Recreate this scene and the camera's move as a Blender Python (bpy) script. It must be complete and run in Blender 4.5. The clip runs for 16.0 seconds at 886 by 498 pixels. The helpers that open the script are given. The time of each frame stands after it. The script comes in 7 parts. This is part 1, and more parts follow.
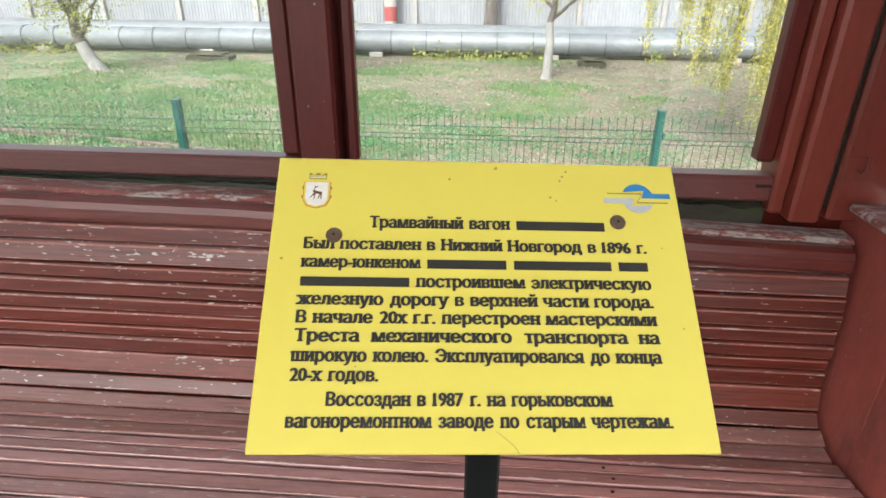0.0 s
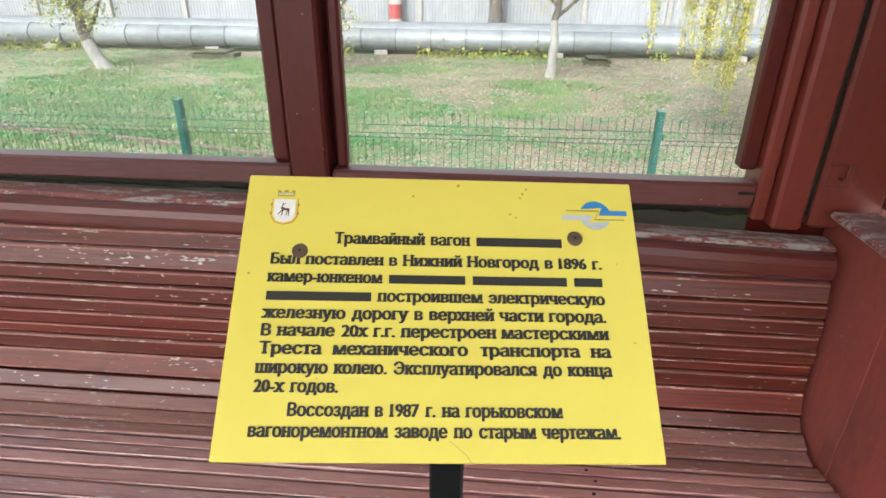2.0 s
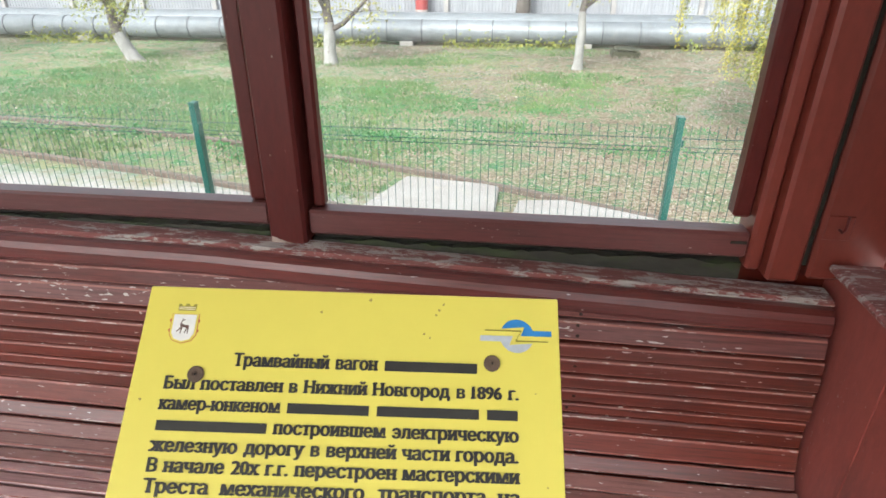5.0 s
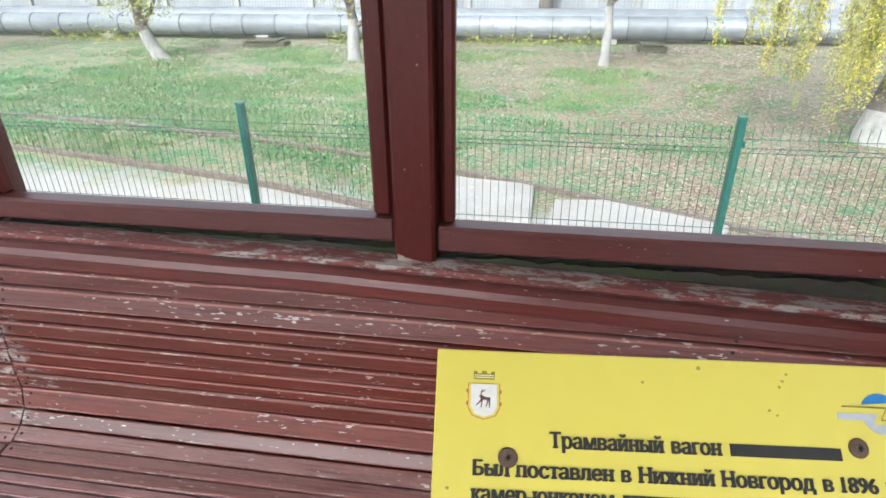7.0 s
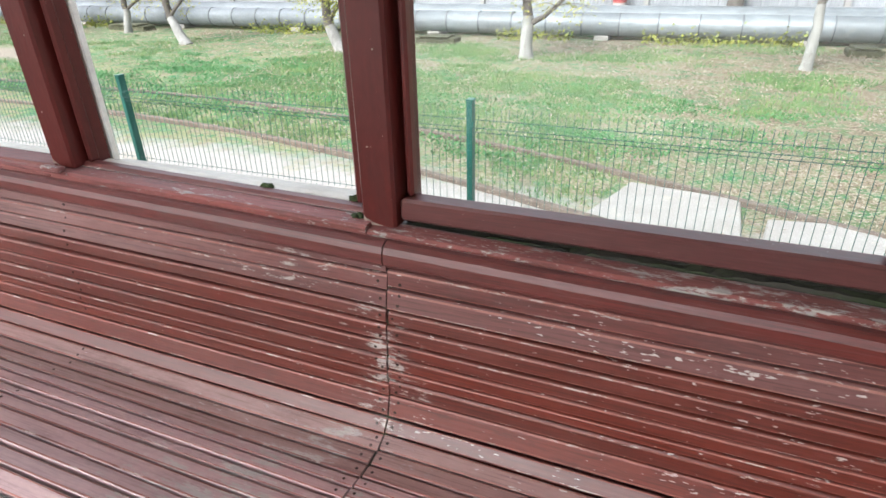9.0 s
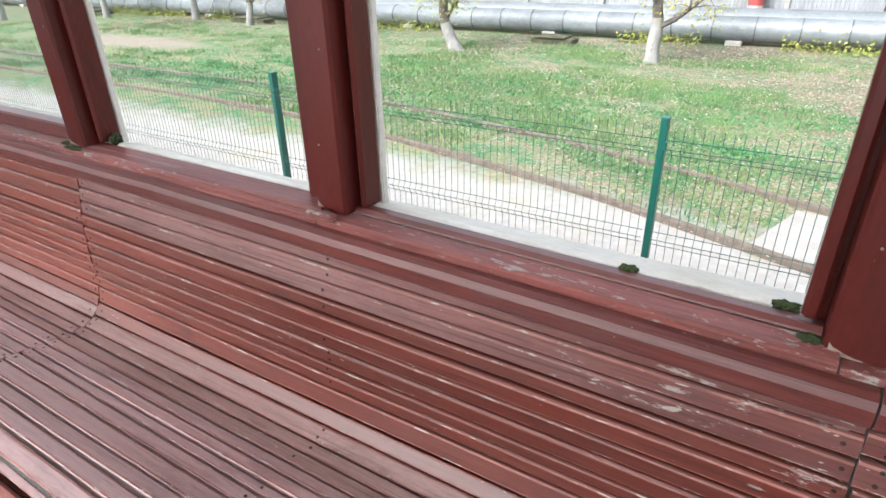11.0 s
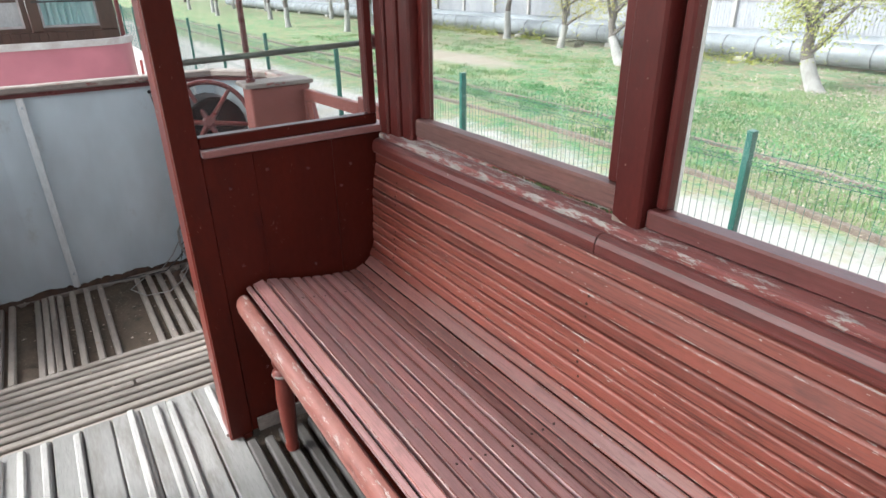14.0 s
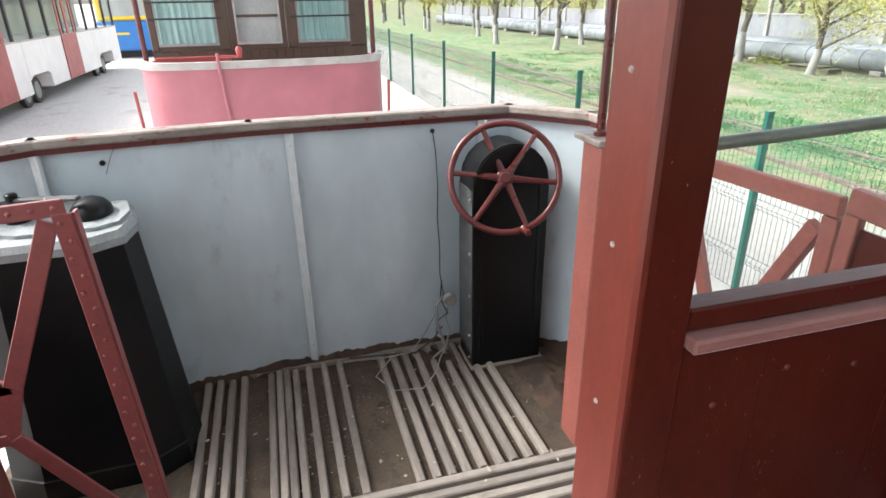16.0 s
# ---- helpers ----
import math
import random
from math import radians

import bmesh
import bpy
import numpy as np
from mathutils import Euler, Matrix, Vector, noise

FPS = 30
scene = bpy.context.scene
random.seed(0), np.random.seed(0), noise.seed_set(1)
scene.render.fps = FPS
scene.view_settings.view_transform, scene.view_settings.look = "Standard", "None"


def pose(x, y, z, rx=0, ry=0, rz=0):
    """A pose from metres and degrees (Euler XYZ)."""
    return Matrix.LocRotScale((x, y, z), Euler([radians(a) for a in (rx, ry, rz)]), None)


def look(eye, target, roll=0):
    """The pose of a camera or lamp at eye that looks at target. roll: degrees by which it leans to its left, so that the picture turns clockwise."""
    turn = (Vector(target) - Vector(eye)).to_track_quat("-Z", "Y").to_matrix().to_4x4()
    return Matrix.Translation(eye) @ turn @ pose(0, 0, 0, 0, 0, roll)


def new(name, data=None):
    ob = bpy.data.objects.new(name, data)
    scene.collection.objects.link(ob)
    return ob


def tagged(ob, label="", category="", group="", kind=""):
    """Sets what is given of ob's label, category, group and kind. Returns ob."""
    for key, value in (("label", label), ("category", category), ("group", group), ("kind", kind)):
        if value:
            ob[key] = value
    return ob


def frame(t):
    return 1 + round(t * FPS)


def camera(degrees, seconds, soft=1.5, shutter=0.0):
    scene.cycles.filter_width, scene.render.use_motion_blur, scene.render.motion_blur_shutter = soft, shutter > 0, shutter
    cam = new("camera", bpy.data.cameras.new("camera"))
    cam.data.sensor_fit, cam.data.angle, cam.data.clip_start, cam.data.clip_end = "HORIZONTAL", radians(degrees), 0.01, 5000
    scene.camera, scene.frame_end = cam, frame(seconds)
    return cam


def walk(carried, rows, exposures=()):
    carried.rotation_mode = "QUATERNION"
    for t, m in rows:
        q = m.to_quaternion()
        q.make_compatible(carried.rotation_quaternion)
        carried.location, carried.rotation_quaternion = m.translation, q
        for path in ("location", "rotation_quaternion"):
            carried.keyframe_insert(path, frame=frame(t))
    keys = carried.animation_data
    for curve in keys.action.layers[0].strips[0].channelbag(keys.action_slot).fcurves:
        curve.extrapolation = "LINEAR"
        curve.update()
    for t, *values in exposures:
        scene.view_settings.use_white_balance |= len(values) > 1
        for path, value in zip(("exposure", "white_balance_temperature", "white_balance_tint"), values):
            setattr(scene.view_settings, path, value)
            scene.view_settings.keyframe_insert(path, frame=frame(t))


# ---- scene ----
cam = camera(74.1, 16.0, soft=1.6)
PATH = [
    (0, (-0.046, -0.016, 1.412), (-0.172, 1.787, 0.555), 0.5),
    (0.5, (-0.061, -0.009, 1.412), (-0.185, 1.792, 0.551), 0.5),
    (1, (-0.065, -0.006, 1.404), (-0.188, 1.795, 0.543), 0.6),
    (1.5, (-0.044, -0.013, 1.418), (-0.167, 1.787, 0.554), 0.6),
    (2, (-0.011, -0.023, 1.433), (-0.153, 1.775, 0.568), 0.5),
    (2.5, (0.021, -0.037, 1.446), (-0.149, 1.757, 0.579), 0.3),
    (3, (0.025, -0.036, 1.451), (-0.167, 1.755, 0.581), 0.2),
    (3.5, (0.032, -0.023, 1.453), (-0.175, 1.764, 0.579), 0.2),
    (4, (0.06, -0.004, 1.486), (-0.161, 1.778, 0.607), 0.2),
    (4.2, (0.075, 0.008, 1.505), (-0.155, 1.787, 0.619), 0.2),
    (6.3, (0.024, 0.116, 1.517), (-0.203, 1.888, 0.611), -0.3),
    (6.5, (-0.031, 0.116, 1.520), (-0.266, 1.889, 0.610), -0.4),
    (7, (-0.156, 0.113, 1.518), (-0.433, 1.874, 0.607), -0.5),
    (7.5, (-0.256, 0.127, 1.518), (-0.727, 1.847, 0.611), -1.4),
    (8, (-0.397, 0.117, 1.504), (-1.031, 1.78, 0.591), -1.9),
    (8.2, (-0.471, 0.108, 1.506), (-1.133, 1.76, 0.595), -2.0),
    (10.3, (-1.113, 0.216, 1.502), (-1.868, 1.826, 0.586), -0.4),
    (10.5, (-1.18, 0.23, 1.497), (-1.968, 1.824, 0.582), -0.5),
    (11, (-1.374, 0.254, 1.507), (-2.315, 1.766, 0.596), -1.2),
    (11.5, (-1.638, 0.2, 1.512), (-2.675, 1.65, 0.605), -1.2),
    (12, (-1.908, 0.154, 1.532), (-3.008, 1.558, 0.628), -1.1),
    (12.5, (-2.181, 0.184, 1.544), (-3.417, 1.478, 0.649), -1.7),
    (13, (-2.492, 0.127, 1.531), (-3.805, 1.357, 0.657), -1.6),
    (13.5, (-2.795, 0.081, 1.539), (-4.158, 1.263, 0.677), -1.2),
    (14, (-3.132, 0.1, 1.534), (-4.644, 1.102, 0.692), -0.8),
    (14.5, (-3.419, 0.033, 1.531), (-5.109, 0.739, 0.727), -1.5),
    (15, (-3.733, -0.025, 1.549), (-5.478, 0.54, 0.752), -1.8),
    (15.5, (-4.049, -0.01, 1.53), (-5.813, 0.501, 0.739), -1.5),
    (16, (-4.342, -0.05, 1.499), (-6.112, 0.447, 0.713), -0.9),
]
EXPOSURE = [(0.0, 1.63, 6500, 10), (4.2, 1.65, 6450, 10), (6.5, 1.66, 6100, 10), (8.2, 1.69, 6200, 10), (10.3, 1.70, 6250, 10), (12.5, 1.82, 6200, 10), (14.5, 1.87, 6250, 10), (16.0, 1.97, 6450, 10)]
walk(cam, [(t, look(eye, target, roll)) for t, eye, target, roll in PATH], EXPOSURE)

# ---- light ----
SUN_EL, SUN_ROT = 42.0, 203.0
world = bpy.data.worlds.new("overcast_sky")
scene.world = world
world.use_nodes = True
wn, wl = world.node_tree.nodes, world.node_tree.links
sky = wn.new("ShaderNodeTexSky")
sky.sky_type, sky.sun_disc = "NISHITA", False
sky.sun_elevation, sky.sun_rotation = radians(SUN_EL), radians(SUN_ROT)
sky.dust_density, sky.air_density, sky.ozone_density = 4.0, 1.0, 1.0
pale = wn.new("ShaderNodeHueSaturation")
pale.inputs["Saturation"].default_value = 0.30
wl.new(sky.outputs["Color"], pale.inputs["Color"])
wl.new(pale.outputs["Color"], wn["Background"].inputs["Color"])
wn["Background"].inputs["Strength"].default_value = 0.15
sun = new("sun", bpy.data.lights.new("sun", "SUN"))
sun.data.energy, sun.data.angle, sun.data.color = 1.2, radians(16), (1.0, 0.97, 0.92)
az = radians(SUN_ROT)
sun.matrix_world = look((0, 0, 60), (0 - math.sin(az) * 60, 0 - math.cos(az) * 60, 60 - 60 * math.tan(radians(SUN_EL))))


# ---- materials ----
def paint(name, col, col2, rough=0.5, metal=0.0, scale=6.0, stretch=(1, 1, 1), bump=0.1, fine=90.0, wear=None,
          amount=0.0, wear_scale=14.0, vary=0.0, seams=(), dirt=None, dirt_amount=0.0, spec=0.5, island=False, coat=0.0,
          fade=None, flecks=None, sheen=0.0, contrast=0.5, worn=None, streaks=0.0):
    """Two-scale mottled surface with grain, optional flaking to a second colour and optional stains."""
    m = bpy.data.materials.new(name)
    m.use_nodes = True
    n, l = m.node_tree.nodes, m.node_tree.links
    b = n["Principled BSDF"]
    b.inputs["Metallic"].default_value = metal
    b.inputs["Specular IOR Level"].default_value = spec
    b.inputs["Coat Weight"].default_value, b.inputs["Coat Roughness"].default_value = coat, 0.40
    b.inputs["Sheen Weight"].default_value, b.inputs["Sheen Roughness"].default_value = sheen, 0.32
    b.inputs["Sheen Tint"].default_value = (0.94, 0.95, 1.0, 1)
    geo = n.new("ShaderNodeNewGeometry")
    mp = n.new("ShaderNodeVectorMath")
    mp.operation = "MULTIPLY"
    mp.inputs[1].default_value = stretch
    l.new(geo.outputs["Position"], mp.inputs[0])

    def noise_tex(s, detail=4.0, rgh=0.6):
        t = n.new("ShaderNodeTexNoise")
        t.inputs["Scale"].default_value, t.inputs["Detail"].default_value, t.inputs["Roughness"].default_value = s, detail, rgh
        l.new(mp.outputs[0], t.inputs["Vector"])
        return t.outputs["Fac"]

    def math_node(op, a, c, clamp=False):
        t = n.new("ShaderNodeMath")
        t.operation, t.use_clamp = op, clamp
        for sock, v in zip(t.inputs, (a, c)):
            if isinstance(v, (int, float)):
                sock.default_value = v
            else:
                l.new(v, sock)
        return t.outputs[0]

    def ramp(fac, lo, hi):
        t = n.new("ShaderNodeMapRange")
        t.inputs["From Min"].default_value, t.inputs["From Max"].default_value = lo, hi
        l.new(fac, t.inputs["Value"])
        return t.outputs[0]

    def mixc(fac, a, c):
        t = n.new("ShaderNodeMix")
        t.data_type = "RGBA"
        l.new(fac, t.inputs["Factor"])
        for sock, v in ((t.inputs["A"], a), (t.inputs["B"], c)):
            if isinstance(v, tuple):
                sock.default_value = (*v, 1)
            else:
                l.new(v, sock)
        return t.outputs["Result"]

    big = noise_tex(scale)
    small = noise_tex(fine, 3.0)
    tone = ramp(big, 0.32, 0.68)
    if island:
        tone = math_node("ADD", math_node("MULTIPLY", tone, 0.4), math_node("MULTIPLY", geo.outputs["Random Per Island"], 0.6))
    colour = mixc(tone, col, col2)
    grain = math_node("ADD", math_node("MULTIPLY", small, contrast), 1 - contrast / 2)
    info = n.new("ShaderNodeObjectInfo")
    if fade:
        patch = ramp(noise_tex(scale * 0.5, 5.0, 0.65), 0.36, 0.66)
        other = math_node("FRACT", math_node("MULTIPLY", info.outputs["Random"], 7.31), 0)
        much = math_node("MULTIPLY", math_node("ADD", math_node("MULTIPLY", patch, 0.55), math_node("MULTIPLY", other, 0.45)), 0.7, True)
        if worn:
            # pales one run along x: wear, plus light and gloss put into the colour
            sep = n.new("ShaderNodeSeparateXYZ")
            l.new(geo.outputs["Position"], sep.inputs[0])
            far = math_node("ABSOLUTE", math_node("SUBTRACT", sep.outputs[0], worn[0]), 0)
            much = math_node("ADD", math_node("MULTIPLY", much, 0.5), math_node("MULTIPLY", ramp(far, worn[2], worn[1]), worn[3]), True)
        colour = mixc(much, colour, fade)
    if vary:
        grain = math_node("MULTIPLY", grain, math_node("ADD", math_node("MULTIPLY", info.outputs["Random"], 2 * vary), 1 - vary))
    mul = n.new("ShaderNodeMix")
    mul.data_type, mul.blend_type = "RGBA", "MULTIPLY"
    mul.inputs["Factor"].default_value = 1.0
    l.new(colour, mul.inputs["A"])
    l.new(grain, mul.inputs["B"])
    colour = mul.outputs["Result"]
    if streaks:
        # long fine lines of dirt and scratches along the grain
        along = n.new("ShaderNodeVectorMath")
        along.operation = "MULTIPLY"
        along.inputs[1].default_value = (0.10, 1, 1)
        l.new(mp.outputs[0], along.inputs[0])
        line = n.new("ShaderNodeTexNoise")
        line.inputs["Scale"].default_value, line.inputs["Detail"].default_value, line.inputs["Roughness"].default_value = 210.0, 4.0, 0.65
        l.new(along.outputs[0], line.inputs["Vector"])
        dark = math_node("MULTIPLY", ramp(line.outputs["Fac"], 0.50, 0.70), streaks)
        colour = mixc(dark, colour, tuple(c * 0.38 for c in col2))
        pale = math_node("MULTIPLY", ramp(line.outputs["Fac"], 0.42, 0.26), streaks * 0.55)
        colour = mixc(pale, colour, tuple(0.55 * c + 0.10 for c in col))
    rr = math_node("ADD", math_node("MULTIPLY", big, 0.25), rough - 0.12, True)
    height = math_node("ADD", math_node("MULTIPLY", small, 0.5), math_node("MULTIPLY", big, 0.5))
    if dirt:
        mask = ramp(noise_tex(scale * 1.7, 6.0, 0.7), 0.62 - dirt_amount, 0.78 - dirt_amount)
        colour = mixc(math_node("MULTIPLY", mask, 0.8), colour, dirt)
    if wear:
        w = noise_tex(wear_scale, 8.0, 0.76)
        if seams:
            sep = n.new("ShaderNodeSeparateXYZ")
            l.new(geo.outputs["Position"], sep.inputs[0])
            for at, reach, add in seams:
                d = math_node("ABSOLUTE", math_node("SUBTRACT", sep.outputs[0], at), 0)
                w = math_node("ADD", w, math_node("MULTIPLY", ramp(d, reach, 0.0), add))
        lo = 0.80 - amount
        mask = ramp(w, lo, lo + 0.035)
        shade = mixc(small, tuple(c * 0.55 for c in wear), tuple(min(1, c * 1.25) for c in wear))
        colour = mixc(mask, colour, shade)
        rr = math_node("ADD", rr, math_node("MULTIPLY", mask, 0.3), True)
        height = math_node("SUBTRACT", height, math_node("MULTIPLY", mask, 0.7))
    if flecks:
        fcol, fscale, famount = flecks[:3]
        spots = math_node("ADD", noise_tex(fscale, 2.0, 0.5), math_node("MULTIPLY", noise_tex(fscale * 0.07, 2.0, 0.5), 0.30))
        if len(flecks) > 3:
            sep = n.new("ShaderNodeSeparateXYZ")
            l.new(geo.outputs["Position"], sep.inputs[0])
            spots = math_node("ADD", spots, math_node("MULTIPLY", ramp(sep.outputs[0], -2.0, -0.8), flecks[3]))
        chips = ramp(spots, 0.93 - famount, 0.955 - famount)
        colour = mixc(chips, colour, mixc(small, tuple(c * 0.6 for c in fcol), fcol))
        height = math_node("SUBTRACT", height, math_node("MULTIPLY", chips, 0.6))
    l.new(colour, b.inputs["Base Color"])
    l.new(rr, b.inputs["Roughness"])
    bp = n.new("ShaderNodeBump")
    bp.inputs["Strength"].default_value, bp.inputs["Distance"].default_value = bump, 0.004
    l.new(height, bp.inputs["Height"])
    l.new(bp.outputs[0], b.inputs["Normal"])
    return m


def glass(name, tint=(0.95, 0.98, 0.97)):
    m = bpy.data.materials.new(name)
    m.use_nodes = True
    n, l = m.node_tree.nodes, m.node_tree.links
    n.remove(n["Principled BSDF"])
    clear, shine, mix = n.new("ShaderNodeBsdfTransparent"), n.new("ShaderNodeBsdfGlossy"), n.new("ShaderNodeMixShader")
    clear.inputs["Color"].default_value = (*tint, 1)
    shine.inputs["Roughness"].default_value = 0.02
    lw, power, low = n.new("ShaderNodeLayerWeight"), n.new("ShaderNodeMath"), n.new("ShaderNodeMath")
    power.operation, low.operation = "POWER", "MULTIPLY_ADD"
    power.inputs[1].default_value = 4.5
    low.inputs[1].default_value, low.inputs[2].default_value = 0.55, 0.035
    l.new(lw.outputs["Facing"], power.inputs[0])
    l.new(power.outputs[0], low.inputs[0])
    l.new(low.outputs[0], mix.inputs[0])
    l.new(clear.outputs[0], mix.inputs[1])
    l.new(shine.outputs[0], mix.inputs[2])
    dust, film, veil = n.new("ShaderNodeBsdfDiffuse"), n.new("ShaderNodeMixShader"), n.new("ShaderNodeTexNoise")
    dust.inputs["Color"].default_value = (0.75, 0.76, 0.74, 1)
    veil.inputs["Scale"].default_value, veil.inputs["Detail"].default_value = 3.0, 5.0
    amount = n.new("ShaderNodeMapRange")
    amount.inputs["From Min"].default_value, amount.inputs["From Max"].default_value = 0.3, 0.75
    amount.inputs["To Min"].default_value, amount.inputs["To Max"].default_value = 0.01, 0.05
    l.new(veil.outputs["Fac"], amount.inputs["Value"])
    l.new(amount.outputs[0], film.inputs[0])
    l.new(mix.outputs[0], film.inputs[1])
    l.new(dust.outputs[0], film.inputs[2])
    l.new(film.outputs[0], n["Material Output"].inputs["Surface"])
    return m


GREYWOOD = (0.42, 0.37, 0.34)
# Seat and hollow slats are paler: faded, with sky light put into the colour
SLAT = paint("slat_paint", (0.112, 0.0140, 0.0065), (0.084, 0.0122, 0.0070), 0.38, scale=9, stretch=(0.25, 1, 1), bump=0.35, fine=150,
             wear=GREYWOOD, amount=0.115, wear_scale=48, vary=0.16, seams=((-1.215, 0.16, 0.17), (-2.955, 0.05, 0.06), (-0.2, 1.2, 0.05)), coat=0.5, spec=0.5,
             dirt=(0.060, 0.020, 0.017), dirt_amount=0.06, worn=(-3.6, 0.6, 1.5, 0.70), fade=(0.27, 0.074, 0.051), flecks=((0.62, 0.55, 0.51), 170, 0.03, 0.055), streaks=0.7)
SEAT = paint("lit_seat_paint", (0.45, 0.190, 0.168), (0.37, 0.155, 0.139), 0.40, scale=9, stretch=(0.25, 1, 1), bump=0.35, fine=150,
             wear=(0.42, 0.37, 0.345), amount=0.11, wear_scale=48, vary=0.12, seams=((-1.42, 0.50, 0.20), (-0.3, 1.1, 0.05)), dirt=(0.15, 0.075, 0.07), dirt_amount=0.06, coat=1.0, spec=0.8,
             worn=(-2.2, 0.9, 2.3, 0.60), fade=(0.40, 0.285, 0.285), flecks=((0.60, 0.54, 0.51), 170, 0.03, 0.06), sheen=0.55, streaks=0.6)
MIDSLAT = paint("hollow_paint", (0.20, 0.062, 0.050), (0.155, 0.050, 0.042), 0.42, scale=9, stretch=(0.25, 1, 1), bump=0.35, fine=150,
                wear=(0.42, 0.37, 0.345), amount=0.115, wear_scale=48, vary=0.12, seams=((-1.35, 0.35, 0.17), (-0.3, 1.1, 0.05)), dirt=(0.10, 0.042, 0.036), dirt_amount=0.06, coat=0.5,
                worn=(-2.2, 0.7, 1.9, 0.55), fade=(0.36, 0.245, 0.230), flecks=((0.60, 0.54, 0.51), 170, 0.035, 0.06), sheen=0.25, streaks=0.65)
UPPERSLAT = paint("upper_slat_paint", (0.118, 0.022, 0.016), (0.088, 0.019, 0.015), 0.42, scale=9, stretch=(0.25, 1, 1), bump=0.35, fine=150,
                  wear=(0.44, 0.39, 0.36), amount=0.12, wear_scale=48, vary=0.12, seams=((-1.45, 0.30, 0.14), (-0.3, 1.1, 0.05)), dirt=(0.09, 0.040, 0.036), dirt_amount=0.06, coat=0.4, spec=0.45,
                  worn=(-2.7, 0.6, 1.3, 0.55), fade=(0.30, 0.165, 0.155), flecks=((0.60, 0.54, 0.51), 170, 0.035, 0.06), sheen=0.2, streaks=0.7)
# Pale slat edges: worn paint, with their highlights put into the colour
LITEDGE = paint("worn_lit_edge_paint", (0.24, 0.075, 0.055), (0.30, 0.135, 0.11), 0.5, scale=9, stretch=(0.25, 1, 1), bump=0.3, fine=150,
               wear=(0.50, 0.40, 0.36), amount=0.24, wear_scale=60, vary=0.2, dirt=(0.11, 0.035, 0.028), dirt_amount=0.10)
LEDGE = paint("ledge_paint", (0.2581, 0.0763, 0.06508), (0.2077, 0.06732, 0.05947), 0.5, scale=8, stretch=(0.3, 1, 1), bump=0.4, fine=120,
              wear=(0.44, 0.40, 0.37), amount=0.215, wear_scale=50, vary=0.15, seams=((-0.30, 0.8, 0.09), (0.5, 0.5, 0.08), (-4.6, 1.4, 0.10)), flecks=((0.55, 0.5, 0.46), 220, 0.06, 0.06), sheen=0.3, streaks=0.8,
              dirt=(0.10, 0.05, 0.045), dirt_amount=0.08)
BOARDRED = paint("board_paint", (0.140, 0.0250, 0.0190), (0.104, 0.0200, 0.0158), 0.40, scale=7, stretch=(0.25, 1, 1), coat=0.3, bump=0.35, fine=130, wear=(0.42, 0.37, 0.34), amount=0.10, wear_scale=42,
                 vary=0.10, dirt=(0.09, 0.035, 0.03), dirt_amount=0.08, flecks=((0.58, 0.52, 0.48), 200, 0.0), sheen=0.2, streaks=0.8)
SILLRED = paint("inner_sill_paint", (0.24, 0.075, 0.064), (0.17, 0.050, 0.043), 0.5, scale=8, stretch=(0.3, 1, 1), bump=0.4, fine=120, wear=(0.16, 0.04, 0.033), amount=0.16, wear_scale=30,
                flecks=((0.55, 0.5, 0.46), 220, 0.02), streaks=0.6)
WEATHERRED = paint("weathered_sash_paint", (0.175, 0.080, 0.068), (0.125, 0.062, 0.053), 0.5, scale=7, stretch=(0.35, 1, 1), bump=0.4, fine=110, wear=(0.34, 0.29, 0.26), amount=0.11, wear_scale=40, dirt=(0.085, 0.055, 0.047), dirt_amount=0.08, streaks=0.7)
CHIPWOOD = paint("chipped_wood", (0.33, 0.27, 0.23), (0.17, 0.11, 0.09), 0.85, scale=30, stretch=(1, 1, 0.3), bump=0.5, fine=120)
# Pale base colour holds the sheen seen along the sill at low angles
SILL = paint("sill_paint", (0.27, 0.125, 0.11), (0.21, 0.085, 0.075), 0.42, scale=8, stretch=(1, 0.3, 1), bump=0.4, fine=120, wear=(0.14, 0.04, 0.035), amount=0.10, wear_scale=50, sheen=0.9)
FRAME = paint("frame_paint", (0.1025, 0.01722, 0.01394), (0.07544, 0.01312, 0.01107), 0.38, scale=7, stretch=(1, 1, 0.3), bump=0.25, fine=110,
              wear=(0.34, 0.24, 0.22), amount=0.02, wear_scale=60, vary=0.12, dirt=(0.065, 0.020, 0.018), dirt_amount=0.06, flecks=((0.42, 0.28, 0.25), 260, 0.0), spec=0.25)
RAIL = paint("sash_paint", (0.135, 0.03426, 0.02964), (0.1022, 0.02701, 0.02371), 0.42, scale=7, stretch=(0.35, 1, 1), coat=0.35, bump=0.35, fine=110,
             wear=(0.36, 0.26, 0.24), amount=0.085, wear_scale=60, vary=0.15, dirt=(0.085, 0.032, 0.028), dirt_amount=0.08, flecks=((0.45, 0.36, 0.32), 240, 0.02), streaks=0.5)
# Panel red is darkened to carry the shade on faces towards the saloon
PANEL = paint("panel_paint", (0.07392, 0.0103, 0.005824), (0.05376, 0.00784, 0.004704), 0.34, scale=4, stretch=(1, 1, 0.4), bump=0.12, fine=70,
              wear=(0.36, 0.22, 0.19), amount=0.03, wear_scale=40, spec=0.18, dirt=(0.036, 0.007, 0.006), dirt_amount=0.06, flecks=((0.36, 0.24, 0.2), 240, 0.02))
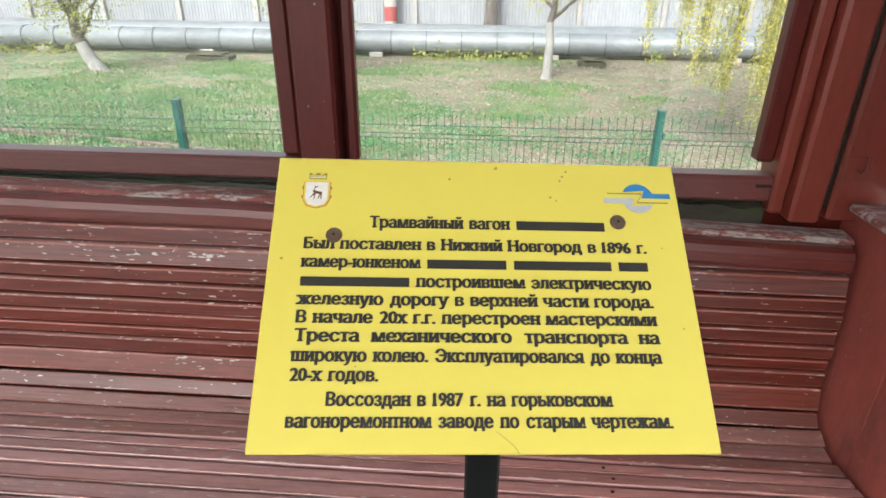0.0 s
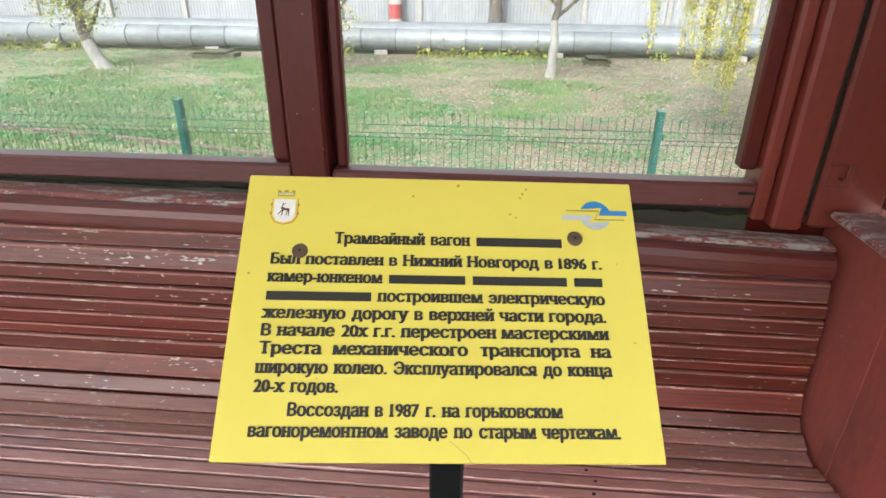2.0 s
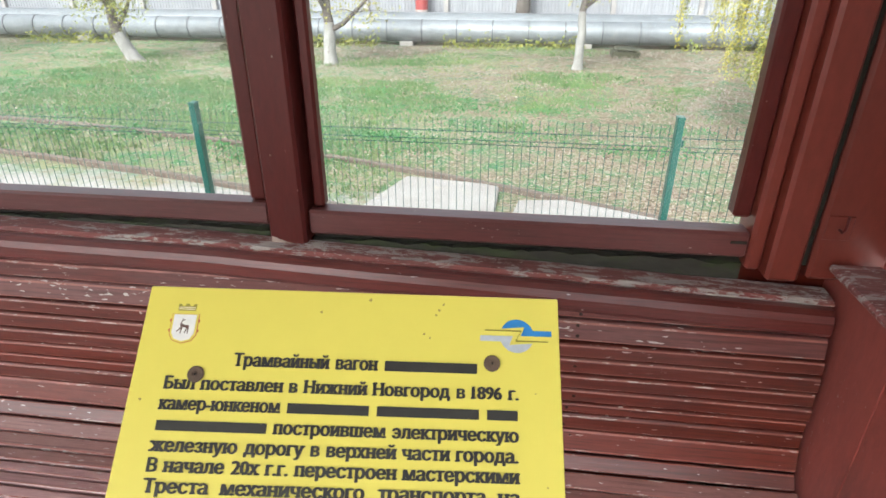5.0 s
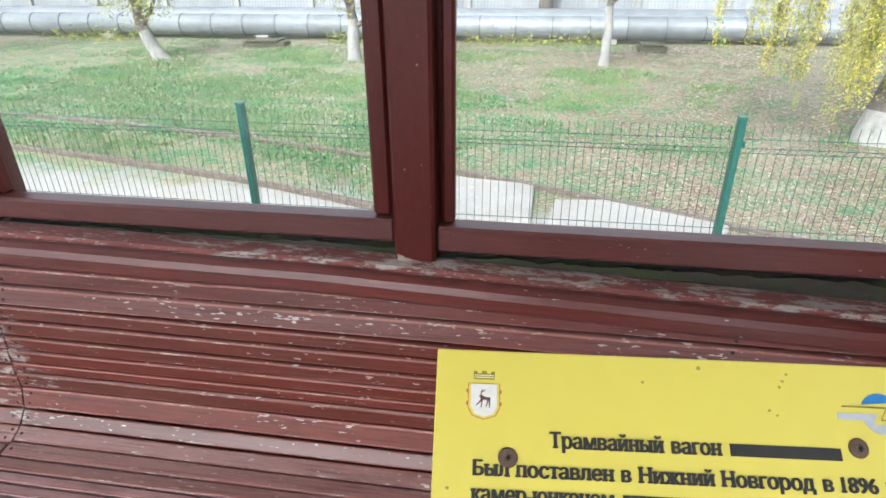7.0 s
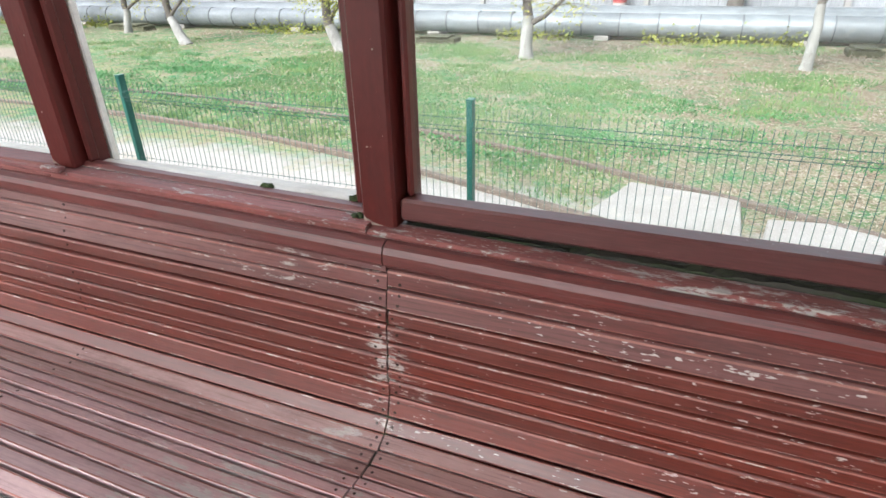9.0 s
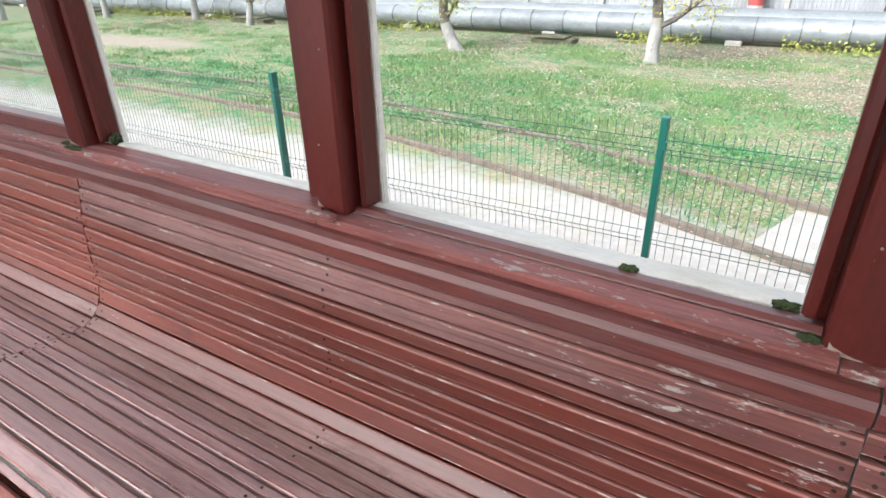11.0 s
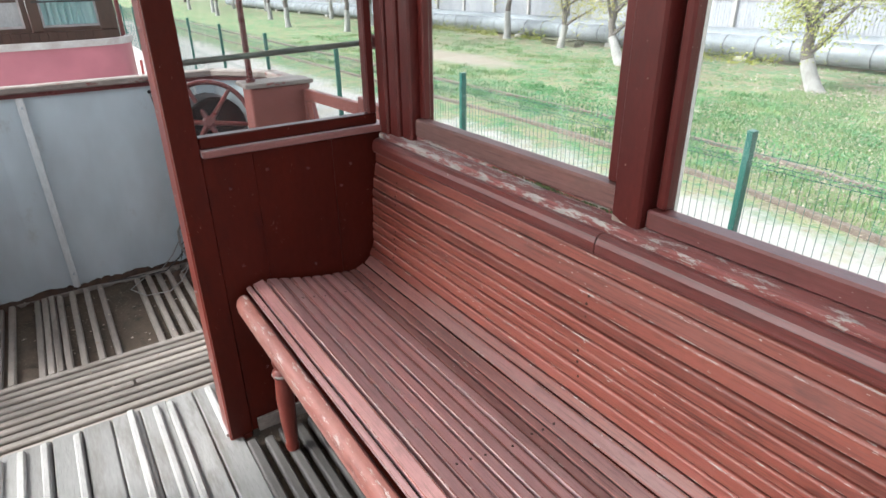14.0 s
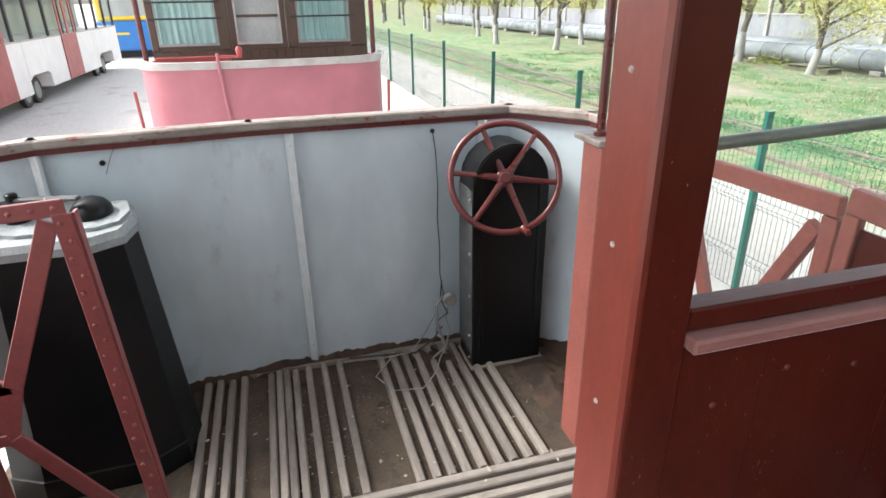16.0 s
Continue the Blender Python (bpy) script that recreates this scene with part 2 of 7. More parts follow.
POSTRED = paint("post_paint", (0.19, 0.039, 0.027), (0.15, 0.031, 0.022), 0.34, scale=5, stretch=(1, 1, 0.4), bump=0.12, fine=80,
                wear=(0.5, 0.3, 0.25), amount=0.03, wear_scale=40)
IRONRED = paint("iron_paint", (0.105, 0.0215, 0.0200), (0.082, 0.0175, 0.0165), 0.30, scale=10, bump=0.15, fine=80,
                wear=(0.30, 0.14, 0.12), amount=0.05, wear_scale=40)
GATEIRON = paint("iron_gate_paint", (0.235, 0.058, 0.056), (0.19, 0.048, 0.047), 0.42, scale=9, bump=0.12, fine=80, wear=(0.42, 0.30, 0.28), amount=0.05, wear_scale=30, coat=0.2)
GATERED = paint("gate_paint", (0.26, 0.080, 0.063), (0.215, 0.067, 0.054), 0.5, scale=6, bump=0.15, fine=80, wear=(0.5, 0.34, 0.3), amount=0.09, wear_scale=26)
PLANK = paint("floor_wood", (0.27, 0.272, 0.262), (0.185, 0.185, 0.178), 0.8, scale=5, stretch=(0.25, 1.4, 1), bump=0.5, fine=80,
              vary=0.18, dirt=(0.13, 0.12, 0.105), dirt_amount=0.12)
SALOONSLAT = paint("saloon_slat_wood", (0.40, 0.40, 0.382), (0.30, 0.30, 0.287), 0.75, scale=7, stretch=(0.3, 1, 1), bump=0.5, fine=90, vary=0.15,
                   dirt=(0.24, 0.235, 0.22), dirt_amount=0.06)
SLATWOOD = paint("slat_wood", (0.27, 0.240, 0.212), (0.18, 0.158, 0.138), 0.75, scale=7, stretch=(0.3, 1, 1), bump=0.5, fine=90, vary=0.2,
                 dirt=(0.14, 0.12, 0.10), dirt_amount=0.08)
CROSSWOOD = paint("cross_slat_wood", (0.31, 0.28, 0.25), (0.22, 0.195, 0.172), 0.75, scale=7, stretch=(1, 0.3, 1), bump=0.5, fine=90, vary=0.2,
                  dirt=(0.14, 0.12, 0.10), dirt_amount=0.08)
SOIL = paint("floor_soil", (0.055, 0.040, 0.028), (0.100, 0.076, 0.054), 0.9, scale=7, bump=0.7, fine=60, dirt=(0.026, 0.024, 0.018), dirt_amount=0.10, flecks=((0.20, 0.17, 0.12), 90, 0.12))
GREYPAINT = paint("grey_paint", (0.50, 0.595, 0.64), (0.455, 0.54, 0.58), 0.42, scale=3, stretch=(1, 1, 0.5), bump=0.02, fine=4,
                  dirt=(0.33, 0.35, 0.35), dirt_amount=0.03, wear=(0.30, 0.27, 0.22), amount=0.04, wear_scale=30)
# Lighter than the dash sheet: the rib's lit edge is put into its colour
RIBGREY = paint("lit_rib_paint", (0.70, 0.75, 0.76), (0.60, 0.65, 0.66), 0.4, scale=8, stretch=(1, 1, 0.3), bump=0.05)
RUST = paint("rust_stain", (0.075, 0.042, 0.026), (0.035, 0.026, 0.02), 0.85, scale=14, bump=0.4, fine=80)
BLACK = paint("black_paint", (0.004, 0.005, 0.0055), (0.007, 0.008, 0.008), 0.40, scale=5, bump=0.08, fine=60, spec=0.20)
WORNBLACK = paint("worn_black_paint", (0.085, 0.09, 0.09), (0.045, 0.048, 0.048), 0.5, scale=12, stretch=(0.5, 2, 1), bump=0.3, fine=90,
                  wear=(0.45, 0.46, 0.45), amount=0.16, wear_scale=40)
ENDRED = paint("end_panel_paint", (0.2979, 0.0644, 0.0483), (0.2334, 0.05152, 0.04025), 0.45, scale=4, stretch=(1, 1, 0.4), bump=0.2, fine=80,
               wear=(0.34, 0.24, 0.21), amount=0.06, wear_scale=50, dirt=(0.10, 0.028, 0.022), dirt_amount=0.08, flecks=((0.42, 0.30, 0.27), 230, 0.05), sheen=0.2)
CAPWOOD = paint("cap_wood", (0.28, 0.25, 0.225), (0.17, 0.14, 0.122), 0.65, scale=12, stretch=(1, 0.4, 1), bump=0.5, fine=90,
                wear=(0.23, 0.07, 0.058), amount=0.22, wear_scale=34)
CREAM = paint("cream_paint", (0.78, 0.76, 0.70), (0.64, 0.61, 0.54), 0.6, scale=10, stretch=(0.5, 1, 1), bump=0.3, fine=80,
              wear=(0.40, 0.36, 0.30), amount=0.10, wear_scale=40)
MOSS = paint("moss", (0.045, 0.075, 0.018), (0.022, 0.030, 0.012), 0.95, scale=40, bump=0.8, fine=120)
REBATE = paint("rot_and_shade_wood", (0.016, 0.016, 0.012), (0.058, 0.056, 0.044), 0.9, scale=16, stretch=(0.30, 1, 1), bump=0.8, fine=90,
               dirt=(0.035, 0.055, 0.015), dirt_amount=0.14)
YELLOW = paint("yellow_plastic", (0.70, 0.615, 0.105), (0.69, 0.603, 0.102), 0.45, scale=5, bump=0.02, fine=60, contrast=0.05)
INK = paint("black_ink", (0.018, 0.018, 0.016), (0.026, 0.025, 0.02), 0.55, scale=30, bump=0.02)
SCRATCH = paint("scratch", (0.32, 0.25, 0.06), (0.42, 0.34, 0.08), 0.7, scale=60)
BLUEINK = paint("blue_ink", (0.02, 0.19, 0.46), (0.025, 0.21, 0.50), 0.5, scale=20)
GREYINK = paint("grey_ink", (0.42, 0.46, 0.50), (0.46, 0.50, 0.54), 0.5, scale=20)
WHITEINK = paint("white_ink", (0.78, 0.78, 0.74), (0.72, 0.72, 0.68), 0.5, scale=20)
PALEINK = paint("pale_ink", (0.72, 0.60, 0.40), (0.78, 0.70, 0.50), 0.5, scale=60)
REDINK = paint("red_ink", (0.42, 0.10, 0.045), (0.50, 0.14, 0.06), 0.5, scale=30)
DEERINK = paint("brown_ink", (0.13, 0.055, 0.035), (0.07, 0.045, 0.04), 0.5, scale=300)
SIGNSCREW = paint("brown_screw", (0.125, 0.082, 0.052), (0.075, 0.048, 0.032), 0.65, scale=150, bump=0.3)
GOLDINK = paint("gold_ink", (0.24, 0.22, 0.03), (0.34, 0.30, 0.04), 0.5, scale=60)
RUSTSCREW = paint("rusty_screw", (0.05, 0.028, 0.02), (0.022, 0.014, 0.012), 0.6, metal=0.4, scale=60, bump=0.4)
GREEN = paint("green_coating", (0.005, 0.080, 0.062), (0.008, 0.10, 0.076), 0.4, scale=6, bump=0.05)
WIREGREEN = paint("wire_coating", (0.010, 0.060, 0.050), (0.014, 0.075, 0.062), 0.45, scale=6, bump=0.02)
RAILSTEEL = paint("rail_steel", (0.17, 0.14, 0.115), (0.11, 0.085, 0.068), 0.7, metal=0.1, scale=12, bump=0.3)
PIPEGREEN = paint("handrail_paint", (0.10, 0.12, 0.10), (0.16, 0.18, 0.16), 0.4, metal=0.3, scale=20, stretch=(1, 1, 1), bump=0.1)
GALV = paint("galvanised_sheet", (0.20, 0.225, 0.24), (0.15, 0.168, 0.18), 0.5, metal=0.15, scale=2.2, stretch=(1, 1, 2), bump=0.15, fine=12,
             dirt=(0.23, 0.235, 0.22), dirt_amount=0.05, vary=0.12)
BAND = paint("pipe_band", (0.085, 0.09, 0.10), (0.13, 0.14, 0.15), 0.5, metal=0.5, scale=8)
SHEET = paint("white_sheet", (0.30, 0.315, 0.335), (0.25, 0.265, 0.285), 0.55, scale=1.2, stretch=(2, 1, 0.6), bump=0.05, fine=8, dirt=(0.38, 0.38, 0.37), dirt_amount=0.02, vary=0.1)
FENCEPOST = paint("concrete_post", (0.36, 0.35, 0.33), (0.28, 0.27, 0.26), 0.85, scale=6, bump=0.3)
CONCRETE = paint("slab_concrete", (0.3315, 0.323, 0.306), (0.2805, 0.2677, 0.2465), 0.9, scale=3, bump=0.4, fine=60, dirt=(0.40, 0.37, 0.31), dirt_amount=0.06)
LIDGREY = paint("worn_lid_paint", (0.30, 0.335, 0.34), (0.20, 0.225, 0.23), 0.55, scale=12, stretch=(0.5, 2, 1), bump=0.3, fine=90, wear=(0.06, 0.065, 0.065), amount=0.16, wear_scale=30, streaks=0.5)
BARK = paint("bark", (0.13, 0.115, 0.10), (0.07, 0.06, 0.052), 0.9, scale=9, stretch=(1, 1, 0.3), bump=0.9, fine=30)
WHITEWASH = paint("whitewash", (0.31, 0.31, 0.295), (0.20, 0.197, 0.185), 0.9, scale=7, stretch=(1, 1, 0.4), bump=0.7, fine=30, wear=(0.17, 0.15, 0.13), amount=0.19, wear_scale=10)
LEAFMAT = paint("autumn_leaf", (0.40, 0.35, 0.07), (0.17, 0.21, 0.065), 0.6, scale=1.6, bump=0.02, fine=4.0, island=True)
LEAFGREEN = paint("green_leaf", (0.13, 0.19, 0.045), (0.33, 0.32, 0.06), 0.6, scale=1.1, bump=0.02, fine=4.0, island=True)
LEAFYELLOW = paint("yellow_leaf", (0.52, 0.42, 0.06), (0.30, 0.33, 0.07), 0.6, scale=1.1, bump=0.02, fine=4.0, island=True)
DARKSLAT = paint("dark_slat", (0.105, 0.10, 0.095), (0.065, 0.062, 0.058), 0.75, scale=7, stretch=(0.3, 1, 1), bump=0.5, fine=90, vary=0.2)
# Near-black fill for narrow gaps: their shade is put into the colour
SHADOWWOOD = paint("gap_shade", (0.012, 0.012, 0.010), (0.022, 0.024, 0.016), 0.9, scale=16, bump=0.6, fine=90)
MOSSYSTONE = paint("mossy_stone", (0.10, 0.10, 0.06), (0.045, 0.05, 0.028), 0.95, scale=5, bump=0.8, fine=30)
LITTER = paint("fallen_leaf", (0.52, 0.46, 0.38), (0.13, 0.088, 0.062), 0.8, scale=9, bump=0.05, fine=5.0, island=True)
BLADE = paint("grass_blade", (0.062, 0.185, 0.066), (0.215, 0.280, 0.110), 0.7, scale=0.9, bump=0.02, fine=3.0, island=True)
WEED = paint("weed_leaf", (0.045, 0.165, 0.060), (0.110, 0.270, 0.095), 0.6, scale=0.9, bump=0.02, fine=3.0, island=True)
PINK = paint("pink_paint", (0.37, 0.125, 0.148), (0.345, 0.112, 0.135), 0.42, scale=2, bump=0.02, fine=3)
PINKRED = paint("maroon_paint", (0.33, 0.06, 0.055), (0.28, 0.05, 0.05), 0.42, scale=3, bump=0.05, fine=40)
TRAMWHITE = paint("tram_white", (0.74, 0.72, 0.70), (0.66, 0.64, 0.62), 0.4, scale=2, bump=0.05, fine=30)
TRIMWHITE = paint("trim_white", (0.42, 0.40, 0.38), (0.33, 0.29, 0.265), 0.6, scale=8, bump=0.2, wear=(0.3, 0.2, 0.16), amount=0.12, wear_scale=14)
DARKWOOD = paint("dark_wood", (0.055, 0.033, 0.022), (0.085, 0.050, 0.033), 0.45, scale=6, stretch=(1, 1, 0.2), bump=0.2)
CURTAIN = paint("turquoise_curtain", (0.44, 0.64, 0.62), (0.36, 0.55, 0.54), 0.8, scale=4, stretch=(1, 3, 0.2), bump=0.2)
TRAMBLUE = paint("tram_blue", (0.02, 0.16, 0.45), (0.02, 0.14, 0.40), 0.4, scale=3)
TRAMYELLOW = paint("tram_yellow", (0.70, 0.47, 0.03), (0.66, 0.44, 0.03), 0.4, scale=3)
RUBBER = paint("undergear", (0.03, 0.03, 0.03), (0.05, 0.045, 0.04), 0.7, scale=6)
# Glass is coloured pale to stand for the reflections in tram windows
DARKGLASS = paint("reflecting_glass", (0.26, 0.28, 0.275), (0.36, 0.375, 0.36), 0.08, scale=1.5, stretch=(1, 1, 0.4), bump=0.0, spec=0.8)
CEILING = paint("ceiling_paint", (0.78, 0.76, 0.71), (0.72, 0.70, 0.65), 0.6, scale=4)
CABLE = paint("black_cable", (0.02, 0.02, 0.02), (0.03, 0.03, 0.03), 0.5, scale=10)
GREYCABLE = paint("grey_cable", (0.30, 0.30, 0.29), (0.22, 0.22, 0.21), 0.5, scale=10)
PANE = glass("window_glass")


def ground_material():
    """Pale worn paving near the trams, grass with bare patches and leaf litter beyond the old track."""
    m = bpy.data.materials.new("ground")
    m.use_nodes = True
    n, l = m.node_tree.nodes, m.node_tree.links
    b = n["Principled BSDF"]
    b.inputs["Roughness"].default_value = 0.95
    b.inputs["Specular IOR Level"].default_value = 0.15
    geo, sep = n.new("ShaderNodeNewGeometry"), n.new("ShaderNodeSeparateXYZ")
    l.new(geo.outputs["Position"], sep.inputs[0])

    def tex(s, d=5.0, r=0.6):
        t = n.new("ShaderNodeTexNoise")
        t.inputs["Scale"].default_value, t.inputs["Detail"].default_value, t.inputs["Roughness"].default_value = s, d, r
        l.new(geo.outputs["Position"], t.inputs["Vector"])
        return t.outputs["Fac"]

    def op(o, a, c=0.0, clamp=False):
        t = n.new("ShaderNodeMath")
        t.operation, t.use_clamp = o, clamp
        for sock, v in zip(t.inputs, (a, c)):
            if isinstance(v, (int, float)):
                sock.default_value = v
            else:
                l.new(v, sock)
        return t.outputs[0]

    def ramp(v, lo, hi):
        t = n.new("ShaderNodeMapRange")
        t.inputs["From Min"].default_value, t.inputs["From Max"].default_value = lo, hi
        l.new(v, t.inputs["Value"])
        return t.outputs[0]

    def mix(f, a, c):
        t = n.new("ShaderNodeMix")
        t.data_type = "RGBA"
        l.new(f, t.inputs["Factor"])
        for sock, v in ((t.inputs["A"], a), (t.inputs["B"], c)):
            if isinstance(v, tuple):
                sock.default_value = (*v, 1)
            else:
                l.new(v, sock)
        return t.outputs["Result"]

    x, y = sep.outputs[0], sep.outputs[1]
    broad, mid, fine, grit = tex(0.35), tex(1.6), tex(9.0), tex(45.0, 3.0)
    clump = tex(3.6, 4.0, 0.65)
    grass = mix(ramp(mid, 0.43, 0.57), (0.068, 0.180, 0.068), (0.190, 0.225, 0.105))
    grass = mix(op("MULTIPLY", ramp(clump, 0.50, 0.57), 0.75), grass, (0.185, 0.170, 0.120))
    grass = mix(op("MULTIPLY", ramp(clump, 0.48, 0.40), 0.75), grass, (0.040, 0.155, 0.075))
    grass = mix(op("MULTIPLY", ramp(fine, 0.52, 0.66), 0.75), grass, (0.23, 0.205, 0.155))
    soil = mix(ramp(fine, 0.3, 0.7), (0.085, 0.062, 0.046), (0.155, 0.118, 0.088))
    soil = mix(ramp(grit, 0.5, 0.62), soil, (0.30, 0.24, 0.165))
    # bare soil with litter gathers towards the pipe and at the near end
    bare = op("ADD", broad, op("MULTIPLY", ramp(y, 11.0, 17.5), 0.26))
    bare = op("ADD", bare, op("MULTIPLY", ramp(x, -6.0, 2.0), 0.37))
    bare = op("ADD", bare, op("MULTIPLY", op("SUBTRACT", mid, 0.5), 0.5))
    turf = mix(op("MULTIPLY", ramp(bare, 0.58, 0.86), ramp(clump, 0.34, 0.58)), grass, soil)
    stone = mix(ramp(fine, 0.3, 0.7), (0.52, 0.51, 0.49), (0.64, 0.63, 0.61))
    stone = mix(ramp(y, 1.5, 3.2), stone, mix(ramp(fine, 0.3, 0.7), (0.29, 0.28, 0.265), (0.40, 0.39, 0.375)))
    stone = mix(ramp(grit, 0.45, 0.7), stone, (0.34, 0.32, 0.29))
    stone = mix(ramp(mid, 0.55, 0.75), stone, (0.36, 0.33, 0.27))
    # the paving ends near the track on the far side, nearer at the near end
    edge = op("ADD", op("SUBTRACT", y, 6.2), op("MULTIPLY", ramp(x, -4.0, 2.0), 1.0))
    edge = op("ADD", edge, op("MULTIPLY", op("SUBTRACT", mid, 0.5), 1.6))
    edge = op("ADD", edge, op("MULTIPLY", op("SUBTRACT", fine, 0.5), 1.5))
    colour = mix(ramp(edge, -0.3, 0.35), stone, turf)
    specks = tex(26.0, 2.0, 0.5)
    litter = op("MULTIPLY", ramp(op("ADD", specks, op("MULTIPLY", op("SUBTRACT", mid, 0.5), 0.35)), 0.52, 0.57), op("MULTIPLY", ramp(edge, 0.0, 0.5), op("ADD", 0.35, op("MULTIPLY", ramp(x, -9.0, -1.0), 0.65))))
    colour = mix(op("MULTIPLY", litter, 0.65), colour, (0.36, 0.32, 0.255))
    dark = op("MULTIPLY", ramp(tex(17.0, 3.0, 0.6), 0.56, 0.66), ramp(edge, 0.0, 0.5))
    colour = mix(op("MULTIPLY", dark, 0.7), colour, (0.075, 0.07, 0.04))
    # trodden sandy patch
    dx, dy = op("MULTIPLY", op("ADD", x, 20.0), 0.30), op("SUBTRACT", y, 11.6)
    patch = op("ADD", op("MULTIPLY", dx, dx), op("MULTIPLY", dy, dy))
    patch = op("ADD", patch, op("MULTIPLY", op("SUBTRACT", mid, 0.5), 2.0))
    colour = mix(ramp(patch, 1.3, 0.4), colour, (0.25, 0.225, 0.185))
    l.new(colour, b.inputs["Base Color"])
    bp = n.new("ShaderNodeBump")
    bp.inputs["Strength"].default_value, bp.inputs["Distance"].default_value = 0.6, 0.02
    l.new(op("ADD", fine, op("MULTIPLY", grit, 0.6)), bp.inputs["Height"])
    l.new(bp.outputs[0], b.inputs["Normal"])
    return m


GROUND = ground_material()

# ---- building helpers ----
ORIGIN = {}


def thing(name, at, label, category, group="", kind=""):
    ob = new(name)
    ob.location = at
    ob.empty_display_size = 0.1
    ORIGIN[ob] = Vector(at)
    return tagged(ob, label, category, group, kind)


def part(name, bm, material, parent=None, label="", smooth=False):
    """Links a bmesh, given in world metres, as one mesh object under a thing or a part."""
    me = bpy.data.meshes.new(name)
    o = ORIGIN.get(parent, Vector((0, 0, 0)))
    bmesh.ops.recalc_face_normals(bm, faces=bm.faces[:])
    bm.to_mesh(me)
    bm.free()
    if o.length:
        me.transform(Matrix.Translation(-o))
    if smooth:
        me.polygons.foreach_set("use_smooth", [True] * len(me.polygons))
        me.set_sharp_from_angle(angle=radians(40))
    me.materials.append(material)
    ob = new(name, me)
    if parent:
        ob.parent = parent
        ORIGIN[ob] = o
    return tagged(ob, label)


def single(name, bm, material, label, category, kind="", group="", smooth=False):
    """A thing of one mesh."""
    return tagged(part(name, bm, material, None, "", smooth), label, category, group, kind)


def piece(name, me, parent, m):
    """One more object on shared mesh data, at a world pose, under its parent."""
    ob = new(name, me)
    ob.parent = parent
    ob.matrix_basis = Matrix.Translation(-ORIGIN.get(parent, Vector((0, 0, 0)))) @ m
    return ob


def mesh_of(name, bm, material, smooth=False):
    me = bpy.data.meshes.new(name)
    bmesh.ops.recalc_face_normals(bm, faces=bm.faces[:])
    bm.to_mesh(me)
    bm.free()
    if smooth:
        me.polygons.foreach_set("use_smooth", [True] * len(me.polygons))
        me.set_sharp_from_angle(angle=radians(40))
    me.materials.append(material)
    return me


def box(bm, x0, x1, y0, y1, z0, z1, b=0.0, m=None):
    v = bmesh.ops.create_cube(bm, size=1.0)["verts"]
    bmesh.ops.transform(bm, matrix=Matrix.LocRotScale(((x0 + x1) / 2, (y0 + y1) / 2, (z0 + z1) / 2), None, (abs(x1 - x0), abs(y1 - y0), abs(z1 - z0))), verts=v)
    if m:
        bmesh.ops.transform(bm, matrix=m, verts=v)
    if b:
        edges = list({e for q in v for e in q.link_edges})
        bmesh.ops.bevel(bm, geom=edges, offset=b, segments=1, affect="EDGES")
    return bm


def boxes(*rows, b=0.0):
    bm = bmesh.new()
    for r in rows:
        box(bm, *r, b=b)
    return bm


def bar(bm, p0, p1, w, h, up=(0, 0, 1), b=0.0):
    """A straight bar from p0 to p1, w across and h along up."""
    p0, p1 = Vector(p0), Vector(p1)
    d = p1 - p0
    zax = d.normalized()
    yax = (Vector(up) - zax * zax.dot(Vector(up))).normalized()
    xax = yax.cross(zax)
    m = Matrix((xax, yax, zax)).transposed().to_4x4()
    m.translation = p0
    return box(bm, -w / 2, w / 2, -h / 2, h / 2, 0, d.length, b, m)


def tube(bm, pts, r, seg=8, taper=None, closed=False):
    """A round tube through points; r one radius or one for each point."""
    pts = [Vector(p) for p in pts]
    n = len(pts)
    rad = [r] * n if isinstance(r, (int, float)) else list(r)
    rings = []
    ref = Vector((0.13, 0.29, 0.95))
    for i, p in enumerate(pts):
        a, c = pts[(i - 1) % n if closed else max(i - 1, 0)], pts[(i + 1) % n if closed else min(i + 1, n - 1)]
        d = (c - a).normalized()
        s = d.cross(ref)
        s = s.normalized() if s.length > 0.05 else d.cross(Vector((1, 0, 0))).normalized()
        t = d.cross(s)
        rings.append([bm.verts.new(p + (s * math.cos(k * math.tau / seg) + t * math.sin(k * math.tau / seg)) * rad[i]) for k in range(seg)])
    for i in range(n if closed else n - 1):
        a, c = rings[i], rings[(i + 1) % n]
        for k in range(seg):
            bm.faces.new((a[k], a[(k + 1) % seg], c[(k + 1) % seg], c[k]))
    if not closed:
        bm.faces.new(rings[0][::-1])
        bm.faces.new(rings[-1])
    return bm


def lathe(bm, prof, at, seg=16, m=None):
    """Turns (radius, height) rows round an upright axis through at."""
    rings = []
    for r, h in prof:
        rings.append([bm.verts.new((m or Matrix()) @ Vector((at[0] + r * math.cos(k * math.tau / seg), at[1] + r * math.sin(k * math.tau / seg), at[2] + h))) for k in range(seg)])
    for a, c in zip(rings, rings[1:]):
        for k in range(seg):
            bm.faces.new((a[k], a[(k + 1) % seg], c[(k + 1) % seg], c[k]))
    bm.faces.new(rings[0][::-1])
    bm.faces.new(rings[-1])
    return bm


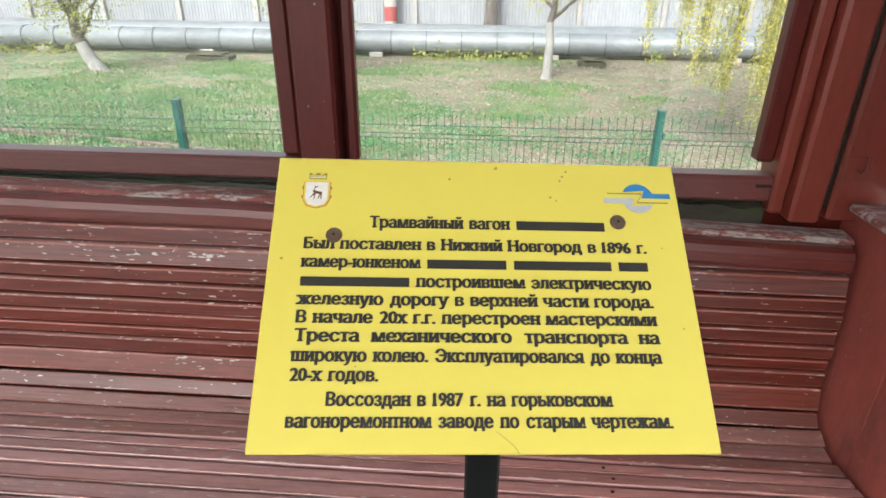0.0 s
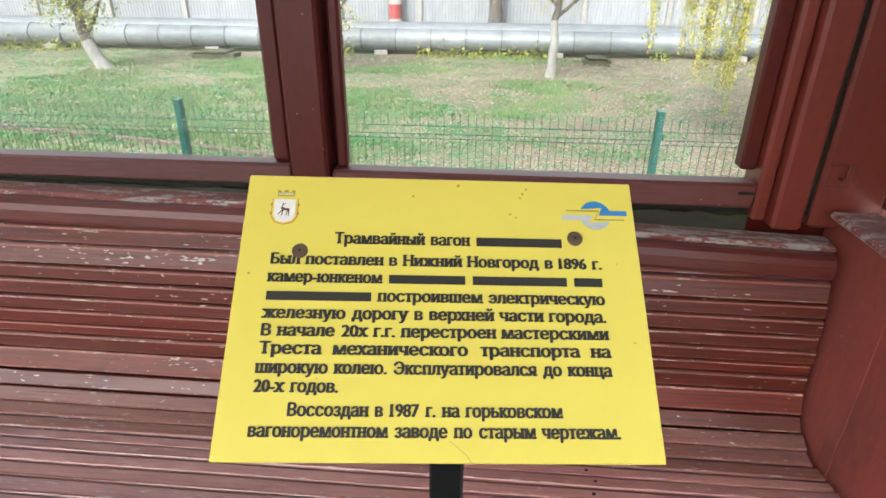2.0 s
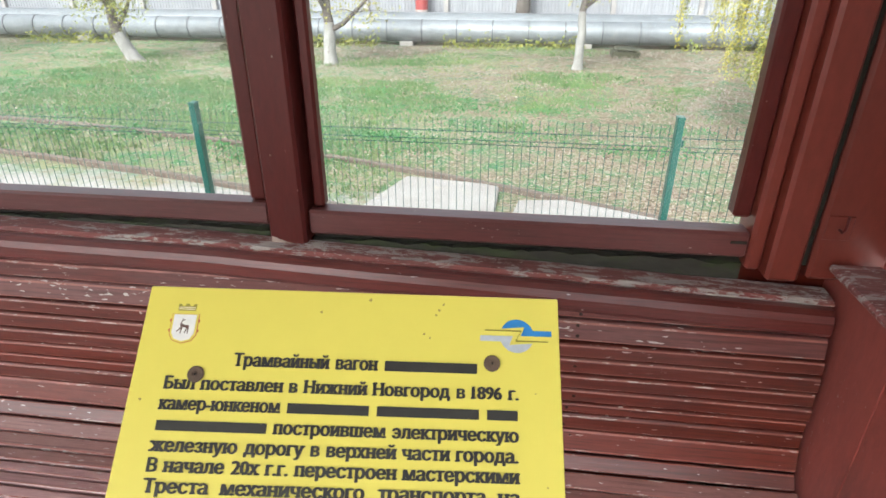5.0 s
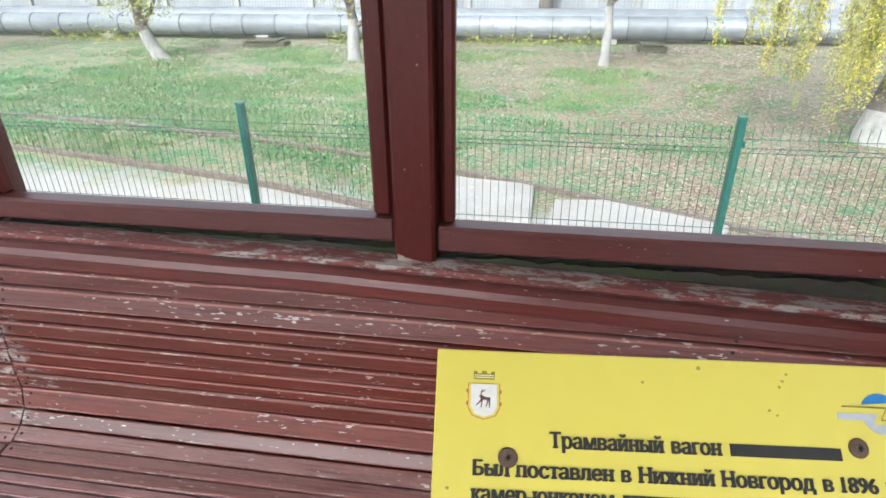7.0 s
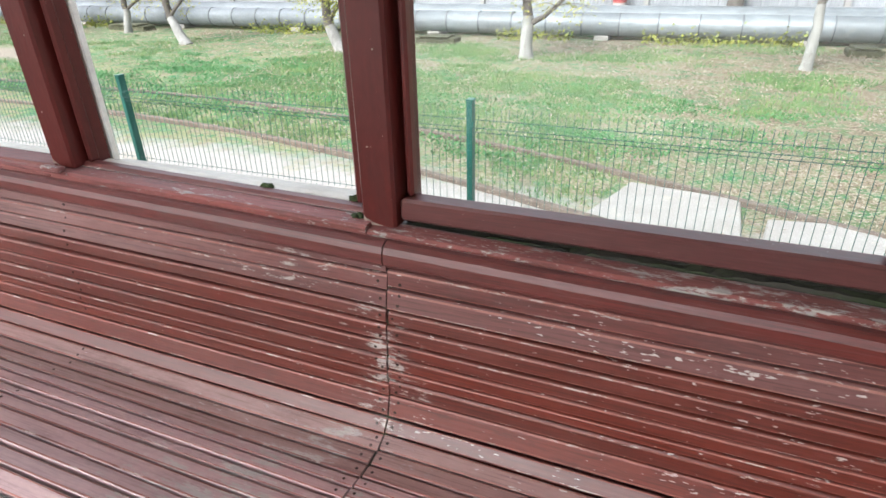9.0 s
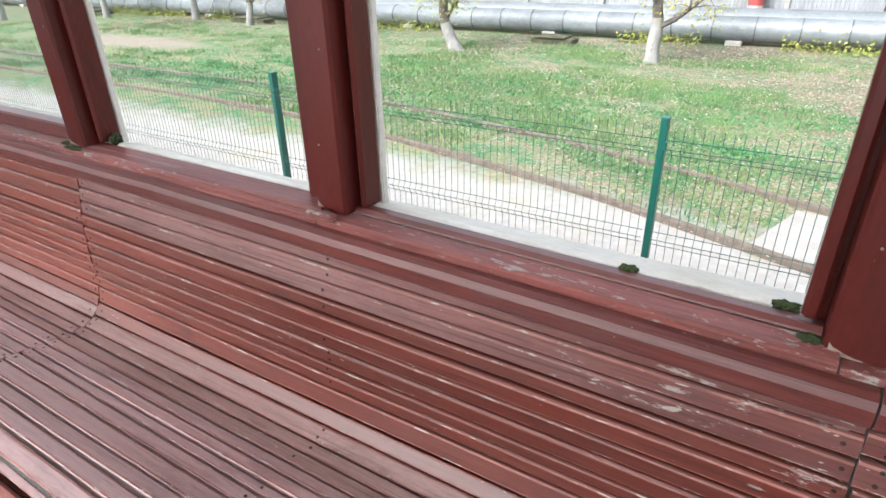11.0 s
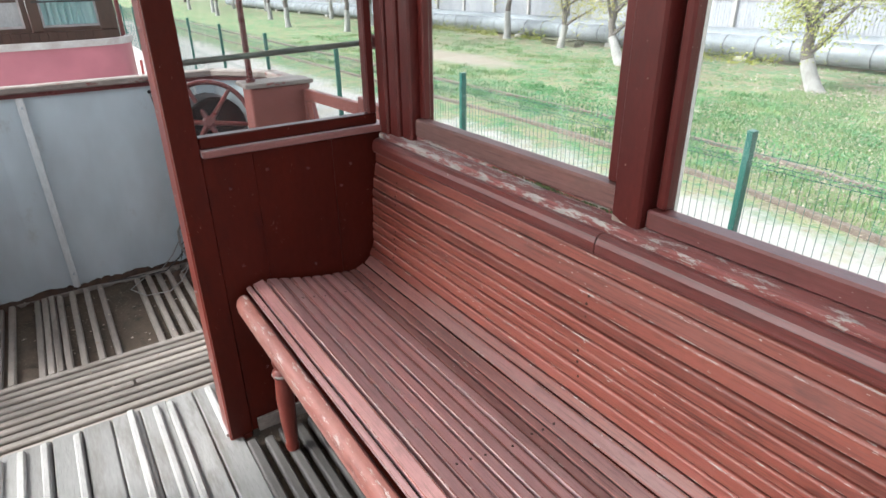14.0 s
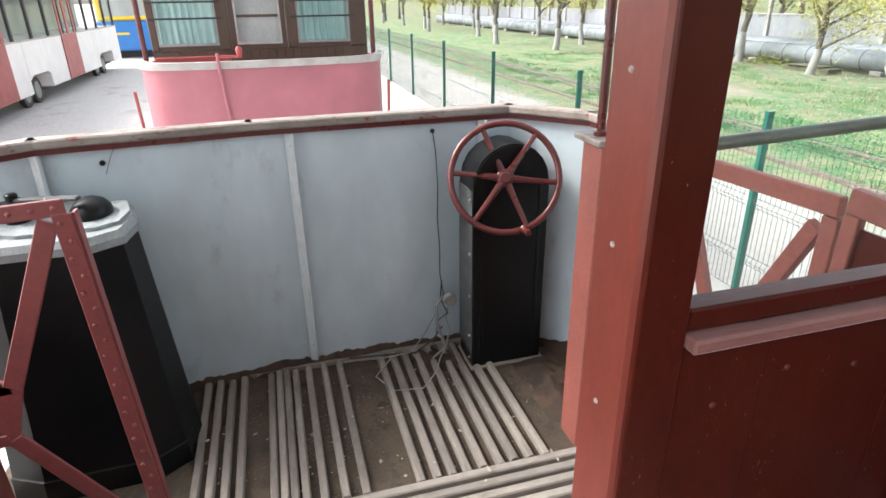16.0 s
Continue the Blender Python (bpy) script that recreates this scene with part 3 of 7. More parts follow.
def prism(bm, poly, x0, x1, axis="x"):
    """Extrudes a polygon: of (y, z) along x, of (x, z) along y or of (x, y) along z."""
    def at(p, t):
        return {"x": (t, p[0], p[1]), "y": (p[0], t, p[1]), "z": (p[0], p[1], t)}[axis]
    a = [bm.verts.new(at(p, x0)) for p in poly]
    c = [bm.verts.new(at(p, x1)) for p in poly]
    bm.faces.new(a)
    bm.faces.new(c[::-1])
    for i in range(len(poly)):
        j = (i + 1) % len(poly)
        bm.faces.new((a[i], c[i], c[j], a[j]))
    return bm


def pane_x(x0, x1, y, z0, z1):
    """A single sheet of glass across a window that faces y."""
    bm = bmesh.new()
    bm.faces.new([bm.verts.new(p) for p in ((x0, y, z0), (x1, y, z0), (x1, y, z1), (x0, y, z1))])
    return bm


def pane_y(x, y0, y1, z0, z1):
    bm = bmesh.new()
    bm.faces.new([bm.verts.new(p) for p in ((x, y0, z0), (x, y1, z0), (x, y1, z1), (x, y0, z1))])
    return bm


def smooth_line(pts, pitch):
    """Points at an even pitch along a Catmull-Rom curve through pts, with tangents."""
    q = [Vector((*p, 0)) for p in pts]
    q = [q[0] * 2 - q[1]] + q + [q[-1] * 2 - q[-2]]
    dense = []
    for i in range(1, len(q) - 2):
        for s in range(20):
            t = s / 20
            dense.append(0.5 * ((2 * q[i]) + (q[i + 1] - q[i - 1]) * t + (2 * q[i - 1] - 5 * q[i] + 4 * q[i + 1] - q[i + 2]) * t * t
                                + (-q[i - 1] + 3 * q[i] - 3 * q[i + 1] + q[i + 2]) * t ** 3))
    dense.append(q[-2])
    out, run, need = [], 0.0, 0.0
    for a, c in zip(dense, dense[1:]):
        step = (c - a).length
        while need <= run + step:
            p = a.lerp(c, (need - run) / step)
            out.append((p.x, p.y, *(c - a).normalized().xy))
            need += pitch
        run += step
    return out

# ---- ground ----
GZ = -0.88


def ground_sheet():
    def steps(lo, hi, step, far):
        near = [lo + i * step for i in range(int((hi - lo) / step) + 1)]
        out, d = [], step
        while d < far:
            d *= 1.8
            out.append(d)
        return [lo - d for d in reversed(out)] + near + [near[-1] + d for d in out]
    xs, ys = steps(-30, 12, 0.6, 2500), steps(-8, 20, 0.6, 2500)
    bm = bmesh.new()
    rows = []
    for y in ys:
        row = []
        for x in xs:
            z = GZ
            if -40 < x < 20 and 4 < y < 30:
                z += 0.035 * noise.noise((x * 0.5, y * 0.5, 0)) * min(1, (y - 4) / 3)
            row.append(bm.verts.new((x, y, z)))
        rows.append(row)
    for a, c in zip(rows, rows[1:]):
        for i in range(len(xs) - 1):
            bm.faces.new((a[i], a[i + 1], c[i + 1], c[i]))
    return single("ground", bm, GROUND, "pale worn paving and autumn grass with fallen leaves", "ground", "structure", smooth=True)


ground = ground_sheet()

# ---- the tram's saloon: floor, walls, roof ----
X_END, X_FRONT = 0.66, -4.912          # faces of the two end partitions
Y_IN, Y_OUT = 1.03, 1.13              # window side: pillar face, outer skin
PILLARS = [-0.352, -1.248, -2.108, -2.981, -3.858]   # the pillars between the windows
EDGES = [0.53] + PILLARS + [-4.735]

floor = single("floor", boxes((-5.28, X_END + 0.1, -1.12, 1.12, -0.10, 0.022)), SOIL, "dirty underfloor boards of the tram saloon", "floor", "structure")
single("wall_window_side", boxes((-4.98, X_END + 0.1, 1.075, Y_OUT, -0.35, 1.012)), PANEL, "dark red boarded lower wall behind the bench", "wall", "structure")
# Unseen wall; low ahead and higher at the near end to shape the light
single("wall_opposite", boxes((-4.98, -0.8, -1.17, -1.10, -0.35, 0.55), (-0.8, X_END + 0.1, -1.17, -1.10, -0.35, 1.05)), PANEL, "unseen lower wall of the tram, kept low to let in light", "wall", "structure")
single("wall_back", boxes((X_END + 0.02, X_END + 0.06, -1.10, -0.42, -0.1, 2.2)), PANEL, "plain dark red end wall of the tram", "wall", "structure")
# Unseen roof; its open strip and closed end set how much light enters
arch = [(1.22, 2.10), (1.05, 2.24), (0.6, 2.36), (0, 2.40), (-0.6, 2.36), (-1.05, 2.24), (-1.22, 2.10)]


def roof_deck(name, rows, x0, x1, label):
    bm = bmesh.new()
    prism(bm, rows + [(y * 1.01, z + 0.05) for y, z in reversed(rows)], x0, x1)
    return single(name, bm, CEILING, label, "ceiling", "structure")


roof_deck("ceiling", arch, -6.85, -4.99, "arched cream roof over the tram platform")
roof_deck("ceiling", arch, -1.5, X_END + 0.3, "arched cream roof over the closed end of the saloon")
roof_deck("ceiling", [(1.22, 2.10), (1.05, 2.24), (0.72, 2.33)], -4.985, -1.505, "arched cream roof deck above the bench")
roof_deck("ceiling", [(0.22, 2.39), (0, 2.40), (-0.6, 2.36), (-1.05, 2.24), (-1.22, 2.10)], -4.985, -1.505, "arched cream roof deck on the doorway side")
# Glazed opening added out of view to bring more light onto the seat
skylight = thing("skylight", (-2.1, 0.47, 2.36), "unseen glazed roof strip added to light the bench", "skylight", kind="structure")
for k in range(5):
    x = -4.965 + k * 3.44 / 4
    part("bow", bar(bmesh.new(), (x, 0.2215, 2.415), (x, 0.7185, 2.355), 0.035, 0.03, (0, 0, 1), 0.004), CEILING, skylight)
bm = bmesh.new()
bm.faces.new([bm.verts.new(p) for p in ((-4.985, 0.215, 2.445), (-1.503, 0.215, 2.445), (-1.503, 0.73, 2.385), (-4.985, 0.73, 2.385))])
part("pane", bm, PANE, skylight).visible_shadow = False
single("trim", boxes((-4.98, X_END + 0.1, 1.02, 1.14, 1.95, 2.14), (-4.98, X_END + 0.1, -1.17, -1.10, 2.06, 2.14), b=0.006), FRAME,
       "dark red header boards above the tram windows", "trim", "structure")

def sag(x):
    """How far the old body has sunk towards its near end."""
    return -0.0068 * max(0.0, x + 4.2)


def board_z(x):
    """Underside of the long board that tops the bench's back; it sinks towards the near end."""
    return 0.997 - 0.017 * max(0.0, x + 2.6) - 0.022 * max(0.0, x + 0.5)


def window_pillar(x, left, right, left_foot, right_foot, left_cream, right_cream):
    """A pillar between two windows: raised post, recessed grooves, a sash stile on each side."""
    p = thing("pillar", (x, 1.05, 1.03), "dark red painted wooden window pillar, chipped at its foot", "pillar", "window pillars", "structure")
    foot = board_z(x) + (0.0605 if x > -1.26 else 0.0685)
    bm = bmesh.new()
    prof = [(-0.037, 1.062), (-0.0365, 1.034), (-0.031, 1.028), (0.031, 1.028), (0.0365, 1.034), (0.037, 1.062), (0.037, 1.125), (-0.037, 1.125)]
    prism(bm, [(x + a, c) for a, c in prof], foot, 1.95, "z")
    part("post", bm, FRAME, p)
    part("groove_back", boxes((x - 0.050, x - 0.0372, 1.088, 1.12, foot, 1.95), (x + 0.0372, x + 0.050, 1.088, 1.12, foot, 1.95)), FRAME, p)
    part("sash_stile", boxes((x - left, x - 0.046, 1.060, 1.0875, left_foot, 1.95), b=0.005), FRAME, p)
    part("sash_stile", boxes((x + 0.046, x + right, 1.060, 1.0875, right_foot, 1.95), b=0.005), FRAME, p)
    for dx, z in ((-0.012, 1.19), (0.014, 1.36), (-0.006, 1.55)):
        part("screw_head", lathe(bmesh.new(), [(0.0020, 0), (0.0020, 0.0006), (0.0012, 0.0010)], (0, 0, 0), 8, pose(x + dx, 1.0278, z, 90, 0, 0)), CHIPWOOD, p)
    # bare wood where the paint has broken off the foot of the post
    bm = bmesh.new()
    n = 9
    low, high = [], []
    for k in range(n):
        f = k / (n - 1)
        low.append(bm.verts.new((x - 0.0312 + 0.040 * f, 1.0273, foot)))
        high.append(bm.verts.new((x - 0.0312 + 0.040 * f, 1.0273, foot + 0.002 + 0.020 * (1 - f) ** 2 * (0.6 + 0.8 * abs(noise.noise((f * 5.3, x * 3, 1)))))))
    for k in range(n - 1):
        bm.faces.new((low[k], low[k + 1], high[k + 1], high[k]))
    part("bare_wood", bm, CHIPWOOD, p, "pale bare wood where paint has flaked off")
    for flag, q, w in ((left_cream, -1, left), (right_cream, 1, right)):
        if flag:
            a, c = sorted((x + q * 0.030, x + q * (0.043 if q > 0 and x < -2.5 else w - 0.006)))
            part("outer_jamb", boxes((a, c, 1.1265, 1.145, 1.03, 1.95), b=0.003), CREAM, p, "peeling cream outer window jamb")
    return p


# rows of (half width to each side, feet of the two stiles, which outer jambs show)
for x, row in zip(PILLARS, ((0.080, 0.068, 1.0885, 1.0795, False, False), (0.067, 0.061, 1.058, 1.0885, False, False), (0.088, 0.059, 1.063, 1.064, True, True),
                            (0.084, 0.061, 1.1075, 1.070, True, True), (0.083, 0.070, 1.1325, 1.1075, True, True))):
    window_pillar(x, *row)
# moss and chips where water stands at the pillar feet
for i, (x, y, z, sx, sy, sz) in enumerate(((PILLARS[3] + 0.072, 1.094, 1.074, 0.016, 0.014, 0.016), (PILLARS[3] + 0.010, 1.012, 1.0635, 0.034, 0.010, 0.0035), (PILLARS[3] - 0.045, 1.030, 1.0640, 0.026, 0.012, 0.0035),
                                           (PILLARS[1] - 0.085, 1.092, 1.053, 0.016, 0.010, 0.008), (PILLARS[1] - 0.052, 1.040, 1.041, 0.014, 0.012, 0.006), (-1.55, 1.086, 1.056, 0.014, 0.009, 0.006))):
    bm = bmesh.new()
    bmesh.ops.create_icosphere(bm, subdivisions=4, radius=1.0)
    for v in bm.verts:
        v.co *= 1 + 0.45 * noise.noise(v.co * 1.9 + Vector((i * 7, 0, 0))) + 0.22 * noise.noise(v.co * 6 + Vector((0, i * 3, 0))) + 0.10 * noise.noise(v.co * 15)
    bmesh.ops.transform(bm, matrix=Matrix.LocRotScale((x, y, z), None, (sx, sy, sz)), verts=bm.verts[:])
    single("moss_clump", bm, MOSS, "small dark green moss clump on the window sill", "moss", group="moss at the sill", smooth=True)

# a line of moss in the wet joint under the last sash
r = random.Random(21)
bm = bmesh.new()
for k in range(70):
    x = -4.31 + 0.42 * (k + r.random()) / 70
    f = min(1.0, 0.35 + 1.3 * abs(noise.noise((x * 14, 0.3, 2.0))))
    bmesh.ops.create_icosphere(bm, subdivisions=1, radius=1.0, matrix=Matrix.LocRotScale((x, 1.0425 + r.uniform(-0.001, 0.001), 1.0745 + r.uniform(-0.001, 0.001)), None, (0.006 * f, 0.0035 * f, 0.0048 * f)))
single("moss_clump", bm, MOSS, "thin line of dark moss under the window sash", "moss", group="moss at the sill", smooth=True)

# windows: the sashes with a bottom rail, and two openings whose sash is lowered
SASH_Z = {0: (1.030, 1.079), 1: (1.044, 1.088), 4: (1.0655, 1.107), 5: (1.0775, 1.132)}
for i, (a, c) in enumerate(zip(EDGES, EDGES[1:])):
    hi = a - (0.0385 if i else 0.045)
    lo = c + 0.0385 if i < 5 else c + 0.03
    lowered = i in (2, 3)
    w = thing(f"window_{i + 1}", ((a + c) / 2, 1.08, 1.05), "tram window opening with its sash lowered" if lowered else "tram window with dark red wooden sash", "window", "tram windows", "structure")
    if lowered:
        zb = board_z((a + c) / 2) + 0.0685
        if i == 3:
            # a broad loose board over the capping, its front edge worn round
            bm = bmesh.new()
            for x0, x1 in ((lo - 0.025, hi + 0.020),):
                prism(bm, [(1.078, zb), (1.078, 1.063), (1.030, 1.060), (1.006, 1.051), (1.000, 1.043), (1.002, 1.036), (1.012, 1.034), (1.020, zb)], x0, x1)
            part("inner_sill", bm, SILLRED, w, "worn red inner sill board")
        else:
            bm = bmesh.new()
            rings = []
            for k in range(13):
                x = lo + (hi - lo) * k / 12
                z = board_z(x) + 0.0688
                rings.append([bm.verts.new((x, *q)) for q in ((1.080, z), (1.080, z + 0.008), (1.060, z + 0.009), (1.052, z + 0.003), (1.051, z))])
            for p, q in zip(rings, rings[1:]):
                for k in range(5):
                    bm.faces.new((p[k], q[k], q[(k + 1) % 5], p[(k + 1) % 5]))
            bm.faces.new(rings[0])
            bm.faces.new(rings[-1][::-1])
            part("inner_sill", bm, RAIL, w, "narrow dark red inner sill strip")
        # the thick white paint has broken away unevenly along the inner edge
        bm = bmesh.new()
        rings, cuts = [], 60
        for k in range(cuts + 1):
            x = lo + 0.002 + (hi - lo - 0.004) * k / cuts
            e = 0.008 * noise.noise((x * 11, 0.0, i * 5.0)) + 0.005 * noise.noise((x * 42, 3.0, i))
            h = 0.003 * noise.noise((x * 20, 7.0, i)) + (0.008 if i == 3 else 0.0) - 0.006 * (x - c) / (a - c)
            rings.append([bm.verts.new((x, *q)) for q in ((1.086 + e, 1.02), (1.086 + e, 1.050 + h), (1.091 + e, 1.056 + h), (1.108, 1.058 + h), (1.175, 1.036), (1.175, 1.01))])
        for p, q in zip(rings, rings[1:]):
            for k in range(6):
                bm.faces.new((p[k], q[k], q[(k + 1) % 6], p[(k + 1) % 6]))
        bm.faces.new(rings[0])
        bm.faces.new(rings[-1][::-1])
        part("outer_sill", bm, CREAM, w, "weathered cream-white outer sill board")
    else:
        z0, z1 = SASH_Z[i]
        part("bottom_rail", boxes((lo, hi, 1.043, 1.0872, z0, z1), b=0.005), WEATHERRED if i == 5 else RAIL, w)
        # Strip painted near black for the shade in the recess under the sash
        part("rebate", boxes((lo, hi, 1.0735, 1.082, z0 - 0.065, z0 - 0.002)), SHADOWWOOD, w, "rebate below the sash with its shade painted near black")
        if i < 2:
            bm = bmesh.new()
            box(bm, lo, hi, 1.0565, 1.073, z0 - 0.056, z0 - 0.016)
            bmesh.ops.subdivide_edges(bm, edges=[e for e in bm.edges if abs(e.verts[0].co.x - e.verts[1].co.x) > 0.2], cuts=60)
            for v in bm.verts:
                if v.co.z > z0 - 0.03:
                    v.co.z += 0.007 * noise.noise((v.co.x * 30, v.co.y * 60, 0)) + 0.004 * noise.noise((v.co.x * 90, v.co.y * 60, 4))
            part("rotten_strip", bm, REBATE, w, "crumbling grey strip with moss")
        if i == 5:
            part("inner_sill", boxes((lo, hi, 1.046, 1.073, 1.0655, 1.0775), b=0.004), LEDGE, w, "worn grey inner sill strip")
        part("pane", pane_x(lo + 0.004, hi - 0.004, 1.080, z1 + 0.0005, 1.95), PANE, w).visible_shadow = False
        bm = bmesh.new()
        prism(bm, [(1.0895, 1.02), (1.0895, 1.062), (1.10, 1.06), (1.175, 1.030), (1.175, 1.0)], lo + 0.002, hi - 0.002)
        part("outer_sill", bm, CREAM if i > 2 else PANEL, w)
    if i == 0:
        part("latch_slot", boxes((0.452, 0.480, 1.0405, 1.0428, 1.058, 1.064), b=0.001), SHADOWWOOD, w, "dark latch slot")
        part("sash_stile", boxes((0.455, 0.4855, 1.066, 1.10, 1.0985, 1.95), b=0.004), FRAME, w)
    if i == 5:
        part("sash_stile", boxes((c + 0.031, c + 0.058, 1.062, 1.0865, 1.1325, 1.95), b=0.003), FRAME, w)

# corner posts at the two ends of the window wall
def corner_post(at, label, rows):
    p = thing("corner_post", at, label, "post", "corner posts", "structure")
    for name, r in rows:
        # Near post takes the brighter post red to stand for light on it
        part(name, boxes(r, b=0.006), POSTRED if at[0] > 0 else FRAME, p)
    return p


near_post = corner_post((0.56, 1.07, 1.02), "dark red weathered corner post with a gap painted black", (
    ("bead", (0.487, 0.515, 1.045, 1.12, 1.006, 1.95)), ("board", (0.516, 0.571, 1.022, 1.12, 0.998, 1.95)), ("board", (0.590, 0.712, 1.038, 1.12, 0.998, 1.95)), ("outer_board", (0.7125, 0.80, 1.05, 1.13, 0.95, 2.05))))
# Closes the gap with a black that stands for its depth of shade
part("gap_backing", boxes((0.5713, 0.5897, 1.050, 1.12, 1.020, 1.95)), SHADOWWOOD, near_post, "gap between the boards with its shade painted black")
plate = part("plate", boxes((0.595, 0.637, 1.0345, 1.0375, 1.078, 1.122), b=0.001), POSTRED, near_post, "small painted plate with a hook")
bm = bmesh.new()
tube(bm, [(0.616, 1.034, 1.098), (0.616, 1.022, 1.098), (0.617, 1.018, 1.104), (0.6175, 1.019, 1.128)], 0.0022, 6)
part("hook", bm, IRONRED, plate)
corner_post((-4.8, 1.06, 1.05), "dark red double corner post beside the partition", (
    ("bead", (-4.765, -4.706, 1.030, 1.12, 1.05, 1.95)), ("board", (-4.825, -4.767, 1.020, 1.12, 1.05, 1.95)), ("board", (-4.888, -4.828, 1.012, 1.12, 1.05, 1.95))))


# ---- end partitions ----
def partition(name, x, face, side, label):
    """Half of an end wall beside the doorway: boarded panel, sill, glazed frame and door post."""
    p = thing(name, (x, side * 0.7, 0.05), label, "partition", "end partitions", "structure")
    ya, yb = (0.4335, 1.10) if side > 0 else (-1.10, -0.50)
    seams = (0.0, 0.22, 0.61, 1.0)
    for k in range(3):
        a, c = ya + (yb - ya) * seams[k], ya + (yb - ya) * seams[k + 1]
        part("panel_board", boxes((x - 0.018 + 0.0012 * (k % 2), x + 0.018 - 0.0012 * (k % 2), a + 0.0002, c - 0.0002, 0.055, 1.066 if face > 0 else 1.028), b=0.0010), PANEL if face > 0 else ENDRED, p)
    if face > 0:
        part("sill", boxes((x - 0.045, x + 0.040, ya, min(yb, 1.045), 1.0665, 1.088), b=0.004), SILL, p, "worn red sill, greyed by sheen put into its colour")
    x += 0.07 if face < 0 else 0
    part("bottom_rail", boxes((x - 0.022, x + 0.018, ya + 0.001, min(yb, 1.010), 1.0885, 1.124), b=0.004), PANEL, p)
    part("pane", pane_y(x - 0.002, ya + 0.001, min(yb, 1.04), 1.1245, 1.95), PANE, p).visible_shadow = False
    part("side_stile", boxes((x - 0.022, x + 0.018, min(yb, 1.01) - 0.03, min(yb, 1.01), 1.1245, 1.95), b=0.004), FRAME, p)
    part("top_rail", boxes((x - 0.022, x + 0.022, ya, yb, 1.951, 2.2)), PANEL, p)
    x -= 0.07 if face < 0 else 0
    a, c = (0.355, 0.433) if side > 0 else (-0.4995, -0.438)
    xa, xb = (x - 0.098, x + 0.010) if face > 0 else (x - 0.010, x + 0.108)
    part("door_post", boxes((xa, xb, a, c, 0.0, 2.2), b=0.006), POSTRED, p, "brick-red door post")
    # Thin dark layer over the post's saloon face: its shade, as colour
    part("post_facing", boxes((xb + 0.0005, xb + 0.011, a + 0.004, c, 0.05, 2.2), b=0.002) if face > 0 else boxes((xa - 0.011, xa - 0.0005, a + 0.004, c, 0.05, 2.2), b=0.002), PANEL, p)
    part("kick_board", boxes((x + 0.0185, x + 0.032, ya + 0.02, yb - 0.02, 0.05, 0.105), b=0.002) if face > 0 else boxes((x - 0.032, x - 0.0185, ya + 0.02, yb - 0.02, 0.05, 0.105), b=0.002),
         SLATWOOD, p, "bare grey skirting board")
    return p


front_half = partition("partition", X_FRONT, 1, 1, "dark red boarded partition with a glazed upper half")
partition("partition", X_FRONT, 1, -1, "dark red boarded partition on the far side of the doorway")
end_half = partition("partition", X_END, -1, 1, "dark red boarded end partition beside the bench")
part("upper_board", boxes((X_END + 0.036, X_END + 0.0475, 0.45, 0.93, 1.0, 1.95), b=0.003), ENDRED, end_half)
part("upper_board", boxes((X_END + 0.044, X_END + 0.0475, 0.932, 1.035, 1.045, 1.95), b=0.001), FRAME, end_half)
part("ledge", boxes((X_END - 0.050, X_END + 0.035, 0.55, 1.020, 1.0285, 1.0415), b=0.004), LEDGE, end_half, "grey flaking ledge")
bm = bmesh.new()
for yy, zz in ((0.5, 0.96), (0.62, 1.0), (0.75, 0.98), (0.9, 0.97), (0.52, 0.3), (0.6, 0.18), (0.74, 0.64), (0.86, 0.9), (0.5, 0.7), (0.7, 0.45)):
    lathe(bm, [(0.005, 0), (0.005, 0.001), (0.003, 0.003)], (0, 0, 0), 8, pose(X_FRONT + 0.018, yy, zz, 0, 90, 0))
part("screw_head", bm, IRONRED, front_half)
bm = bmesh.new()
for zz in (0.35, 0.62, 0.95, 1.2, 1.42):
    lathe(bm, [(0.0045, 0), (0.0045, 0.001), (0.003, 0.003)], (0, 0, 0), 8, pose(X_FRONT - 0.05, 0.355, zz, 90, 0, 0))
part("screw_head", bm, TRIMWHITE, front_half)
handle = thing("grab_handle", (-5.03, 0.40, 1.3), "short upright grab handle with turned brackets on the door post", "handle")
for zz in (1.155, 1.425):
    part("bracket", lathe(bmesh.new(), [(0.010, -0.02), (0.020, -0.012), (0.0225, 0.0), (0.020, 0.012), (0.010, 0.02)], (-5.045, 0.412, zz), 14), IRONRED, handle, smooth=True)
    part("stem", tube(bmesh.new(), [(-5.0105, 0.412, zz), (-5.045, 0.412, zz)], 0.009, 10), IRONRED, handle, smooth=True)
part("grip", tube(bmesh.new(), [(-5.045, 0.412, 1.185), (-5.045, 0.412, 1.41)], 0.009, 10), IRONRED, handle, smooth=True)
# hand rail across the partition window, outside
rail = thing("hand_rail", (-4.95, 0.75, 1.34), "dull green round hand rail across the partition window", "hand rail")
part("bar", tube(bmesh.new(), [(-4.948, 0.44, 1.325), (-4.95, 0.7, 1.333), (-4.952, 1.035, 1.343)], 0.009, 12), PIPEGREEN, rail, smooth=True)
part("bracket", lathe(bmesh.new(), [(0.022, 0), (0.024, 0.006), (0.017, 0.012), (0.016, 0.03)], (0, 0, 0), 12, pose(-4.952, 1.045, 1.343, 90, 0, 0)), IRONRED, rail)

# ---- the long slatted bench ----
bench = thing("bench", (-2.1, 0.75, 0.05), "long dark red slatted wooden bench with flaking paint", "bench")
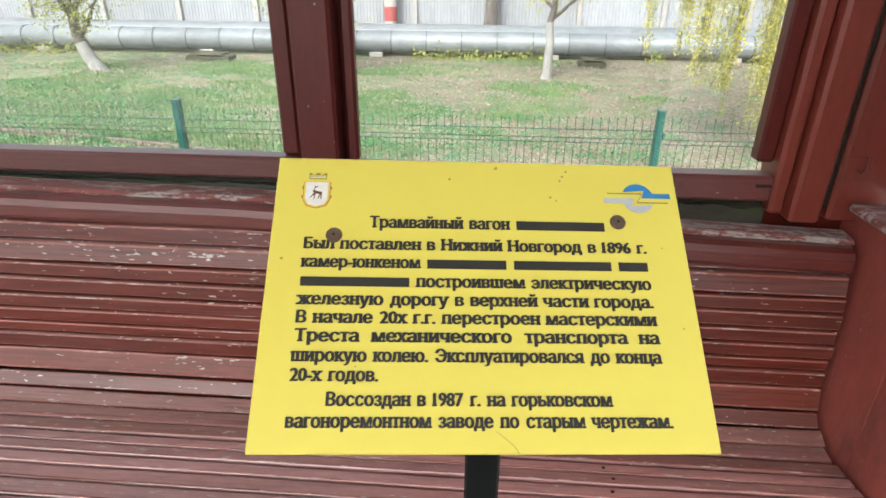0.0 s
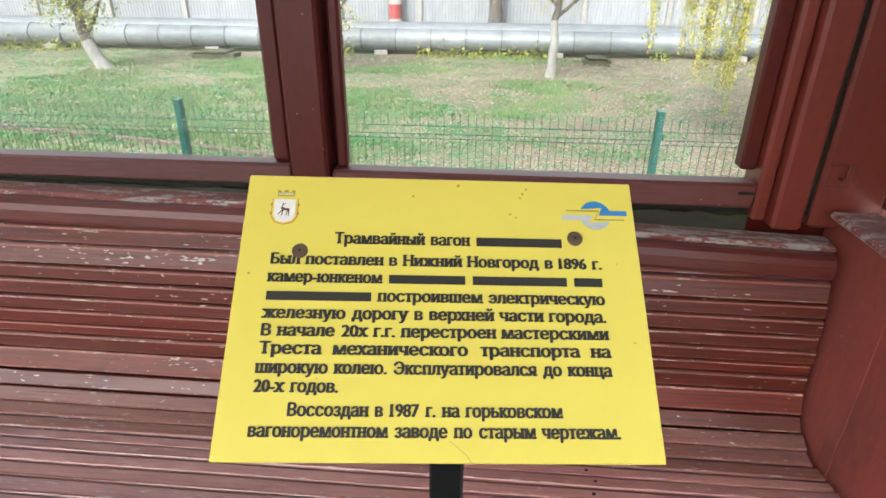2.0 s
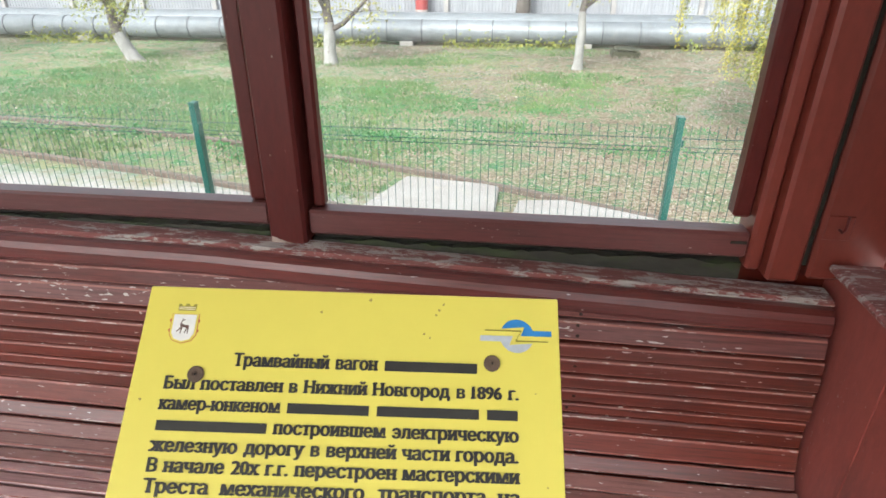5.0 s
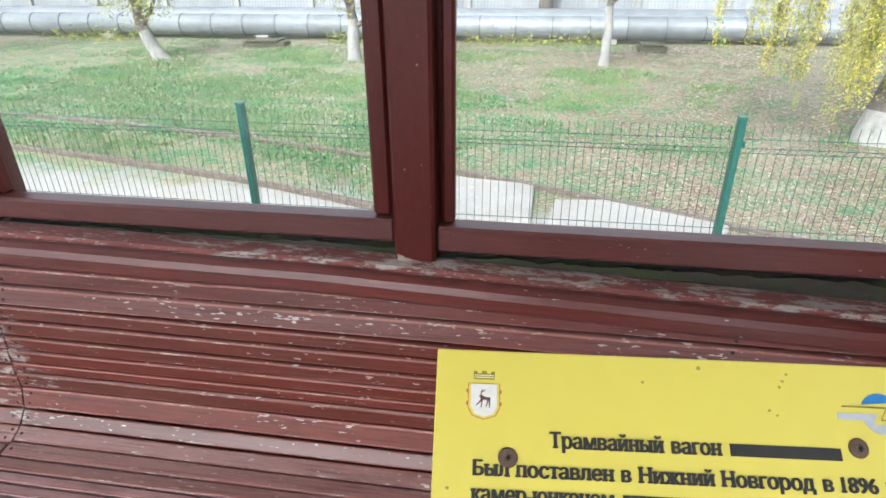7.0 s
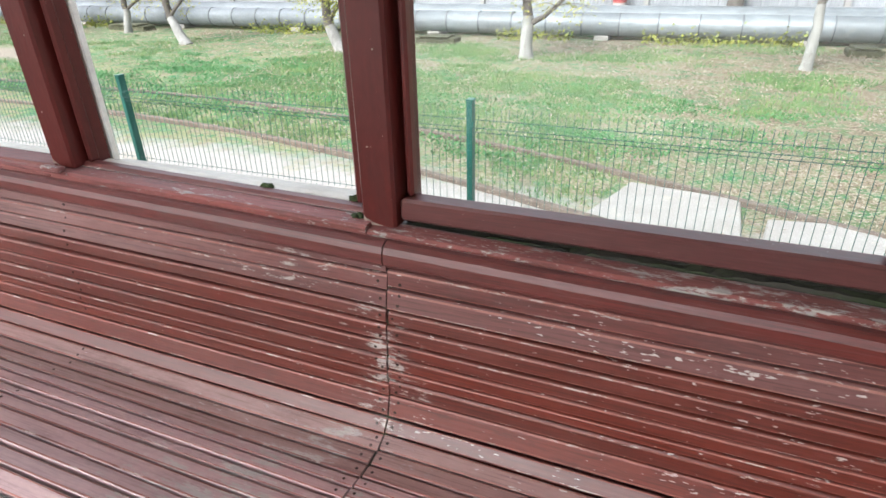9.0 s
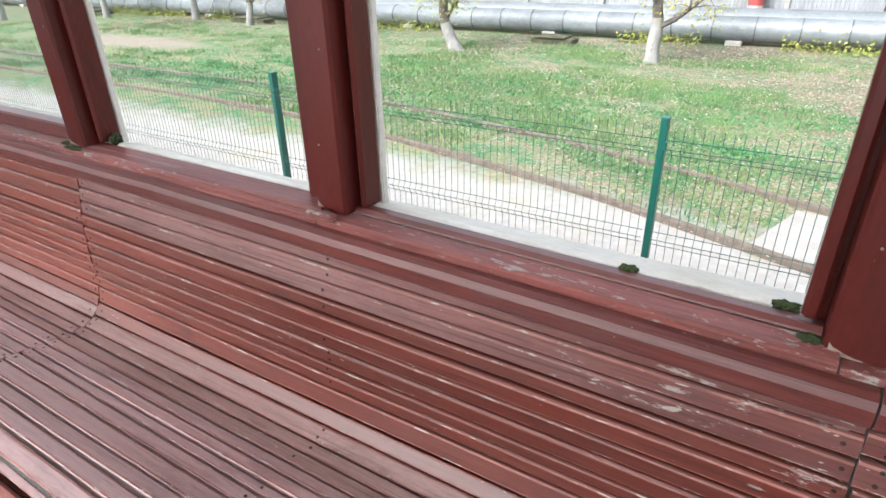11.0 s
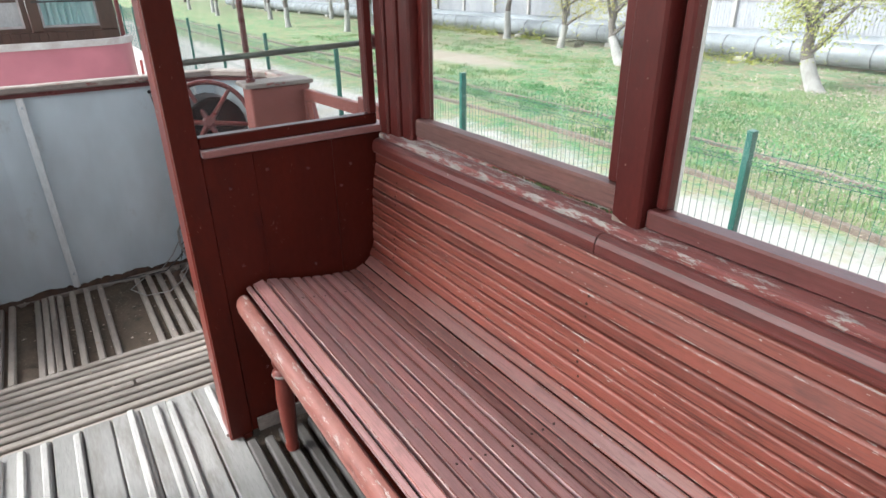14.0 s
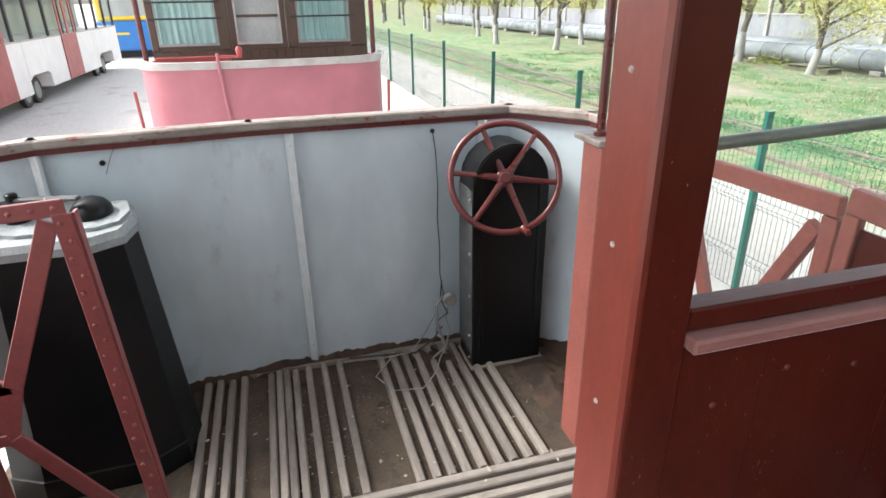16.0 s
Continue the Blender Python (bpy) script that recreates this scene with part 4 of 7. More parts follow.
PROFILE = [(0.500, 0.622), (0.545, 0.632), (0.59, 0.625), (0.635, 0.612), (0.68, 0.602), (0.725, 0.594), (0.77, 0.587), (0.815, 0.580), (0.86, 0.577),
           (0.90, 0.584), (0.935, 0.607), (0.957, 0.645), (0.966, 0.69), (0.968, 0.735), (0.970, 0.78), (0.973, 0.825), (0.978, 0.87), (0.985, 0.915), (0.995, 0.958)]
JOINTS = [0.632, -1.215, -2.955, -4.878]
rng = random.Random(4)


def slat_mesh(x0, x1, y, z, ty, tz, w, h, back, bow):
    """One slat along x with rounded upper edges coloured paler, laid on the profile at (y, z) along (ty, tz); slightly
    bowed.
    """
    ny, nz = -tz, ty
    sec = [(-0.5, -1), (-0.5, -0.16), (-0.465, -0.05), (-0.38, 0), (0.38, 0), (0.465, -0.05), (0.5, -0.16), (0.5, -1)]
    if back:
        # the upper edge of a back slat is planed to a broad round
        sec = [(-0.5, -1), (-0.5, -0.10), (-0.47, -0.02), (-0.42, 0), (0.30, 0), (0.40, -0.06), (0.47, -0.17), (0.5, -0.36), (0.5, -1)]
    lit_edges = (1, 2, 4) if back else (2, 4)
    bm = bmesh.new()
    rings = []
    cuts = 9
    for k in range(cuts):
        f = k / (cuts - 1)
        x = x0 + (x1 - x0) * f
        d = bow * math.sin(f * math.pi) + 0.0019 * noise.noise((x * 3.3, y * 40, z * 40))
        s = 0.0021 * noise.noise((x * 2.9, y * 60, z * 50 + 9))
        rings.append([bm.verts.new((x, y + ty * (a * w + s) + ny * (c * h + d), z + tz * (a * w + s) + nz * (c * h + d))) for a, c in sec])
    for a, c in zip(rings, rings[1:]):
        for i in range(len(sec)):
            j = (i + 1) % len(sec)
            face = bm.faces.new((a[i], c[i], c[j], a[j]))
            face.material_index = 1 if i in lit_edges else 0
    bm.faces.new(rings[0])
    bm.faces.new(rings[-1][::-1])
    return bm


CURVE = smooth_line(PROFILE + [(1.000, 1.0)], 0.001)
# where one slat ends and the next begins along the profile from the front, for each of the three lengths
BACKCUTS = (
    (0.187, 0.229, 0.262, 0.294, 0.324, 0.361, 0.401, 0.440, 0.479, 0.537, 0.579, 0.607, 0.642, 0.677, 0.716, 0.749, 0.797, 0.838),
    (0.190, 0.229, 0.256, 0.289, 0.322, 0.361, 0.396, 0.439, 0.480, 0.533, 0.569, 0.598, 0.639, 0.676, 0.719, 0.752, 0.790, 0.828, 0.857),
    (0.179, 0.215, 0.253, 0.291, 0.326, 0.358, 0.387, 0.426, 0.468, 0.501, 0.533, 0.572, 0.602, 0.631, 0.661, 0.691, 0.723, 0.766, 0.815, 0.851))
NAILS = []
for j, (a, c) in enumerate(zip(JOINTS, JOINTS[1:])):
    cuts = (-0.008, 0.013, 0.056, 0.098, 0.140) + BACKCUTS[j]
    for k, (s0, s1) in enumerate(zip(cuts, cuts[1:])):
        y, z, ty, tz = CURVE[max(0, min(len(CURVE) - 1, int((s0 + s1) * 500)))]
        back = s0 > 0.50
        ga, gc = (0.0008 + 0.0045 * rng.random() ** 3 for _ in range(2))
        slip = 0.004 * noise.noise((k * 1.7, 5.0, 0.0))
        w = (s1 - s0) - (0.0040 if back else 0.0062) + rng.uniform(-0.0007, 0.0005)
        up = 0.010 + rng.uniform(-0.0009, 0.0009)
        lean = rng.uniform(-0.025, 0.025) + (0.07 if 0.53 < s0 < 0.80 else 0)
        ry, rz = ty * math.cos(lean) - tz * math.sin(lean), ty * math.sin(lean) + tz * math.cos(lean)
        bm = slat_mesh(c + gc + (slip if j < 2 else 0), a - ga + (slip if j else 0), y + -tz * up, z + ty * up, ry, rz, w, 0.020, back, rng.uniform(-0.003, 0.003))
        # Paler paint towards the flat seat, carrying the light that falls on it
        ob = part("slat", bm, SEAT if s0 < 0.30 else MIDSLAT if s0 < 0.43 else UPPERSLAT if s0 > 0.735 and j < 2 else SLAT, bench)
        ob.data.materials.append(LITEDGE)
        for x in ((0.2, JOINTS[1] + 0.02), (JOINTS[1] - 0.02, -2.10, JOINTS[2] + 0.02), (JOINTS[2] - 0.02, -3.88, -4.72))[j]:
            for side in ((0,) if w < 0.037 else (-0.25, 0.25)):
                NAILS.append((x + rng.uniform(-0.008, 0.008), y - tz * up + ty * side * w, z + ty * up + tz * side * w, ty, tz))
# the nosing along the seat's front, and the two wide boards at the top of the back
for a, c in ((0.60, -2.955), (-2.958, -4.868)):
    bm = bmesh.new()
    prism(bm, [(0.452, 0.555), (0.449, 0.580), (0.455, 0.600), (0.468, 0.611), (0.482, 0.612), (0.490, 0.603), (0.490, 0.570), (0.478, 0.552)], c, a)
    part("nosing", bm, LITEDGE, bench, smooth=True)
    part("apron", boxes((c + 0.02, a - 0.02, 0.494, 0.512, 0.545, 0.600)), PANEL, bench)
def long_board(name, a, c, section, mat, label=""):
    """A board along the top of the back, following its sag; section of (y, height over the board's underside)."""
    bm = bmesh.new()
    n = max(2, int((a - c) / 0.06))
    rings = []
    for k in range(n + 1):
        x = c + (a - c) * k / n
        d = 0.0022 * noise.noise((x * 2.1, section[0][0] * 9, 0)) + 0.0010 * noise.noise((x * 9, section[0][0] * 9, 3))
        rings.append([bm.verts.new((x, y + d, board_z(x) + h + (0.6 * d if h > 0.01 else 0))) for y, h in section])
    m = len(section)
    for p, q in zip(rings, rings[1:]):
        for k in range(m):
            bm.faces.new((p[k], q[k], q[(k + 1) % m], p[(k + 1) % m]))
    bm.faces.new(rings[0])
    bm.faces.new(rings[-1][::-1])
    return part(name, bm, mat, bench, label)


TOPS = []
for a, c in ((0.625, -1.215), (-1.218, -3.88), (-3.884, -4.872)):
    TOPS.append(long_board("top_board", a, c, [(0.978, 0.002), (0.973, 0.010), (0.974, 0.030), (0.979, 0.042), (0.990, 0.0485), (1.002, 0.049), (1.022, 0.040), (1.022, 0.002)], BOARDRED))
for a, c, h in ((0.632, -1.262, 0.060), (-1.265, -3.2, 0.068), (-3.203, -4.874, 0.068)):
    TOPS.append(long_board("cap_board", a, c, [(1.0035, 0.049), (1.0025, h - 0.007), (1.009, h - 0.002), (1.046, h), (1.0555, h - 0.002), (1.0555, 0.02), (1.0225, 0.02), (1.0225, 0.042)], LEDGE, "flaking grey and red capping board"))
# frames under the joints, with turned front legs
RIB = [(0.50, 0.50), (0.50, 0.600), (0.545, 0.612), (0.60, 0.602), (0.72, 0.574), (0.86, 0.556), (0.91, 0.566), (0.950, 0.60), (0.972, 0.70), (0.976, 0.80), (0.988, 0.90),
       (0.994, 0.95), (1.05, 0.95), (1.05, 0.50)]
for x in (0.5, -1.215, -2.955, -4.75):
    bm = bmesh.new()
    prism(bm, [(y + 0.008, z - 0.012) for y, z in RIB], x - 0.02, x + 0.02)
    # Coloured dark so that the slat joints in front look shaded
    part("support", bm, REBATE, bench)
    bm = bmesh.new()
    lathe(bm, [(0.022, 0.0), (0.024, 0.02), (0.020, 0.03), (0.026, 0.10), (0.030, 0.22), (0.026, 0.28), (0.022, 0.30), (0.029, 0.305), (0.031, 0.315), (0.029, 0.325), (0.020, 0.335),
               (0.026, 0.36), (0.026, 0.385), (0.030, 0.39), (0.030, 0.405), (0.022, 0.415), (0.020, 0.46), (0.028, 0.475), (0.028, 0.495)], (x + 0.02, 0.522, 0.056), 14)
    leg = part("leg", bm, POSTRED, bench, "turned wooden leg", smooth=True)
    for z in (0.315, 0.3975):
        part("ring", lathe(bmesh.new(), [(0.0285, -0.007), (0.0312, -0.004), (0.0322, 0.0), (0.0312, 0.004), (0.0285, 0.007)], (x + 0.02, 0.522, 0.056 + z), 14), CAPWOOD, leg, "bare pale ring", smooth=True)
bm = bmesh.new()
for x, y, z, ty, tz in NAILS:
    q = Vector((0, -tz, ty)).to_track_quat("Z", "Y").to_matrix().to_4x4()
    q.translation = (x, y, z)
    lathe(bm, [(0.0036, -0.001), (0.0036, 0.0003), (0.0020, 0.0007)], (0, 0, 0), 6, q)
tagged(part("nail_head", bm, RUSTSCREW, bench), kind="stuff")
# dark strips of rot along the two full joints
for x in (JOINTS[1], JOINTS[2]):
    bm = bmesh.new()
    pts = [(p[0] - p[3] * 0.0035, p[1] + p[2] * 0.0035) for p in smooth_line(PROFILE, 0.02)]
    for a, c in zip(pts, pts[1:]):
        v = [bm.verts.new((xx, *q)) for q in (a, c) for xx in (x - 0.006, x + 0.006)]
        bm.faces.new((v[0], v[1], v[3], v[2]))
    part("joint_strip", bm, REBATE, bench, "dark rotten joint between slat lengths")
for ob in [q for q in bench.children if q not in TOPS]:
    # the back has sunk with the body, the seat much less
    for v in ob.data.vertices:
        x, z = v.co.x + bench.location.x, v.co.z + bench.location.z
        v.co.z += sag(x) * min(1.0, max(0.0, (z - 0.60) / 0.36))
    ob.data.update()
single("broken_splinter", boxes((PILLARS[2] - 0.035, PILLARS[2] + 0.030, 0.992, 1.012, board_z(PILLARS[2]) + 0.067, board_z(PILLARS[2]) + 0.079), b=0.003), LEDGE, "short broken strip of red board on the sill", "wood strip")

# ---- floors: boards and worn slats ----
def slat_run(name, parent, mat, rows, along="x"):
    """Bevelled strips on a floor; rows of (start, end, centre, width, bottom, top)."""
    for a, c, y, w, z0, z1 in rows:
        bm = bmesh.new()
        prof = [(y - w / 2, z0), (y - w / 2 + 0.001, z1 - 0.005), (y - w / 2 + 0.006, z1), (y + w / 2 - 0.006, z1), (y + w / 2 - 0.001, z1 - 0.005), (y + w / 2, z0)]
        prism(bm, prof, a, c, along)
        part(name, bm, mat, parent)


rows = []
for k in range(10):
    y = -0.52 + k * 0.097
    rows.append((-5.275, 0.6, y, 0.0945, 0.0225, 0.040 + rng.uniform(-0.001, 0.001)))
slat_run("floorboard", floor, PLANK, rows)
rows = []
for y, x0, x1 in ((-0.395, -5.24, 0.5), (-0.335, -5.24, 0.4), (-0.27, -5.25, -4.4), (-0.20, -5.25, 0.3), (-0.10, -5.24, -4.6), (0.08, -5.27, 0.2), (0.165, -5.24, 0.5),
                  (0.215, -5.24, -4.15), (0.36, -5.25, -4.93)):
    rows.append((x0, x1, y, 0.026, 0.0385, 0.056))
slat_run("floor_slat", floor, SALOONSLAT, rows)
slat_run("floor_slat", floor, DARKSLAT, [(-4.85 + 0.02 * (k % 2), 0.6, 0.415 + k * 0.056, 0.034, 0.0225, 0.056) for k in range(9)])

platform = single("floor", boxes((-6.80, -5.282, -1.15, 1.17, -0.16, -0.066)), SOIL, "dirty platform floor with earth and leaves between worn slats", "floor", "structure")
rows = [(-6.70 + 0.02 * rng.random(), -5.872 + 0.012 * rng.random(), y, 0.030, -0.0655, -0.038 + rng.uniform(-0.003, 0.002))
        for y in (-0.47, -0.42, -0.37, -0.32, -0.205, -0.17, -0.137, -0.10, -0.04, 0.03, 0.10, 0.29, 0.35, 0.405, 0.46, 0.52, 0.585, 0.64, 0.70, 0.76)]
slat_run("floor_slat", platform, SLATWOOD, rows)
rows = [(-1.05, 0.95 if k != 5 else 0.12, -5.838 + k * 0.0562, 0.037, -0.0655, -0.030 + 0.0035 * k + rng.uniform(-0.003, 0.003)) for k in range(10)]
slat_run("cross_slat", platform, CROSSWOOD, rows, "y")
slat_run("cross_slat", platform, CROSSWOOD, [(0.13, 0.95, -5.557, 0.037, -0.0655, -0.010)], "y")
part("edge_strip", boxes((-6.725, -6.70, -0.75, 0.75, -0.0655, -0.045)), SLATWOOD, platform)

# ---- platform front: grey dash panels, ribs and capping ----
DASH = [(-6.46, -1.16), (-6.655, -0.864), (-6.735, -0.15), (-6.74, 0.93), (-6.45, 1.18), (-6.01, 1.18)]
dash = thing("platform_dash", (-6.74, 0, -0.06), "grey painted sheet steel platform dash with a worn wooden capping rail", "tram dash", kind="structure")
for a, c in zip(DASH, DASH[1:]):
    bm = bmesh.new()
    d = (Vector((*c, 0)) - Vector((*a, 0))).normalized()
    bar(bm, (*a, 0.49), (*c, 0.49), 0.006, 1.11, (0, 0, 1))
    part("sheet", bm, GREYPAINT, dash)
    bm = bmesh.new()
    e = 0.018
    bar(bm, (a[0] - d.x * e, a[1] - d.y * e, 1.058), (c[0] + d.x * e, c[1] + d.y * e, 1.058), 0.075, 0.034, (0, 0, 1), 0.006)
    part("capping", bm, CAPWOOD, dash, "weathered capping board with remains of red paint")
    part("under_rail", bar(bmesh.new(), (*a, 1.030), (*c, 1.030), 0.05, 0.020, (0, 0, 1)), IRONRED, dash)
    # rust and packed dirt along the foot, uneven at its upper edge
    bm = bmesh.new()
    n = max(3, int((Vector(c) - Vector(a)).length / 0.018))
    rows = []
    for k in range(n + 1):
        f = k / n
        x, y = a[0] + (c[0] - a[0]) * f, a[1] + (c[1] - a[1]) * f
        z = -0.028 + 0.030 * abs(noise.noise((x * 9, y * 9, 2))) + 0.016 * noise.noise((x * 45, y * 45, 5))
        wide = 0.022 + 0.05 * abs(noise.noise((x * 7, y * 7, 9)))
        s = Vector((-6.35 - x, 0.0 - y, 0)).normalized()
        rows.append([bm.verts.new((x + s.x * q, y + s.y * q, h)) for q, h in ((0.0045, z), (0.014, z - 0.006), (wide, -0.0655))])
    for p, q in zip(rows, rows[1:]):
        for k in range(2):
            bm.faces.new((p[k], q[k], q[k + 1], p[k + 1]))
    part("dirt_line", bm, RUST, dash, "packed rusty dirt along the foot", smooth=True)
for x, y in ((-6.728, -0.007), (-6.643, -0.864), (-6.728, 0.80)):
    part("rib", boxes((x + 0.001, x + 0.006, y - 0.016, y + 0.018, -0.045, 1.02), (x + 0.0062, x + 0.036, y + 0.008, y + 0.016, -0.02, 1.02), b=0.001), RIBGREY, dash)
    bm = bmesh.new()
    for z in (0.05, 0.97):
        lathe(bm, [(0.007, 0), (0.007, 0.003), (0.004, 0.006)], (0, 0, 0), 8, pose(x + 0.007, y + 0.004, z, 0, 90, 0))
    part("bolt", bm, GREYPAINT, dash)
for y, z in ((-0.667, 0.97), (0.582, 0.985)):
    part("knob", lathe(bmesh.new(), [(0.010, 0), (0.010, 0.003), (0.006, 0.006), (0.005, 0.014)], (0, 0, 0), 10, pose(-6.733 + (0.06 if y < 0 else 0), y, z, 0, 90, 0)), BLACK, dash)

# entry pillar with its cap, and the pole that carries the canopy
pil = thing("entry_pillar", (-5.94, 1.0, -0.06), "brick-red boxed pillar beside the platform entry", "pillar", kind="structure")
part("box", boxes((-6.0, -5.875, 0.883, 1.165, -0.064, 1.084), b=0.006), GATERED, pil)
part("cap", boxes((-6.015, -5.855, 0.858, 1.18, 1.0845, 1.104), b=0.004), CAPWOOD, pil)
part("hinge", boxes((-5.8745, -5.864, 1.10, 1.122, 0.70, 0.82), b=0.002), GATERED, pil)
pole = single("canopy_pole", lathe(bmesh.new(), [(0.022, 0), (0.022, 0.012), (0.014, 0.02), (0.0135, 1.2)], (-5.94, 0.908, 1.104), 14), IRONRED, "thin red-brown canopy pole on the entry pillar", "pole", smooth=True)
part("box", boxes((-6.1, -6.0005, -1.16, -1.0, -0.064, 1.04), b=0.004), GATERED, pil)

# folding gate at the window-side entry
gate = thing("folding_gate", (-5.6, 1.14, -0.06), "brick-red wooden folding gate with diagonal braces", "gate")
G = 1.14
for name, p0, p1, w in (("top_rail", (-5.865, G, 1.035), (-5.285, G, 1.058), 0.05), ("bottom_rail", (-5.865, G, 0.0), (-5.285, G, 0.0), 0.05),
                        ("stile", (-5.845, G, 0.025), (-5.845, G, 1.01), 0.045), ("stile", (-5.30, G, 0.025), (-5.30, G, 1.03), 0.045),
                        ("brace", (-5.81, G, 1.0), (-5.58, G, 0.52), 0.045), ("brace", (-5.335, G, 1.0), (-5.56, G, 0.52), 0.045), ("brace", (-5.57, G, 0.5), (-5.57, G, 0.03), 0.045)):
    part(name, bar(bmesh.new(), p0, p1, 0.024, w, (0, 0, 1) if abs(p0[2] - p1[2]) < 0.3 else (1, 0, 0), 0.003), GATERED, gate)
leaf2 = thing("folding_gate", (-5.1, 1.14, -0.06), "brick-red gate leaf with a dark panel", "gate")
for name, p0, p1, w in (("top_rail", (-5.262, G - 0.01, 1.085), (-4.97, G - 0.01, 1.065), 0.055), ("stile", (-5.245, G - 0.01, 0.0), (-5.245, G - 0.01, 1.055), 0.04),
                        ("stile", (-4.99, G - 0.01, 0.0), (-4.99, G - 0.01, 1.035), 0.04), ("bottom_rail", (-5.262, G - 0.01, -0.02), (-4.97, G - 0.01, -0.02), 0.05)):
    part(name, bar(bmesh.new(), p0, p1, 0.024, w, (0, 0, 1) if abs(p0[2] - p1[2]) < 0.3 else (1, 0, 0), 0.003), GATERED, leaf2)
part("panel", boxes((-5.223, -5.012, G - 0.012, G - 0.004, 0.01, 1.03)), PANEL, leaf2)

# Added panel: keeps the bright paving out of view so this corner stays dark
single("wall_step_side", boxes((-6.0, -5.0, -1.20, -1.155, -0.30, 0.62)), PANEL, "added dark panel hiding bright paving below the far entry", "wall", "structure")
# riveted iron gate on the other side of the platform, folded inwards
iron = thing("riveted_gate", (-5.8, -0.75, -0.03), "red riveted iron gate frame standing open on the platform", "gate")
GX = -5.80
members = (("top_bar", (-0.535, 1.075), (-1.12, 1.045), 0.040), ("stile", (-0.545, 1.06), (-0.500, 0.03), 0.042), ("bottom_bar", (-0.52, 0.035), (-1.12, 0.035), 0.042),
           ("brace", (-0.575, 1.045), (-0.755, 0.625), 0.044), ("brace", (-0.755, 0.64), (-0.805, 0.47), 0.05), ("brace", (-0.79, 0.475), (-0.53, 0.06), 0.044),
           ("tie", (-0.76, 0.625), (-1.12, 0.585), 0.035), ("tie", (-0.80, 0.475), (-1.12, 0.44), 0.035), ("stile", (-1.115, 1.05), (-1.115, 0.04), 0.042))
for i, (name, p0, p1, w) in enumerate(members):
    a, c = Vector((GX + 0.0035 * (i % 2), *p0)), Vector((GX + 0.0035 * (i % 2), *p1))
    ob = part(name, bar(bmesh.new(), a, c, w, 0.010, (1, 0, 0), 0.002), GATEIRON, iron)
    if name in ("stile", "top_bar", "bottom_bar"):
        bm = bmesh.new()
        n = int((c - a).length / 0.043)
        for k in range(n):
            q = a.lerp(c, (k + 0.5) / n) + Vector((0.005, 0.006 * (1 if k % 2 else -1) if name == "stile" else 0, 0))
            lathe(bm, [(0.0065, 0), (0.0055, 0.003), (0.003, 0.0048)], (0, 0, 0), 7, pose(*q, 0, 90, 0))
        tagged(part("rivet", bm, GATEIRON, ob, smooth=True), kind="stuff")
part("angle_flange", bar(bmesh.new(), (GX - 0.012, -0.521, 1.06), (GX - 0.012, -0.476, 0.03), 0.006, 0.03, (1, 0, 0)), GATEIRON, iron)

# motor controller: black tapered cabinet with a worn top
ctrl = thing("controller", (-6.35, -0.78, -0.06), "black steel tram motor controller with a worn grey top", "controller")
POLY = [(-6.20, -0.62), (-6.26, -0.535), (-6.40, -0.515), (-6.58, -0.56), (-6.62, -0.98), (-6.24, -1.02), (-6.19, -0.92)]
bm = bmesh.new()
rings = []
cx, cy = -6.40, -0.77
for z, s in ((-0.064, 1.17), (0.02, 1.155), (0.025, 1.135), (0.80, 0.90)):
    rings.append([bm.verts.new((cx + (x - cx) * s, cy + (y - cy) * s, z)) for x, y in POLY])
for a, c in zip(rings, rings[1:]):
    for i in range(len(POLY)):
        j = (i + 1) % len(POLY)
        bm.faces.new((a[i], a[j], c[j], c[i]))
bm.faces.new(rings[-1])
part("body", bm, BLACK, ctrl)
bm = bmesh.new()
r0 = [bm.verts.new((cx + (x - cx) * 0.935, cy + (y - cy) * 0.935, 0.8005)) for x, y in POLY]
r1 = [bm.verts.new((cx + (x - cx) * 0.935, cy + (y - cy) * 0.935, 0.825)) for x, y in POLY]
r2 = [bm.verts.new((cx + (x - cx) * 0.87, cy + (y - cy) * 0.87, 0.846)) for x, y in POLY]
for a, c in ((r0, r1), (r1, r2)):
    for i in range(len(POLY)):
        j = (i + 1) % len(POLY)
        bm.faces.new((a[i], a[j], c[j], c[i]))
bm.faces.new(r2)
bm.faces.new(r0[::-1])
part("lid", bm, LIDGREY, ctrl, "worn blue-grey lid")
bm = bmesh.new()
prism(bm, [(cx + (x - cx) * 0.72 - 0.03, cy + (y - cy) * 0.72 + 0.03) for x, y in POLY], 0.8465, 0.858, "z")
part("cover_plate", bm, LIDGREY, ctrl)
bm = bmesh.new()
bmesh.ops.create_uvsphere(bm, u_segments=16, v_segments=8, radius=1.0, matrix=Matrix.LocRotScale((-6.43, -0.67, 0.862), None, (0.085, 0.065, 0.055)))
part("dome", bm, BLACK, ctrl, smooth=True)
part("handle_hub", lathe(bmesh.new(), [(0.034, 0), (0.034, 0.05), (0.04, 0.055), (0.04, 0.066), (0.018, 0.07), (0.018, 0.09), (0.013, 0.095)], (-6.42, -0.88, 0.858), 16), BLACK, ctrl, smooth=True)
part("handle_bar", bar(bmesh.new(), (-6.42, -0.88, 0.93), (-6.38, -0.68, 0.93), 0.03, 0.014, (0, 0, 1), 0.004), WORNBLACK, ctrl)

# hand brake: black column, red wheel with six spokes and a crank knob
CY = 0.845
brake = thing("hand_brake", (-6.5, CY, -0.06), "black hand brake column with a red six-spoked wheel", "hand brake")
bm = bmesh.new()
hw = 0.165
